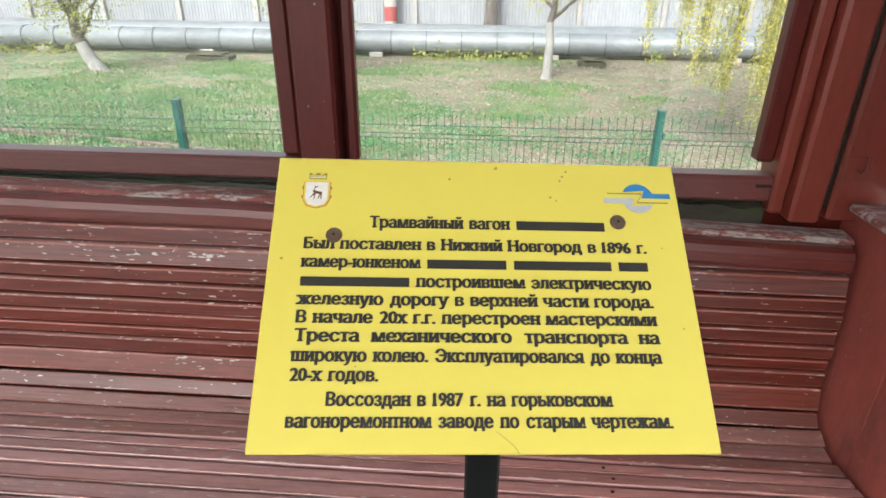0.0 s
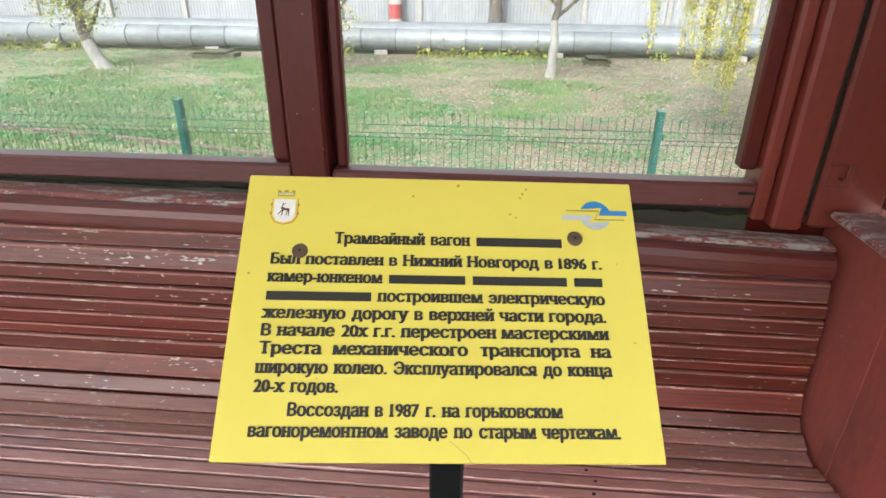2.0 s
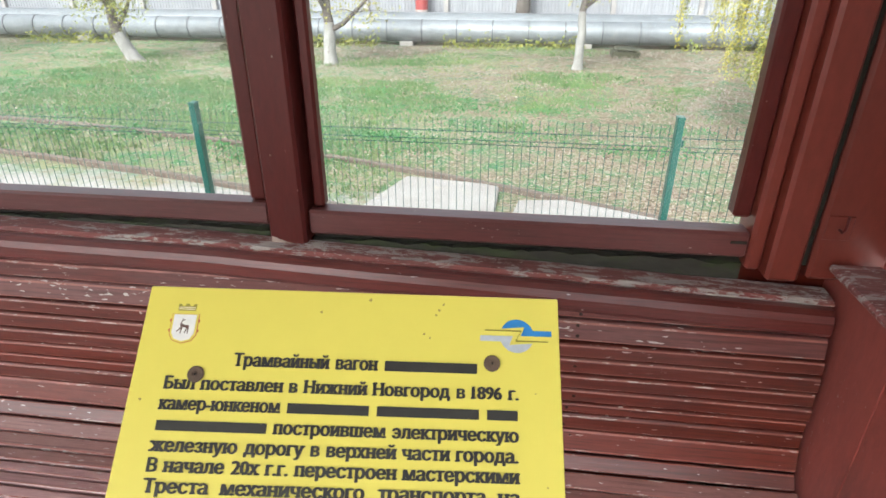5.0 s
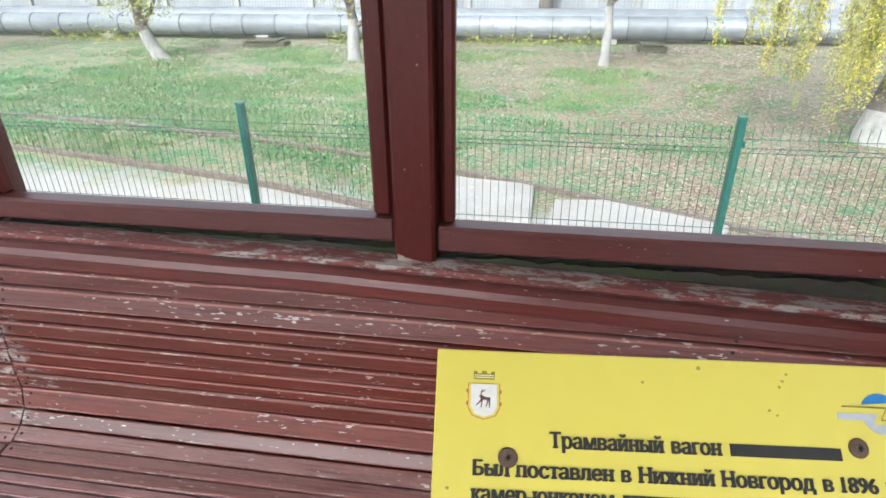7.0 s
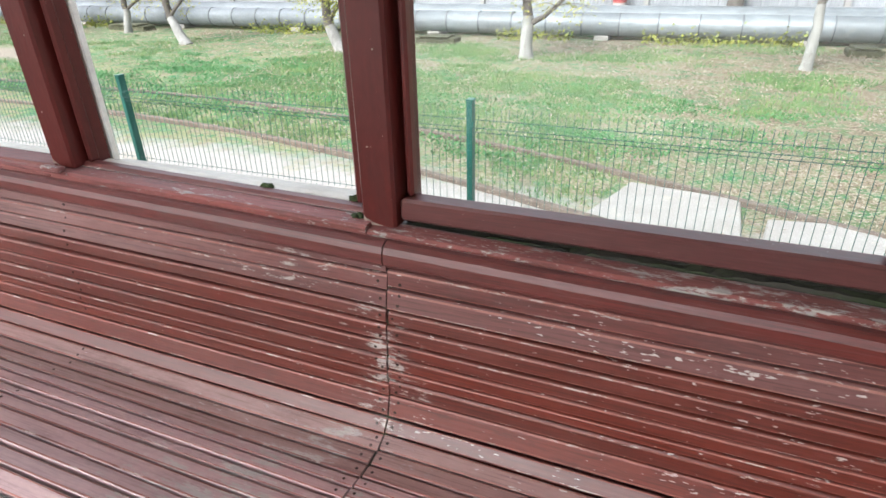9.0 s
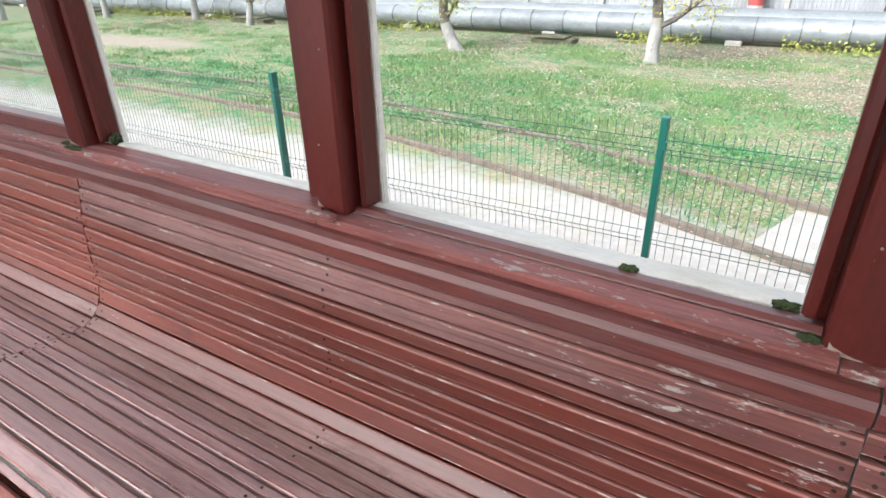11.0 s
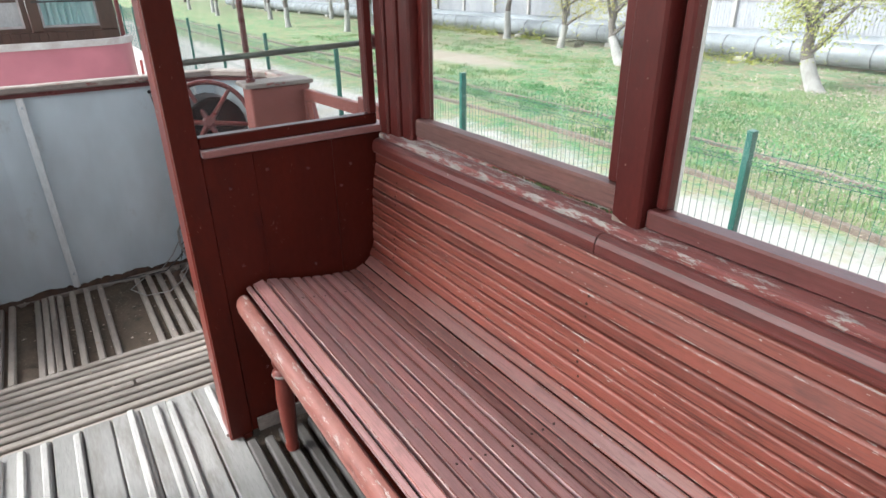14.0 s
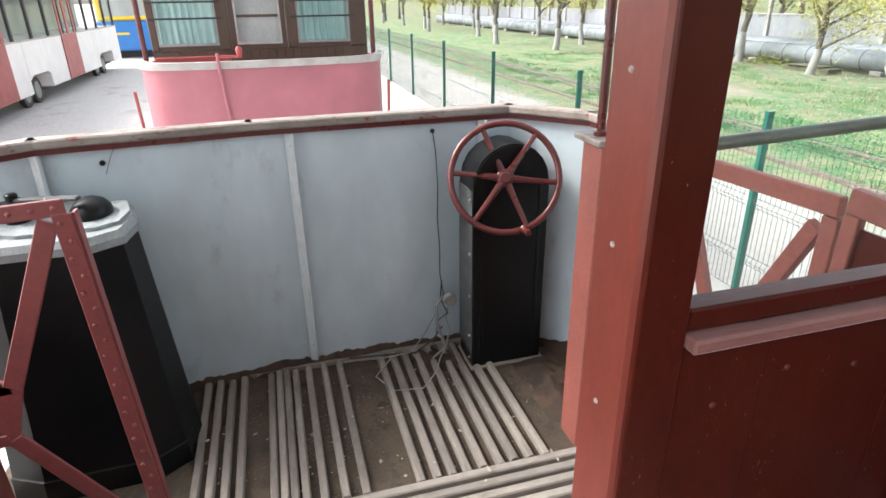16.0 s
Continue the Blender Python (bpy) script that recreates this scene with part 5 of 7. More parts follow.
outline = [(CY + hw * math.cos(math.pi * k / 10), 0.80 + hw * math.sin(math.pi * k / 10)) for k in range(11)]
prism(bm, [(CY + hw, -0.064)] + outline + [(CY - hw, -0.064)], -6.655, -6.475)
bmesh.ops.bevel(bm, geom=[e for e in bm.edges if abs(e.verts[0].co.x - e.verts[1].co.x) < 1e-5], offset=0.006, segments=2, affect="EDGES")
part("column", bm, BLACK, brake, smooth=True)
part("foot", boxes((-6.67, -6.46, CY - 0.178, CY + 0.178, -0.0635, -0.050), b=0.003), SLATWOOD, brake, "worn wooden foot board")
# Lighter than the column: the light on this side is in its grey
part("flange", boxes((-6.652, -6.478, CY - 0.1705, CY - 0.1655, 0.02, 0.78), b=0.001), WORNBLACK, brake, "side flange greyed for the light falling on that side")
for zz in (0.10, 0.30, 0.50, 0.66, 0.74):
    part("flange_bolt", lathe(bmesh.new(), [(0.008, 0), (0.008, 0.004), (0.005, 0.007)], (0, 0, 0), 8, pose(-6.50, CY - 0.1706, zz, 90, 0, 0)), GREYCABLE, brake)
part("face_frame", boxes((-6.4748, -6.470, CY - 0.135, CY - 0.120, 0.0, 0.80), (-6.4748, -6.470, CY + 0.120, CY + 0.135, 0.0, 0.80), b=0.001), BLACK, brake)
HUB = Vector((-6.455, 0.805, 0.835))
AX = Vector((0.90, -0.24, 0.36)).normalized()
XA = Vector((0.27, 0.96, 0.0))
XA = (XA - AX * XA.dot(AX)).normalized()
W = Matrix((XA, AX.cross(XA), AX)).transposed().to_4x4()
W.translation = HUB
R = 0.218
wheel = part("wheel", tube(bmesh.new(), [W @ Vector((R * math.cos(k * math.tau / 40), R * math.sin(k * math.tau / 40), 0)) for k in range(40)], 0.0135, 10, closed=True), IRONRED, brake, smooth=True)
for k in range(6):
    a = math.radians(-6 + 60 * k)
    bm = bmesh.new()
    tube(bm, [W @ Vector((0.025 * math.cos(a), 0.025 * math.sin(a), 0.004)), W @ Vector((0.09 * math.cos(a), 0.09 * math.sin(a), 0.002)), W @ Vector((R * math.cos(a), R * math.sin(a), 0))], (0.0165, 0.0125, 0.0105), 8)
    part("spoke", bm, IRONRED, wheel, smooth=True)
part("hub", lathe(bmesh.new(), [(0.030, -0.03), (0.036, -0.02), (0.036, 0.012), (0.030, 0.018), (0.022, 0.020), (0.020, 0.026), (0.010, 0.027)], (0, 0, 0), 18, W), IRONRED, wheel, smooth=True)
ka = math.radians(-70)
part("crank_knob", tube(bmesh.new(), [W @ Vector((R * math.cos(ka), R * math.sin(ka), 0.01)), W @ Vector(((R + 0.01) * math.cos(ka), (R + 0.01) * math.sin(ka), 0.03)), W @ Vector(((R + 0.014) * math.cos(ka), (R + 0.014) * math.sin(ka), 0.055)), W @ Vector(((R + 0.018) * math.cos(ka), (R + 0.018) * math.sin(ka), 0.085))], (0.02, 0.012, 0.014, 0.010), 10), IRONRED, wheel, smooth=True)
part("shaft", tube(bmesh.new(), [HUB, HUB - AX * 0.12], 0.016, 10), BLACK, brake, smooth=True)
# loose wiring beside the column
for name, pts, r, mat in (("cable", [(-6.728, 0.582, 0.985), (-6.722, 0.592, 0.90), (-6.72, 0.598, 0.75), (-6.72, 0.594, 0.6), (-6.718, 0.602, 0.45), (-6.718, 0.600, 0.32), (-6.715, 0.617, 0.21)], 0.0022, CABLE),
                          ("cable", [(-6.66, 0.60, 0.24), (-6.64, 0.56, 0.20), (-6.62, 0.555, 0.12), (-6.60, 0.58, 0.03), (-6.62, 0.60, -0.03)], 0.0075, GREYCABLE),
                          ("cable", [(-6.66, 0.62, 0.17), (-6.62, 0.60, 0.14), (-6.60, 0.61, 0.08), (-6.60, 0.59, 0.0), (-6.57, 0.52, -0.03)], 0.005, GREYCABLE),
                          ("cable", [(-6.69, 0.60, 0.30), (-6.66, 0.585, 0.22), (-6.63, 0.61, 0.16), (-6.67, 0.57, 0.10), (-6.62, 0.55, 0.05), (-6.64, 0.53, -0.03)], 0.0035, CABLE),
                          ("cable", [(-6.70, 0.58, 0.14), (-6.65, 0.50, 0.05), (-6.60, 0.42, 0.0), (-6.62, 0.30, -0.02), (-6.66, 0.12, -0.03)], 0.0028, GREYCABLE),
                          ("cable", [(-6.60, 0.60, 0.02), (-6.55, 0.55, -0.02), (-6.45, 0.50, -0.028), (-6.36, 0.42, -0.03), (-6.38, 0.30, -0.03), (-6.50, 0.24, -0.028), (-6.62, 0.33, -0.03)], 0.0028, GREYCABLE),
                          ("cable", [(-6.62, 0.58, 0.10), (-6.60, 0.53, 0.05), (-6.62, 0.45, -0.02), (-6.66, 0.30, -0.03), (-6.68, 0.15, -0.03)], 0.004, CABLE)):
    single(name, tube(bmesh.new(), pts, r, 8), mat, "loose old wire beside the brake column", "cable", group="loose wiring", smooth=True)
single("cable", tube(bmesh.new(), [(-6.66, -0.66, 0.93), (-6.665, -0.64, 0.98), (-6.67, -0.61, 1.04), (-6.68, -0.585, 1.078)], 0.002, 6), GREYCABLE, "short loose wire from a dash knob to the capping rail", "cable", group="loose wiring")
part("junction_box", lathe(bmesh.new(), [(0.03, 0), (0.032, 0.01), (0.028, 0.03)], (0, 0, 0), 12, pose(-6.62, 0.615, 0.24, 0, 90, 0)), GREYCABLE, brake)

# earth blown into the platform's corners
def earth_heap(x0, x1, y0, y1, high, label):
    bm = bmesh.new()
    n = 22
    grid = []
    for a in range(n + 1):
        row = []
        for c in range(n + 1):
            u, v = a / n, c / n
            x, y = x0 + (x1 - x0) * u, y0 + (y1 - y0) * v
            lift = max(0.0, math.sin(u * math.pi)) ** 0.6 * max(0.0, math.sin(v * math.pi)) ** 0.6
            z = -0.069 + lift * high * (0.55 + 0.8 * noise.noise((x * 9, y * 9, 1)) + 0.35 * noise.noise((x * 35, y * 35, 4)))
            row.append(bm.verts.new((x, y, z)))
        grid.append(row)
    for p, q in zip(grid, grid[1:]):
        for k in range(n):
            bm.faces.new((p[k], p[k + 1], q[k + 1], q[k]))
    tagged(part("earth_heap", bm, RUST, smooth=True), label, "earth", "", "stuff")


earth_heap(-6.52, -6.02, 0.86, 1.14, 0.06, "dark earth and leaf mould heaped in the platform corner")
earth_heap(-6.70, -6.42, 0.42, 0.66, 0.045, "dark earth packed beside the brake column")
earth_heap(-6.62, -6.18, -0.52, -0.36, 0.03, "dark earth beside the controller")

# fallen leaves and crumbs lying on the platform floor
bm = bmesh.new()
for k in range(260):
    x, y = rng.uniform(-6.68, -5.35), rng.uniform(-0.5, 0.8)
    s, a = 0.004 + 0.013 * rng.random() ** 3, rng.uniform(0, 6.28)
    z = -0.0235 if rng.random() < 0.35 else -0.060
    q = [bm.verts.new((x + s * u * math.cos(a) - s * 0.55 * v * math.sin(a), y + s * u * math.sin(a) + s * 0.55 * v * math.cos(a), z + rng.uniform(0, 0.006))) for u, v in ((-1, 0), (0, -1), (1, 0), (0, 1))]
    bm.faces.new(q)
tagged(part("leaf_crumbs", bm, LITTER), "small dry leaves scattered on the platform floor", "leaves", "", "stuff")

# ---- information sign on its stand ----
from mathutils import geometry
SU, SV, SN = Vector((0.9935, 0.1101, -0.0275)), Vector((-0.0637, 0.7416, 0.6678)), Vector((0.0939, -0.6618, 0.7438))
SIGN = Matrix((SU, SV, SN)).transposed().to_4x4()
SIGN.translation = (-0.211, 0.436, 1.274)
SW, SH = 0.3245, 0.2285
sign = thing("information_sign", (-0.035, 0.375, 0.056), "yellow information sign with black lettering on a black metal stand", "sign")


def on_sign(polys, lift, depth=0.0003):
    """Flat printed shapes on the sign's face; polys of (u, v)."""
    bm = bmesh.new()
    for poly in polys:
        a = [bm.verts.new(SIGN @ Vector((u, v, lift))) for u, v in poly]
        c = [bm.verts.new(SIGN @ Vector((u, v, lift - depth))) for u, v in poly]
        bm.faces.new(a)
        for i in range(len(poly)):
            j = (i + 1) % len(poly)
            bm.faces.new((a[i], c[i], c[j], a[j]))
    return bm


bm = bmesh.new()
box(bm, 0, SW, -SH, 0, -0.004, 0, 0.0008, SIGN)
panel = part("panel", bm, YELLOW, sign)
font_curve = bpy.data.curves.new("lettering", "FONT")
font_curve.size, font_curve.resolution_u = 1.0, 3
font_ob = new("lettering", font_curve)


def inside(p, poly):
    hit = False
    for a, c in zip(poly, poly[1:] + poly[:1]):
        if (a.y > p.y) != (c.y > p.y) and p.x < (c.x - a.x) * (p.y - a.y) / (c.y - a.y) + a.x:
            hit = not hit
    return hit


def signed_area(poly):
    return sum(a.x * c.y - c.x * a.y for a, c in zip(poly, poly[1:] + poly[:1])) / 2


def word_shape(word):
    """Triangles of a word in the built-in font, contour by contour, so that overlapping strokes stay whole."""
    font_curve.body = word
    bpy.context.view_layer.update()
    outline = font_ob.to_curve(bpy.context.evaluated_depsgraph_get())
    polys = []
    for sp in outline.splines:
        pts, q = [], sp.bezier_points
        rows = [[v.copy() for v in (p.handle_left, p.co, p.handle_right)] for p in q]
        if len(rows) == 18 and abs(rows[0][1].y - 0.35) < 0.02:
            # the bowl of the soft sign starts inside its own stem: draw it clear of it
            for v in rows[0] + rows[-1]:
                v.x += 0.020
        for i in range(len(rows)):
            p0, p1, p2, p3 = rows[i][1], rows[i][2], rows[(i + 1) % len(rows)][0], rows[(i + 1) % len(rows)][1]
            straight = (p1 - p0).cross(p3 - p0).length + (p2 - p0).cross(p3 - p0).length < 1e-5
            for k in range(1 if straight else 4):
                t = k / 4
                pts.append(p0 * (1 - t) ** 3 + p1 * 3 * t * (1 - t) ** 2 + p2 * 3 * t * t * (1 - t) + p3 * t ** 3)
        if len(pts) > 2:
            polys.append([Vector((p.x, p.y, 0)) for p in pts])
    font_ob.to_curve_clear()
    area = [signed_area(p) for p in polys]
    hole = [any(j != i and area[i] * area[j] < 0 and abs(area[j]) > abs(area[i]) and inside(p[0], polys[j]) for j in range(len(polys))) for i, p in enumerate(polys)]
    outer = [p for p, h in zip(polys, hole) if not h]
    holes = [p for p, h in zip(polys, hole) if h]
    tris = []
    for n, p in enumerate(outer):
        mine = [h for h in holes if inside(h[0], p)]
        flat = [v for poly in [p] + mine for v in poly]
        for t in geometry.tessellate_polygon([p] + mine):
            tris.append(([flat[i] for i in t], n % 2))
    # slab serifs at the ends of the upright stems
    for p in polys:
        for a, c in zip(p, p[1:] + p[:1]):
            long = abs(a.x - c.x)
            if abs(a.y - c.y) < 1e-4 and 0.05 < long < 0.13 and min(abs(a.y - y) for y in (0.0, 0.542, 0.73)) < 0.02:
                x0, x1 = min(a.x, c.x) - 0.055, max(a.x, c.x) + 0.055
                y0, y1 = (a.y, a.y + 0.085) if a.y < 0.1 else (a.y - 0.085, a.y)
                q = [Vector((x, y, 0)) for x, y in ((x0, y0), (x1, y0), (x1, y1), (x0, y1))]
                tris += [(q[:3], 2), ([q[0], q[2], q[3]], 2)]
    xs = [v.x for p in polys for v in p]
    return tris, min(xs), max(xs)


# words; "#" and a number of letters stands for a name, drawn as a plain bar
TEXT = [
    (0.0756, 0.2609, -0.0615, 0.0136, "Трамвайный вагон #9"),
    (0.0264, 0.2917, -0.0800, 0.0130, "Был поставлен в Нижний Новгород в 1896 г."),
    (0.0260, 0.2913, -0.0950, 0.0130, "камер-юнкеном #8 #10 #3"),
    (0.0257, 0.2913, -0.1100, 0.0130, "#10 построившем электрическую"),
    (0.0253, 0.2909, -0.1244, 0.0130, "железную дорогу в верхней части города."),
    (0.0257, 0.2910, -0.1382, 0.0130, "В начале 20х г.г. перестроен мастерскими"),
    (0.0258, 0.2911, -0.1520, 0.0130, "Треста механического транспорта на"),
    (0.0251, 0.2906, -0.1663, 0.0130, "широкую колею. Эксплуатировался до конца"),
    (0.0252, 0.0859, -0.1801, 0.0130, "20-х годов."),
    (0.0514, 0.2507, -0.1969, 0.0130, "Воссоздан в 1987 г. на горьковском"),
    (0.0252, 0.2925, -0.2114, 0.0130, "вагоноремонтном заводе по старым чертежам."),
]
for u0, u1, v, size, text in TEXT:
    words = text.split(" ")
    shapes = []
    for w in words:
        if w[0] == "#":
            shapes.append((None, 0.0, 0.66 * int(w[1:])))
        else:
            shapes.append(word_shape(w))
    natural = sum(hi - lo for _, lo, hi in shapes) * size
    gaps = max(1, len(words) - 1)
    squeeze = min(1.05, (u1 - u0 - gaps * size * 0.46) / natural)
    gap = (u1 - u0 - natural * squeeze) / gaps
    bm = bmesh.new()
    u = u0
    bars = []
    for me, lo, hi in shapes:
        width = (hi - lo) * size * squeeze
        if me is None:
            bars.append([(u, v), (u + width, v), (u + width, v + size * 0.56), (u, v + size * 0.56)])
        else:
            for n, (sx, sy) in enumerate(((-0.055, 0), (0.055, 0), (-0.018, -0.016), (0.018, 0.016))):
                for tri, layer in me:
                    bm.faces.new([bm.verts.new(SIGN @ Vector((u + (q.x - lo + sx) * size * squeeze, v + (q.y + sy) * size, 0.0006 + 0.00008 * n + 0.00003 * layer))) for q in tri])
        u += width + gap
    part("text_line", bm, INK, panel)
    if bars:
        part("text_bar", on_sign(bars, 0.0006), INK, panel)
bpy.data.objects.remove(font_ob)

# coat of arms as plain shapes: border, shield, crown and a plain mark
ec = (0.0322, -0.0325)
shield = [(-0.0085, 0.0095), (0.0085, 0.0095), (0.0085, -0.005), (0.006, -0.0095), (0.0, -0.0115), (-0.006, -0.0095), (-0.0085, -0.005)]
def scaled(poly, ku, kv, dv=0.0):
    return [(ec[0] + a * ku, ec[1] + c * kv + dv) for a, c in poly]


part("emblem_border", on_sign([scaled(shield, 1.26, 1.12, -0.0004)], 0.0005), REDINK, panel)
part("emblem_scroll", on_sign([[(ec[0] + q * 0.0108 + 0.0011 * math.cos(k * math.tau / 8), ec[1] + h + 0.0014 * math.sin(k * math.tau / 8)) for k in range(8)] for q in (-1, 1) for h in (0.005, -0.003)], 0.0004), REDINK, panel)
part("emblem_inner_border", on_sign([scaled(shield, 1.20, 1.085, -0.0003)], 0.0008), YELLOW, panel)
part("emblem_line", on_sign([scaled(shield, 1.04, 1.02)], 0.0010), PALEINK, panel)
part("emblem_shield", on_sign([scaled(shield, 1.0, 0.99)], 0.0012), WHITEINK, panel)
part("emblem_mark", on_sign([[(ec[0] + a, ec[1] + c) for a, c in q] for q in (
    ((0.0042, -0.0010), (0.0042, 0.0010), (0.0010, 0.0012), (-0.0016, 0.0024), (-0.0034, 0.0020), (-0.0018, -0.0006)), ((0.0040, -0.0056), (0.0034, -0.0056), (0.0030, -0.0006), (0.0042, -0.0006)),
    ((0.0018, -0.0054), (0.0012, -0.0054), (0.0022, -0.0006), (0.0032, -0.0006)), ((-0.0052, -0.0040), (-0.0048, -0.0046), (-0.0010, -0.0010), (-0.0020, -0.0002)), ((-0.0016, -0.0056), (-0.0022, -0.0056), (-0.0016, -0.0006), (-0.0006, -0.0006)),
    ((-0.0018, 0.0022), (-0.0010, 0.0062), (-0.0015, 0.0062), (-0.0026, 0.0022)), ((-0.0014, 0.0040), (0.0010, 0.0058), (0.0007, 0.0062), (-0.0016, 0.0046)))], 0.0014), DEERINK, panel)
part("emblem_crown", on_sign([[(ec[0] + a, ec[1] + c) for a, c in ((-0.0068, 0.0128), (0.0068, 0.0128), (0.0072, 0.0182), (0.0050, 0.0182), (0.0042, 0.0166), (0.0020, 0.0166), (0.0014, 0.0184), (-0.0014, 0.0184), (-0.0020, 0.0166),
                                                              (-0.0042, 0.0166), (-0.0050, 0.0182), (-0.0072, 0.0182))]], 0.0005), GOLDINK, panel)
part("crown_band", on_sign([[(ec[0] - 0.0064, ec[1] + h), (ec[0] + 0.0064, ec[1] + h), (ec[0] + 0.0064, ec[1] + h + 0.0006), (ec[0] - 0.0064, ec[1] + h + 0.0006)] for h in (0.0138, 0.0152)], 0.0008), PALEINK, panel)
# transport mark: two half rounds with bars and a broken line
lc = (0.2915, -0.0312)


def arc(r, a0, a1, n=10):
    return [(lc[0] + r * math.cos(math.radians(a0 + (a1 - a0) * k / n)), lc[1] + r * math.sin(math.radians(a0 + (a1 - a0) * k / n))) for k in range(n + 1)]


part("mark_blue", on_sign([arc(0.0132, 155, 20) + [(lc[0] + 0.027, lc[1] + 0.0045), (lc[0] + 0.027, lc[1] + 0.0002), (lc[0] + 0.003, lc[1] + 0.0002), (lc[0] + 0.006, lc[1] + 0.0072)]], 0.0005), BLUEINK, panel)
part("mark_grey", on_sign([arc(0.0132, 335, 200) + [(lc[0] - 0.0285, lc[1] - 0.0045), (lc[0] - 0.0285, lc[1] - 0.0002), (lc[0] - 0.003, lc[1] - 0.0002), (lc[0] - 0.006, lc[1] - 0.0072)]], 0.0005), GREYINK, panel)
seg = [(-0.025, 0.0035), (0.0035, 0.0035), (-0.001, -0.0045), (0.024, -0.0045)]
part("mark_line", on_sign([[(lc[0] + a[0], lc[1] + a[1]), (lc[0] + c[0], lc[1] + c[1]), (lc[0] + c[0], lc[1] + c[1] + 0.0009), (lc[0] + a[0], lc[1] + a[1] + 0.0009)] for a, c in zip(seg, seg[1:])], 0.0009), GOLDINK, panel)
for u, v in ((0.0482, -0.0687), (0.2721, -0.0532)):
    sc = part("screw", lathe(bmesh.new(), [(0.0062, 0.0002), (0.0064, 0.001), (0.0055, 0.0019), (0.0022, 0.0021), (0.0020, 0.0014)], (0, 0, 0), 18, SIGN @ pose(u, v, 0)), SIGNSCREW, sign, "rusty flat screw head", smooth=True)
    part("cross_slot", boxes((-0.0012, 0.0012, -0.0003, 0.0003, 0.00145, 0.0018), (-0.0003, 0.0003, -0.0012, 0.0012, 0.00145, 0.0018)), BLACK, sc)
    sc.children[0].matrix_basis = Matrix.Translation(-ORIGIN[sc]) @ SIGN @ pose(u, v, 0.0009) @ Matrix.Translation(ORIGIN[sc])
# crack and small scuffs
crack = [(0.168, -0.2135), (0.174, -0.218), (0.180, -0.223), (0.1835, -0.2283)]
scuffs = [[(a[0], a[1]), (c[0], c[1]), (c[0] + 0.0005, c[1]), (a[0] + 0.0005, a[1])] for a, c in zip(crack, crack[1:])]
for u, v, s in ((0.176, -0.006, 0.0018), (0.234, -0.008, 0.0016), (0.2305, -0.0125, 0.0015), (0.228, -0.0165, 0.0013), (0.2195, -0.032, 0.0017), (0.224, -0.035, 0.001), (0.138, -0.017, 0.0015), (0.01, -0.088, 0.0015),
                (0.305, -0.075, 0.0008), (0.312, -0.14, 0.0009), (0.07, -0.17, 0.0008), (0.14, -0.19, 0.0007)):
    scuffs.append([(u + s * math.cos(k * 1.26) * rng.uniform(0.5, 1.2), v + s * math.sin(k * 1.26) * rng.uniform(0.4, 1)) for k in range(5)])
tagged(part("scuff", on_sign(scuffs, 0.0005), SCRATCH, panel), kind="stuff")
part("stand", boxes((-0.052, -0.022, 0.360, 0.390, 0.06, 1.172), b=0.002), BLACK, sign)
part("base_plate", boxes((-0.13, 0.06, 0.28, 0.44, 0.0565, 0.0625), b=0.002), BLACK, sign)

# ---- wire mesh fence ----
FX, FY, FSTEP = 1.01, 3.608, 3.012
fence = thing("mesh_fence", (FX, FY, GZ), "green welded wire mesh fence on square posts", "fence")
FTOP = 0.655
bm = boxes((-0.02, 0.02, -0.03, 0.03, 0, FTOP - GZ), (-0.023, 0.023, -0.033, 0.033, FTOP - GZ, FTOP - GZ + 0.012), (0.02, 0.032, -0.045, -0.01, FTOP - GZ - 0.16, FTOP - GZ - 0.12), b=0.003)
post_mesh = mesh_of("post", bm, GREEN)
bm = bmesh.new()
H = FTOP - GZ - 0.03


def wire(pts, r):
    tube(bm, pts, r, 4)


bends = [(0.04, 0), (0.30, 0), (0.34, -0.025), (0.38, 0), (H * 0.55 - 0.04, 0), (H * 0.55, -0.025), (H * 0.55 + 0.04, 0), (H - 0.16, 0), (H - 0.12, -0.045), (H - 0.08, 0), (H, 0)]
for k in range(59):
    x = -0.06 - k * 0.0498
    wire([(x, -0.034 + b, z) for z, b in bends], 0.0021)
for z, b in ((0.04, 0), (0.30, 0), (0.34, -0.025), (0.38, 0), (H * 0.55 - 0.04, 0), (H * 0.55, -0.025), (H * 0.55 + 0.04, 0), (H - 0.16, 0), (H - 0.12, -0.045), (H - 0.08, 0)):
    wire([(-0.03, -0.030 + b, z), (-FSTEP + 0.03, -0.030 + b, z)], 0.0023)
panel_mesh = mesh_of("wire_panel", bm, WIREGREEN)
for k in range(-3, 16):
    x = FX - FSTEP * k
    piece("post", post_mesh, fence, pose(x, FY, GZ))
    tagged(piece("wire_panel", panel_mesh, fence, pose(x, FY, GZ)), kind="stuff")


# ---- old track beyond the fence, slabs ----
def near_rail(x):
    return 7.22 - 0.0185 * max(0.0, x + 11.2) ** 2


track = thing("old_track", (-8, 7.5, GZ), "half-buried rusty tram rails curving through grass", "track", kind="structure")
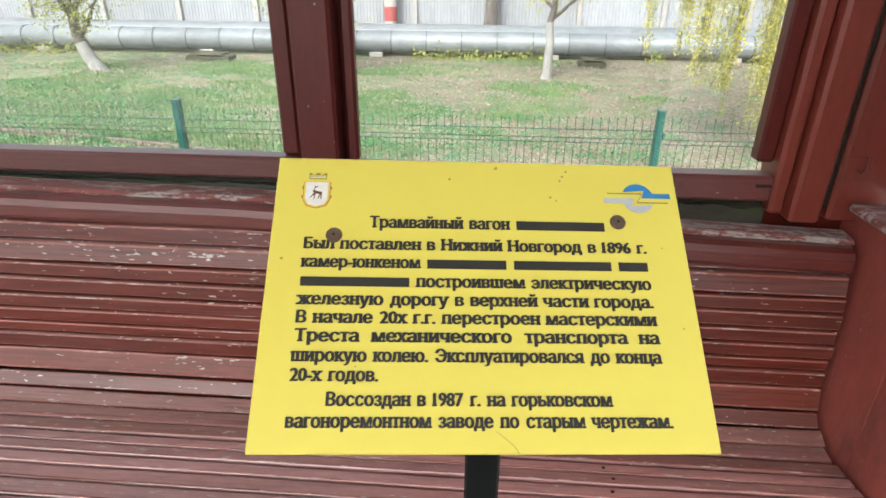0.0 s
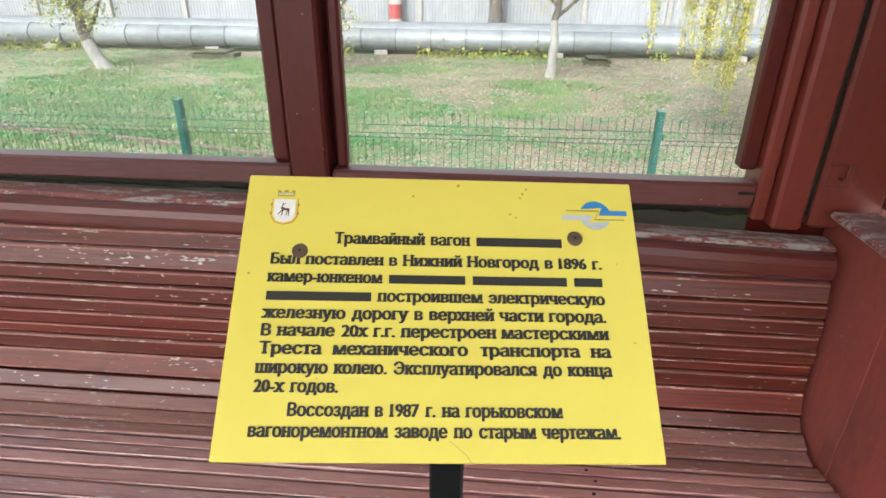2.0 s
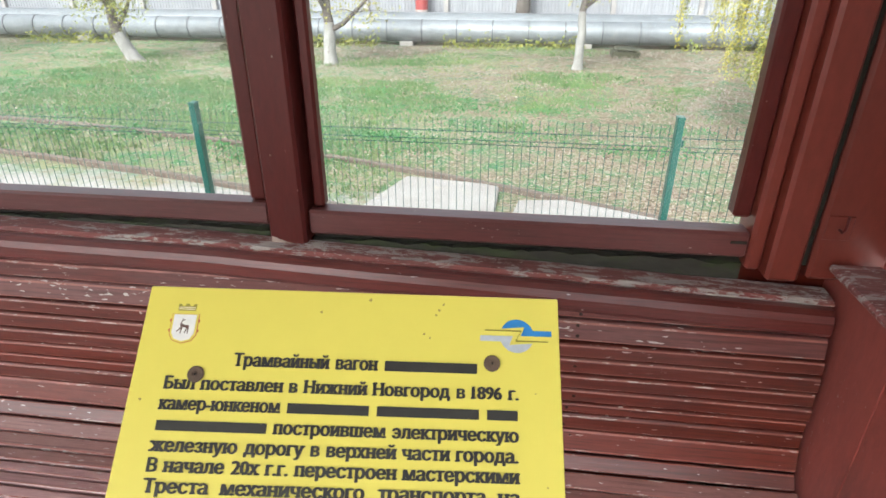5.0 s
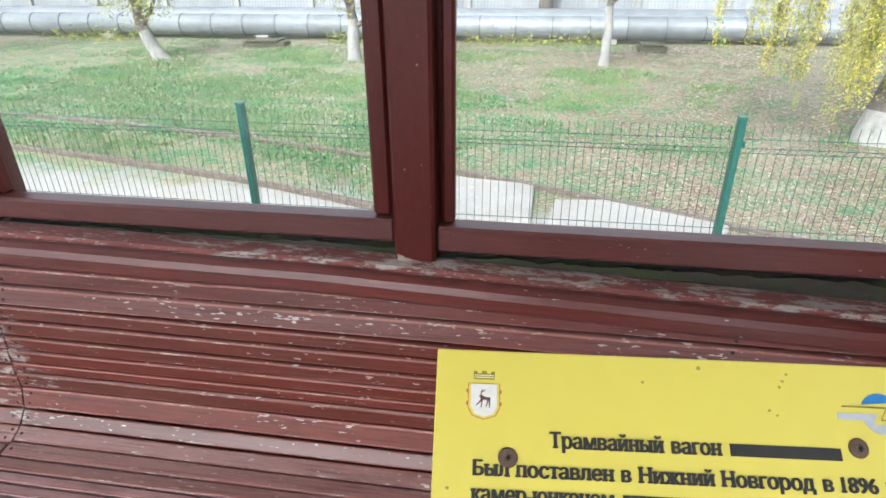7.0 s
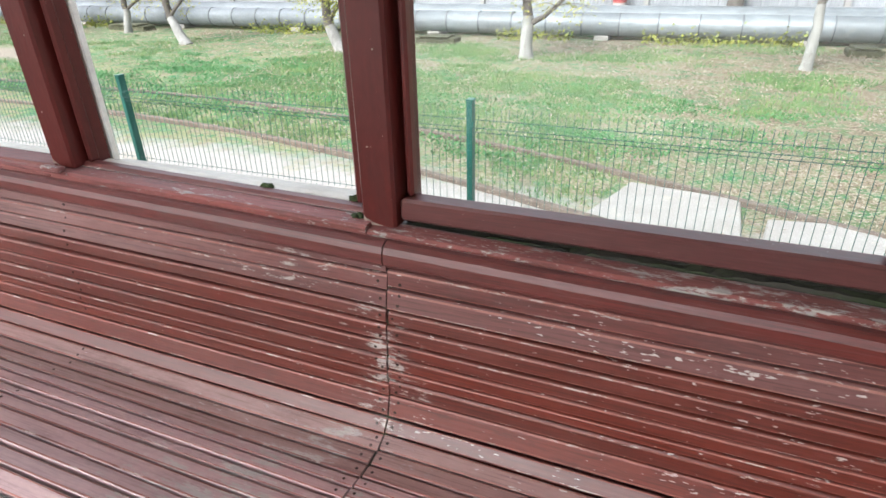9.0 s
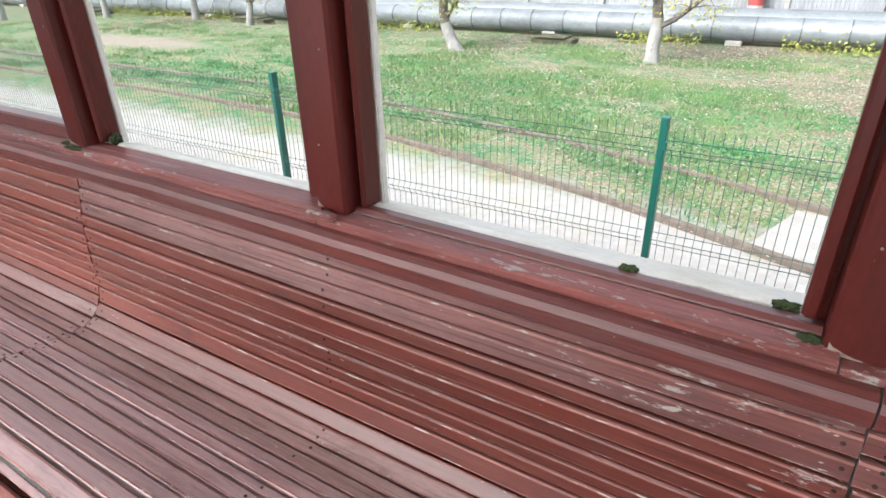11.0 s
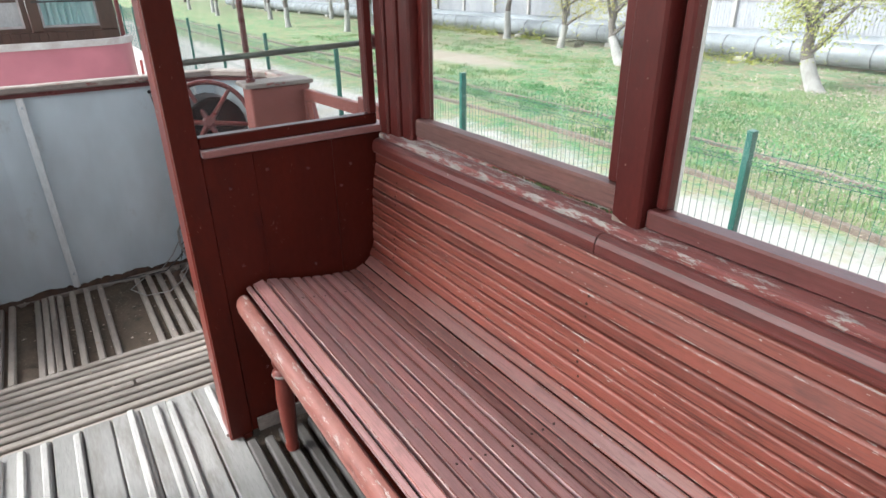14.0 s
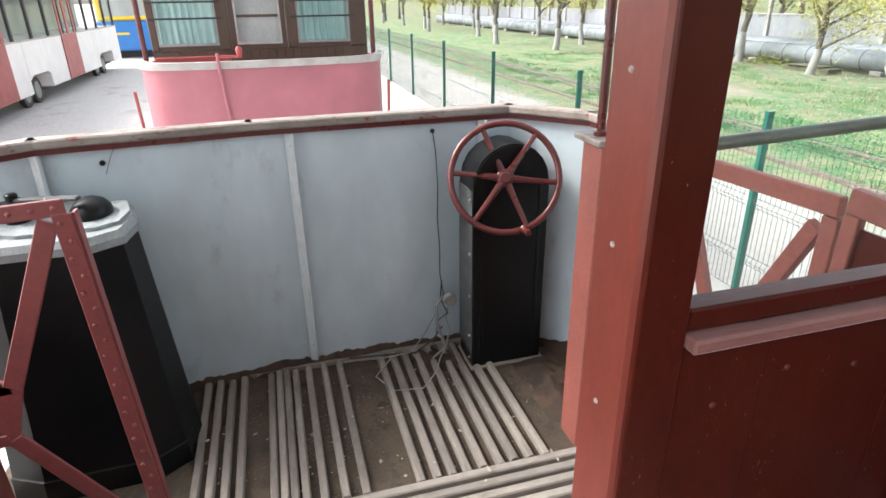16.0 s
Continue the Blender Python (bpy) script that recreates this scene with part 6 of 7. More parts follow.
for off, x1 in ((0.0, 1.3), (1.42, 3.2)):
    bm = bmesh.new()
    prev = None
    xs = [-60 + k * 0.6 for k in range(200) if -60 + k * 0.6 < x1]
    for x in xs:
        y = near_rail(x) + off
        ring = [bm.verts.new((x, y + a, GZ + c)) for a, c in ((-0.045, -0.06), (-0.045, 0.055), (-0.035, 0.065), (0.025, 0.065), (0.035, 0.055), (0.035, -0.06))]
        if prev:
            for i in range(5):
                bm.faces.new((prev[i], ring[i], ring[i + 1], prev[i + 1]))
        prev = ring
    part("rail", bm, RAILSTEEL, track)
for pts in ([(-1.20, 6.55), (-0.10, 6.38), (-0.12, 5.32), (-1.55, 5.45)], [(0.12, 5.95), (0.62, 6.02), (1.75, 5.52), (1.55, 5.05), (0.0, 5.15)]):
    bm = bmesh.new()
    prism(bm, pts, GZ - 0.05, GZ + 0.05, "z")
    bmesh.ops.bevel(bm, geom=[e for e in bm.edges if e.verts[0].co.z > GZ and e.verts[1].co.z > GZ], offset=0.015, segments=1, affect="EDGES")
    single("concrete_slab", bm, CONCRETE, "pale concrete slab sunk in the grass beside the track", "slab", group="slabs")

# ---- heating pipes ----
pipe = thing("heating_pipe", (-10, 18, GZ), "long insulated heating pipe clad in galvanised sheet", "pipe")
back = thing("heating_pipe", (-10, 19.0, GZ), "second galvanised heating pipe behind the first", "pipe")
bm = bmesh.new()
tube(bm, [(0, 0, 0), (0.015, 0, 0), (0.99, 0, 0), (1.005, 0, 0), (1.018, 0, 0)], (0.301, 0.305, 0.305, 0.312, 0.312), 28)
section = mesh_of("pipe_section", bm, GALV, True)
band_mesh = mesh_of("band", tube(bmesh.new(), [(0, 0, 0), (0.03, 0, 0)], 0.317, 28), BAND)
for k in range(84):
    x = 16 - 1.02 * (k + 1) + 0.55
    piece("pipe_section", section, pipe, pose(x, 18.0, -0.48, 7 * (k % 5), 0, 0))
    piece("band", band_mesh, pipe, pose(x + 0.99, 18.0, -0.48))
bm = bmesh.new()
tube(bm, [(16.5, 18.95, -0.40), (-70, 18.95, -0.40)], 0.34, 24)
part("cladding", bm, GALV, back, smooth=True)
for k in range(16):
    x = 12 - k * 5.1
    part("support", boxes((x - 0.2, x + 0.2, 17.75, 19.2, GZ - 0.02, -0.755), b=0.02), CONCRETE, pipe)
# ducts and lids in the grass by the pipe
for x, y, w in ((-7.65, 16.4, 0.6), (-20.2, 17.0, 0.9), (2.75, 16.6, 0.35), (-30, 16.8, 0.6)):
    bm = boxes((x - w, x + w, y - 0.28, y + 0.28, GZ - 0.04, GZ + 0.16), (x - w * 0.8, x + w * 0.7, y - 0.34, y + 0.3, GZ + 0.161, GZ + 0.21), b=0.03)
    single("duct_lid", bm, MOSSYSTONE, "mossy concrete duct cover in the grass by the pipe", "duct cover", group="duct covers")

# ---- white sheet boundary wall ----
wall_b = thing("boundary_wall", (-10, 19.8, GZ), "long white corrugated sheet boundary wall on concrete posts", "wall", kind="structure")
bm = bmesh.new()
pts = []
for k in range(24):
    x = k * (2.5 / 24)
    pts += [(x, 0.0), (x + 0.045, 0.0), (x + 0.055, 0.015), (x + 0.095, 0.015)]
pts.append((2.5, 0.0))
lo = [bm.verts.new((x, y, 0)) for x, y in pts]
hi = [bm.verts.new((x, y, 0.98)) for x, y in pts]
for i in range(len(pts) - 1):
    bm.faces.new((lo[i], lo[i + 1], hi[i + 1], hi[i]))
sheet_mesh = mesh_of("sheet_panel", bm, SHEET)
post_b = mesh_of("post", boxes((-0.07, 0.07, -0.10, 0.06, 0, 2.5), b=0.01), FENCEPOST)
rail_b = mesh_of("rail", boxes((0, 2.5, -0.035, -0.004, 0, 0.05), b=0.004), FENCEPOST)
for k in range(34):
    x = 15.5 - 2.553 * (k + 1)
    piece("sheet_panel", sheet_mesh, wall_b, pose(x + 0.03, 19.8, -0.28))
    piece("post", post_b, wall_b, pose(x, 19.8, GZ))
    piece("rail", rail_b, wall_b, pose(x + 0.03, 19.8, 0.70))
    piece("rail", rail_b, wall_b, pose(x + 0.03, 19.8, -0.36))
part("plinth", boxes((-72, 16, 19.75, 19.95, GZ, -0.37)), CONCRETE, wall_b)
# striped marker post
mark = thing("striped_post", (-3.1, 19.4, GZ), "red and white striped round post", "post")
for k in range(8):
    z = GZ + 0.02 + k * 0.42
    part("band", tube(bmesh.new(), [(-3.1, 19.45, z), (-3.1, 19.45, z + 0.4195)], 0.2, 16), PINKRED if k % 2 == 0 else TRIMWHITE, mark, smooth=True)


# ---- trees ----
def leaf_quad(bm, p, s, r):
    a = Vector((r.uniform(-1, 1), r.uniform(-1, 1), r.uniform(-1, 1))).normalized()
    c = a.orthogonal().normalized()
    d = a.cross(c)
    q = [bm.verts.new(p + c * s * u + d * s * 0.62 * v + a * s * 0.15 * (u * u)) for u, v in ((-1, 0), (0, -1), (1, 0), (0, 1))]
    bm.faces.new(q)


def tree(x, y, h, r0, lean, seed, leaves, mat, wash=1.15, fork=1.2, drop=0.0, size=1.0):
    r = random.Random(seed)
    t = thing("tree", (x, y, GZ), "autumn tree with a whitewashed lower trunk and sparse yellow leaves", "tree", "row of trees")
    bm = bmesh.new()
    base = Vector((x, y, GZ - 0.1))
    trunk = []
    n = 13
    for k in range(n):
        f = k / (n - 1)
        g = min(1.0, f * h * 0.55 / 0.85)
        trunk.append(base + Vector((lean[0] * g + 0.08 * r.uniform(-1, 1) * f, lean[1] * g + 0.08 * r.uniform(-1, 1) * f, f * h * 0.55)))
    rad = [r0 * (1.35 if k == 0 else 1.0 - 0.62 * k / (n - 1)) for k in range(n)]
    tube(bm, trunk, rad, 10)
    ends = []
    limbs = 7
    for j in range(limbs):
        f = min(1.0, (fork / (h * 0.55)) + (j / limbs) * 0.6)
        i = min(n - 2, int(f * (n - 1)))
        p = trunk[i].lerp(trunk[i + 1], f * (n - 1) - i)
        a = j * 2.4 + r.uniform(-0.4, 0.4)
        d = Vector((math.cos(a), math.sin(a), r.uniform(0.5, 1.2))).normalized()
        L = h * r.uniform(0.28, 0.45)
        pts, q = [p], p.copy()
        for k in range(5):
            d = (d + Vector((r.uniform(-0.25, 0.25), r.uniform(-0.25, 0.25), r.uniform(-0.1, 0.25) - drop))).normalized()
            q = q + d * L / 5
            pts.append(q.copy())
        tube(bm, pts, [r0 * 0.42 * (1 - 0.16 * k) for k in range(6)], 6)
        for k in range(2, 6):
            for _ in range(2):
                e = pts[k].copy()
                dd = Vector((r.uniform(-1, 1), r.uniform(-1, 1), r.uniform(-0.3, 0.7) - drop)).normalized()
                tw = [e]
                for s in range(3):
                    dd = (dd + Vector((0, 0, -0.15 - drop))).normalized()
                    tw.append(tw[-1] + dd * L * 0.14)
                tube(bm, tw, (0.012, 0.009, 0.006, 0.004), 4)
                ends += tw[1:]
    part("trunk", bm, BARK, t, smooth=True)
    if wash:
        bm = bmesh.new()
        k = 0
        pts, rr = [], []
        zmax = GZ + wash
        for p, ra in zip(trunk, rad):
            if p.z < zmax:
                pts.append(p), rr.append(ra * 1.04 + 0.003)
            else:
                a, ra0 = pts[-1], rr[-1]
                f = (zmax - a.z) / (p.z - a.z)
                pts.append(a.lerp(p, f)), rr.append(ra0 * (1 - f) + (ra * 1.04 + 0.003) * f)
                break
        part("whitewash", tube(bm, pts, rr, 10), WHITEWASH, t, "flaking white lime wash", smooth=True)
    bm = bmesh.new()
    for _ in range(leaves):
        e = r.choice(ends)
        leaf_quad(bm, e + Vector((r.gauss(0, 0.20), r.gauss(0, 0.20), r.gauss(-0.06, 0.17))), r.uniform(0.020, 0.042) * size, r)
    part("crown", bm, mat, t)
    return t


ROW = [(1.34, 14.35, 5.0, 0.11, (0.04, 0.0), 1.25), (-4.55, 14.45, 4.6, 0.16, (0.0, 0.05), 0.95), (-9.55, 14.3, 4.4, 0.17, (-0.38, 0.0), 0.66), (-15.2, 14.5, 4.4, 0.15, (-0.55, 0.1), 0.7),
       (-19.5, 16.2, 4.4, 0.13, (0.15, 0.0), 0.8), (-23.4, 16.9, 5.0, 0.15, (0.05, 0), 1.1), (-28.0, 15.9, 4.6, 0.15, (0.0, 0), 1.1), (-33.8, 16.0, 4.8, 0.14, (-0.2, 0), 1.1), (-41.5, 17.0, 5, 0.15, (0.1, 0), 1.2),
       (-48, 16.4, 5, 0.15, (0, 0), 1.2), (-55, 17.2, 5.2, 0.15, (-0.1, 0), 1.2), (-62, 16.5, 5, 0.15, (0.1, 0), 1.2), (8.5, 14.6, 5, 0.13, (0, 0), 1.2)]
for i, (x, y, h, r0, lean, wash) in enumerate(ROW):
    tree(x, y, h, r0, lean, 11 + i, 4200, LEAFMAT if i != 2 else LEAFGREEN, wash=wash, fork=0.85 if i in (1, 2, 3, 4) else 1.4)
for i, (x, y, h) in enumerate(((0.02, 19.35, 6.5), (-12.5, 21.5, 6), (-18, 22, 6.5), (-25, 21, 6), (-32, 22, 7), (-40, 21.5, 6.5), (-50, 22, 7), (-60, 22, 7), (-70, 20, 7), (-78, 14, 7), (-84, 17, 7), (-5.5, 22, 6))):
    tree(x, y, h, 0.26 if i == 0 else 0.17, (0, 0), 50 + i, 2200, LEAFMAT if i % 3 else LEAFGREEN, wash=0, fork=2.2)

for i in range(16):
    x, y = -24 - i * 3.3 + 0.9 * math.sin(i * 2.1), (12.9, 20.6)[i % 2] + 0.8 * math.sin(i * 1.3)
    tree(x, y, 5.2 + 0.8 * math.sin(i * 3.7), 0.15, (0.15 * math.sin(i), 0.0), 90 + i, 1900, (LEAFMAT, LEAFGREEN, LEAFYELLOW)[i % 3], wash=1.0 if y < 15 else 0, fork=1.6, size=1.7)

# near tree with drooping branches
t = thing("tree", (4.55, 8.9, GZ), "leaning tree with drooping yellow-green autumn branches", "tree")
r = random.Random(3)
bm = bmesh.new()
trunk = [Vector((4.45, 8.75, GZ - 0.1)), Vector((4.6, 8.85, -0.2)), Vector((4.85, 9.0, 0.8)), Vector((4.9, 9.05, 2.0)), Vector((4.8, 9.0, 3.6)), Vector((4.6, 8.9, 5.2))]
tube(bm, trunk, (0.30, 0.21, 0.18, 0.16, 0.12, 0.08), 12)
part("trunk", bm, BARK, t, smooth=True)
part("whitewash", tube(bmesh.new(), [trunk[0], trunk[0].lerp(trunk[1], 0.35), trunk[0].lerp(trunk[1], 0.62)], (0.305, 0.275, 0.252), 12), WHITEWASH, t, smooth=True)
bm = bmesh.new()
crowns = {LEAFYELLOW: bmesh.new(), LEAFGREEN: bmesh.new(), LEAFMAT: bmesh.new()}
COLUMNS = 25
for k in range(COLUMNS):
    cx = 2.15 + 3.5 * k / COLUMNS + r.uniform(-0.07, 0.07)
    cy = r.uniform(7.9, 9.0)
    low = max(0.40 - 0.62 * (cx - 2.1), -0.42) + r.uniform(-0.15, 0.45)
    mat = (LEAFYELLOW, LEAFMAT, LEAFGREEN)[(0, 2, 1, 0, 0, 1, 2)[k % 7]]
    for j in range(5 if k > 1 else 2):
        tip = Vector((cx + r.gauss(0, 0.06), cy + r.gauss(0, 0.12), low + (0 if j == 0 else r.uniform(0.0, 0.7))))
        top = Vector((tip.x + (4.8 - tip.x) * 0.30, tip.y * 0.6 + 9.0 * 0.4, 3.4 + r.random()))
        start = trunk[4].lerp(trunk[5], r.random())
        hang = Vector((tip.x + r.gauss(0, 0.05), tip.y, tip.z + 1.25))
        pts = [start, start.lerp(top, 0.55) + Vector((0, 0, 0.35)), top, top.lerp(hang, 0.55) + Vector((0, 0, 0.12)), hang, hang.lerp(tip, 0.5) + Vector((r.gauss(0, 0.03), 0, 0)), tip]
        tube(bm, pts, (0.018, 0.013, 0.008, 0.005, 0.003, 0.002, 0.0015), 4)
        for i, (a, c) in enumerate(zip(pts[2:], pts[3:])):
            for _ in range(150):
                f = r.random()
                knot = 0.6 + 0.5 * math.sin((i + f) * 9 + k)
                spread = 0.045 * knot + 0.012
                leaf_quad(crowns[mat if r.random() < 0.8 else LEAFMAT], a.lerp(c, f) + Vector((r.gauss(0, spread), r.gauss(0, spread), r.gauss(0, 0.03))), r.uniform(0.010, 0.021), r)
part("branches", bm, BARK, t)
for mat, bl in crowns.items():
    part("crown", bl, mat, t, "drooping autumn leaves")

# ---- grass tufts and fallen leaves ----
r = random.Random(8)
bm = bmesh.new()
for k in range(5200):
    x = r.uniform(-30, 9) if k % 3 == 0 else r.uniform(-10, 6)
    y = 5.6 + 12.0 * r.random()
    # tufts stand in drifts and thin out over the bare soil at the near end
    if noise.noise((x * 0.45, y * 0.6, 3.3)) + 0.6 * noise.noise((x * 1.3, y * 1.7, 7.7)) < r.uniform(-0.35, 0.20) + 0.07 * max(0, x + 6) + 0.06 * max(0, y - 12):
        continue
    if (0.3 * (x + 20)) ** 2 + (y - 11.6) ** 2 < 1.3:
        continue
    wide, tall = r.uniform(0.06, 0.34), r.uniform(0.6, 1.25)
    for _ in range(int(30 + 150 * wide)):
        bx, by = x + r.gauss(0, wide), y + r.gauss(0, wide * 0.7)
        if by < near_rail(bx) + 0.12 and bx < -0.9:
            continue
        a, h, w = r.uniform(0, 6.28), r.uniform(0.03, 0.095) * tall, r.uniform(0.008, 0.017)
        dx, dy = math.cos(a) * w, math.sin(a) * w
        lx, ly = r.uniform(-0.05, 0.05), r.uniform(-0.05, 0.05)
        bm.faces.new([bm.verts.new(p) for p in ((bx - dx, by - dy, GZ - 0.03), (bx + dx, by + dy, GZ - 0.03), (bx + lx, by + ly, GZ + h))])
tagged(part("grass", bm, BLADE), "short autumn grass", "grass", "", "stuff")
# low broad-leaved weeds in dense patches beyond the old track
bm = bmesh.new()
for k in range(150):
    x = r.uniform(-16, 4.5)
    y = near_rail(x) + 0.9 + 4.6 * r.random() ** 1.6
    if x > -2.6 and y < 7.4:
        continue
    wide = r.uniform(0.08, 0.38)
    for _ in range(int(900 * wide)):
        p = Vector((x + r.gauss(0, wide * 1.3), y + r.gauss(0, wide * 0.6), GZ + r.uniform(0.01, 0.075)))
        leaf_quad(bm, p, r.uniform(0.012, 0.028), r)
tagged(part("ground_weeds", bm, WEED), "dense green broad-leaved weeds in the grass", "weeds", "", "stuff")
bm = bmesh.new()
for _ in range(110000):
    x = r.uniform(-10, 7) if r.random() < 0.7 else r.uniform(-26, -6)
    y = r.uniform(4.6, 17.3)
    if y < near_rail(x) - 0.2 and x < -1.0:
        continue
    if noise.noise((x * 0.55, y * 0.55, 8.1)) + 0.6 * noise.noise((x * 2.1, y * 2.1, 1.1)) < r.uniform(-0.5, 0.35):
        continue
    s, a = r.uniform(0.5, 1.5) * (0.0115 + 0.0013 * max(0.0, y - 5)), r.uniform(0, 6.28)
    z = GZ + r.uniform(0.025, 0.055)
    tilt = r.uniform(-0.4, 0.4)
    bm.faces.new([bm.verts.new((x + s * u * math.cos(a) - s * 0.6 * v * math.sin(a), y + s * u * math.sin(a) + s * 0.6 * v * math.cos(a), z + s * tilt * u)) for u, v in ((-1, 0), (0, -1), (1, 0), (0, 1))])
tagged(part("fallen_leaves", bm, LITTER), "pale dry leaves scattered over the grass", "leaves", "", "stuff")
# weeds along the foot of the pipe
bm = bmesh.new()
for _ in range(5000):
    x = r.uniform(-30, 8)
    if noise.noise((x * 0.35, 1.7, 0)) < -0.05:
        continue
    p = Vector((x, 17.35 + r.gauss(0, 0.18), GZ + abs(r.gauss(0, 0.16))))
    leaf_quad(bm, p, r.uniform(0.03, 0.06), r)
tagged(part("weeds", bm, LEAFGREEN), "yellowing weeds along the foot of the pipe", "weeds", "", "stuff")

# ---- the pink tram ahead on the same track ----
pt = thing("vintage_tram", (-13.5, -0.05, GZ), "vintage tram with a pink dash and dark wooden cab windows", "tram")
bm = bmesh.new()
CUR = [(-9.95, -1.07), (-9.72, -0.98), (-9.60, -0.72), (-9.56, -0.06), (-9.60, 0.60), (-9.72, 0.86), (-9.95, 0.95)]
curve = [(x, y) for x, y, _, _ in smooth_line(CUR, 0.09)] + [CUR[-1]]


def strip(pts, z0, z1, grow=0.0):
    bm = bmesh.new()
    cx, cy = -10.4, -0.06
    outer = [(cx + (x - cx) * (1 + grow), cy + (y - cy) * (1 + grow)) for x, y in pts]
    inner = [(cx + (x - cx) * (0.955), cy + (y - cy) * (0.965)) for x, y in pts]
    cols = []
    for o, i in zip(outer, inner):
        cols.append([bm.verts.new((*o, z0)), bm.verts.new((*o, z1)), bm.verts.new((*i, z1)), bm.verts.new((*i, z0))])
    for a, c in zip(cols, cols[1:]):
        for k in range(4):
            bm.faces.new((a[k], c[k], c[(k + 1) % 4], a[(k + 1) % 4]))
    bm.faces.new(cols[0])
    bm.faces.new(cols[-1][::-1])
    return bm


part("dash", strip(curve, 0.02, 0.998), PINK, pt, "pink curved dash panel", smooth=True)
part("dash_trim", strip(curve, 0.9985, 1.055, 0.018), TRIMWHITE, pt, "flaking white capping rail", smooth=True)
part("platform", boxes((-10.6, -9.62, -1.05, 0.93, -0.12, 0.015)), RUBBER, pt)
part("body", boxes((-17.5, -10.56, -1.08, 0.96, -0.2, 1.0)), PINKRED, pt)
part("front_wall", boxes((-10.559, -10.52, -1.05, 0.93, 0.0, 1.08)), DARKWOOD, pt)
for a, c in ((-1.05, -0.985), (-0.46, -0.355), (0.165, 0.265), (0.765, 0.93)):
    part("cab_post", boxes((-10.559, -10.50, a, c, 1.081, 2.2), b=0.008), DARKWOOD, pt)
for a, c in ((-0.985, -0.46), (0.265, 0.765)):
    w = part("cab_window", pane_y(-10.53, a, c, 1.12, 2.15), PANE, pt, "cab window with guard bars")
    w.visible_shadow = False
    part("frame", boxes((-10.545, -10.52, a, c, 1.0815, 1.12)), DARKWOOD, w)
    bm = bmesh.new()
    n = 26
    ring = []
    for k in range(n + 1):
        y = a + (c - a) * k / n
        x = -10.60 + 0.018 * math.sin(k * 1.9) + 0.01 * math.sin(k * 4.1)
        ring.append((bm.verts.new((x, y, 1.085)), bm.verts.new((x, y, 2.15))))
    for p, q in zip(ring, ring[1:]):
        bm.faces.new((p[0], q[0], q[1], p[1]))
    part("curtain", bm, CURTAIN, w, "turquoise curtain", smooth=True)
    for z in (1.36, 1.50, 1.64):
        part("guard_bar", tube(bmesh.new(), [(-10.49, a - 0.05, z), (-10.49, c + 0.05, z)], 0.008, 8), RUBBER, w)
for k in range(22):
    y = -0.985 + k * 1.75 / 22
    part("front_board", boxes((-10.5195, -10.511, y + 0.004, y + 1.75 / 22 - 0.004, 0.6, 1.079), b=0.003), DARKWOOD, pt)
for a, c in ((-0.985, -0.46), (0.265, 0.765), (-0.30, 0.115)):
    part("inner_frame", boxes((-10.5195, -10.505, a, a + 0.018, 1.145, 2.15), (-10.5195, -10.505, c - 0.018, c, 1.145, 2.15), (-10.5195, -10.505, a, c, 1.122, 1.144)), TRIMWHITE if a == -0.30 else GREYCABLE, pt)
door = part("cab_door", boxes((-10.545, -10.515, -0.353, 0.163, 1.081, 1.14), (-10.545, -10.515, -0.353, -0.30, 1.1405, 2.2), (-10.545, -10.515, 0.115, 0.163, 1.1405, 2.2), (-10.54, -10.517, -0.30, 0.115, 1.36, 1.385)), DARKWOOD, pt)
part("pane", boxes((-10.533, -10.528, -0.2995, 0.1145, 1.1405, 2.2)), DARKGLASS, door)
part("roof", boxes((-17.6, -9.6, -1.15, 1.03, 2.201, 2.35), b=0.05), TRIMWHITE, pt)
for y in (-1.03, 0.90):
    part("corner_pole", tube(bmesh.new(), [(-10.0, y, 1.0), (-10.0, y, 2.2)], 0.022, 10), IRONRED, pt)
    part("step_rail", tube(bmesh.new(), [(-9.62, y * 1.04, 0.30), (-9.60, y * 1.06, 0.85)], 0.013, 8), PINKRED, pt)
part("brake_staff", tube(bmesh.new(), [(-9.54, -0.37, 0.1), (-9.54, -0.43, 1.02), (-9.54, -0.43, 1.12)], 0.013, 8), PINK, pt)
part("brake_crank", tube(bmesh.new(), [(-9.54, -0.43, 1.10), (-9.54, -0.28, 1.09)], 0.012, 8), PINKRED, pt)
part("crank_knob", lathe(bmesh.new(), [(0.016, 0), (0.02, 0.03), (0.028, 0.05), (0.026, 0.075), (0.012, 0.09)], (-9.54, -0.26, 1.08), 12), PINKRED, pt, smooth=True)
part("head_board", boxes((-9.93, -9.9, -0.95, -0.35, 0.98, 1.075), b=0.006), PINKRED, pt)
for x in (-12.4, -15.4):
    part("wheel", tube(bmesh.new(), [(x, -0.95, GZ + 0.40), (x, 0.85, GZ + 0.40)], 0.38, 20), RUBBER, pt)
part("undergear", boxes((-16.6, -11.2, -0.8, 0.7, GZ + 0.1, -0.2)), RUBBER, pt)
for y in (-0.76, 0.76):
    single("rail_running", boxes((-45, 2, y - 0.06 - 0.035, y - 0.06 + 0.035, GZ - 0.03, GZ + 0.012)), RAILSTEEL, "tram rail set flush in the paving", "rail", "structure")

# ---- trams standing on the next track ----
rt = thing("tram", (-24, -7.0, GZ), "white and maroon tram with large windows", "tram")
YS, XA, XB = -5.6, -31.4, -14.0
ARCHES = ((-30.1, -28.1), (-22.8, -21.2))
bm = bmesh.new()
cut = [XA] + [v for q in ARCHES for v in q] + [XB]
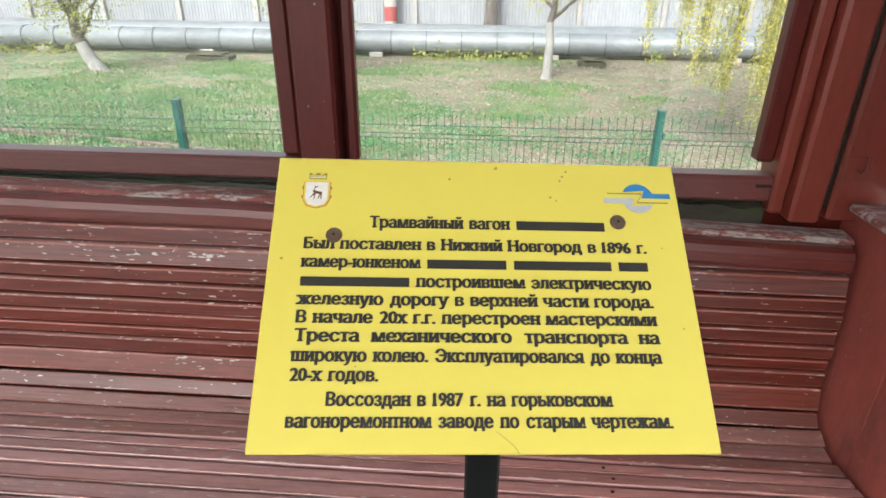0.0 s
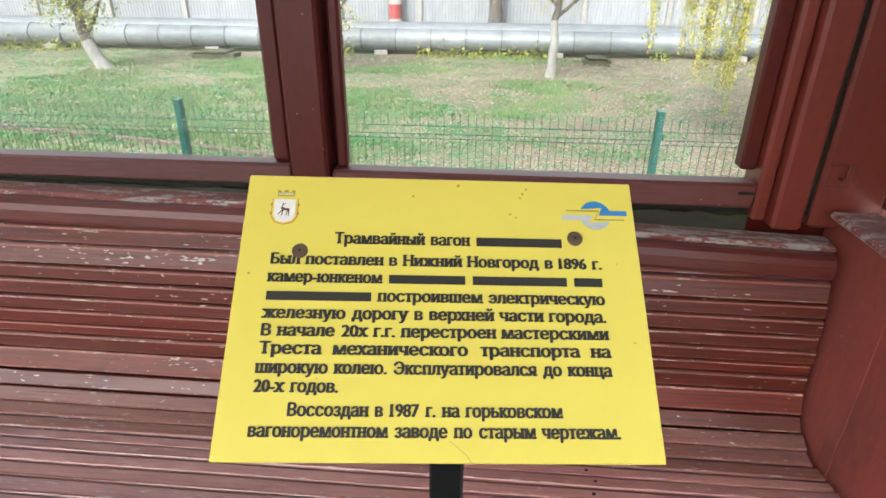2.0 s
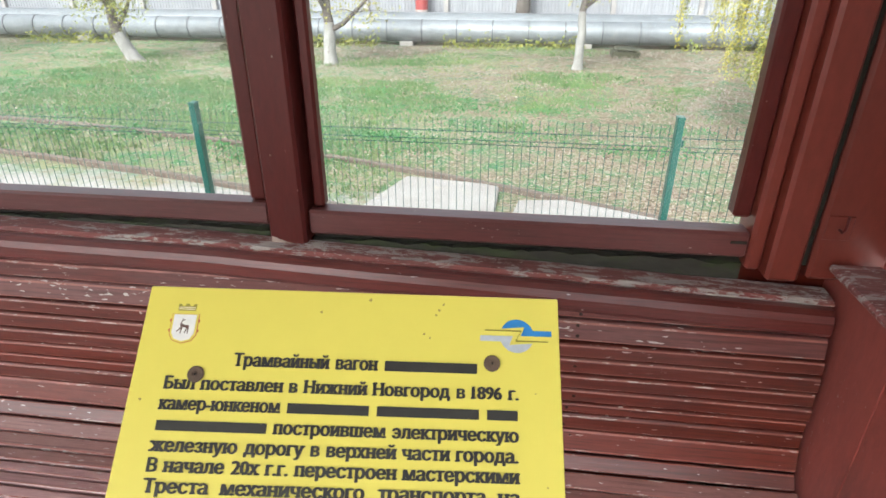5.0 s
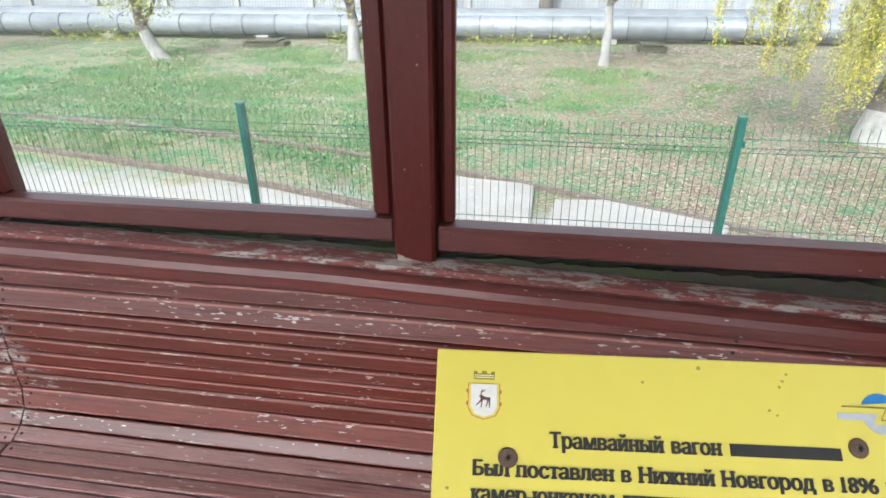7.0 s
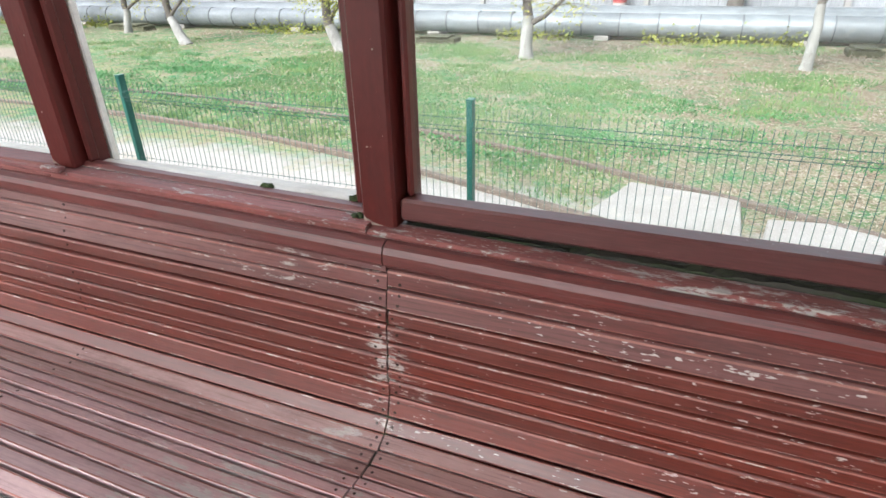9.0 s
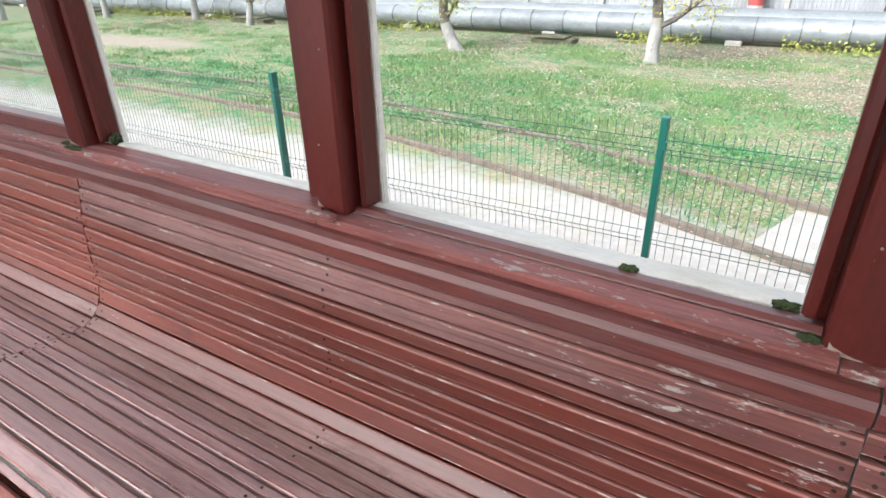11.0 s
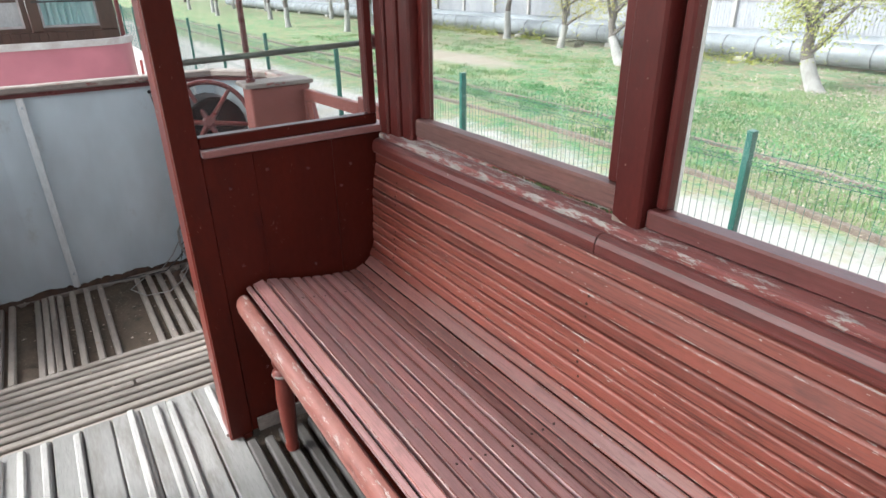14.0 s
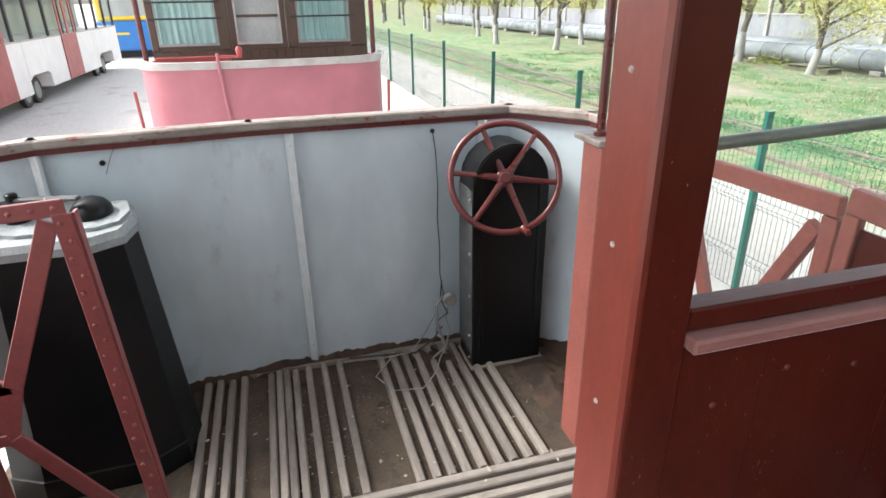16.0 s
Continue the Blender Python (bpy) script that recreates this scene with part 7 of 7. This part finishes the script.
for a, c in zip(cut[::2], cut[1::2]):
    box(bm, a, c, -8.0, YS, -0.52, 0.70, 0.02)
for a, c in ARCHES:
    # the skirt rises over the wheels in a flat arch
    prism(bm, [(a, -0.20), (a + 0.25, -0.10), (c - 0.25, -0.10), (c, -0.20), (c, 0.70), (a, 0.70)], -8.0, YS, "y")
part("skirt", bm, TRAMWHITE, rt)
part("roof", boxes((XA, XB, -7.95, YS - 0.05, 1.75, 2.35), b=0.12), TRAMWHITE, rt)
# Solid block behind the panes; its pale colour stands in for reflections
part("interior", boxes((XA + 0.2, XB - 0.2, -7.9, YS - 1.2, 0.701, 1.749)), DARKGLASS, rt)
part("undergear", boxes((XA + 0.3, XB - 0.3, -7.6, YS - 0.35, GZ + 0.25, -0.525)), RUBBER, rt)
for a, c in ((-25.8, -24.3), (-20.15, -18.6)):
    d = part("door", boxes((a, c, YS + 0.0005, YS + 0.03, -0.50, 0.70), (a, a + 0.16, YS + 0.0005, YS + 0.03, 0.7005, 2.1), (c - 0.16, c, YS + 0.0005, YS + 0.03, 0.7005, 2.1),
                           ((a + c) / 2 - 0.08, (a + c) / 2 + 0.08, YS + 0.0005, YS + 0.03, 0.7005, 2.1), b=0.008), PINKRED, rt, "maroon folding door")
part("waist_trim", boxes((XA + 0.02, XB - 0.02, YS + 0.0005, YS + 0.012, 0.68, 0.72)), TRIMWHITE, rt)
for k in range(14):
    x = XA + 0.15 + k * 1.31
    part("window_post", boxes((x - 0.05, x + 0.05, YS - 0.06, YS - 0.002, 0.701, 1.749)), RUBBER, rt)
    if k < 13:
        part("window", pane_x(x + 0.0505, x + 1.2595, YS - 0.05, 0.701, 1.749), PANE, rt).visible_shadow = False
for x in (-29.6, -28.6, -22.4, -21.6):
    wh = part("wheel", tube(bmesh.new(), [(x, YS - 0.42, GZ + 0.33), (x, YS - 0.30, GZ + 0.33)], 0.33, 18), RUBBER, rt)
    part("rim", tube(bmesh.new(), [(x, YS - 0.2995, GZ + 0.33), (x, YS - 0.285, GZ + 0.33)], (0.22, 0.18), 16), GREYCABLE, wh)
bt = thing("tram", (-37, -6.2, GZ), "blue and yellow tram seen from its end", "tram")
part("lower_body", boxes((-46, -36.0, -7.3, -4.9, -0.55, 0.75), b=0.06), TRAMBLUE, bt)
part("upper_body", boxes((-46, -36.05, -7.25, -4.95, 0.751, 2.4), b=0.08), TRAMYELLOW, bt)
part("stripe", boxes((-35.999, -35.98, -7.1, -6.0, 0.15, 0.25)), TRAMYELLOW, bt)
part("windscreen", boxes((-36.049, -36.02, -7.0, -5.2, 0.95, 1.9), b=0.01), DARKGLASS, bt)
part("undergear", boxes((-45, -36.5, -7.0, -5.2, GZ, -0.551)), RUBBER, bt)
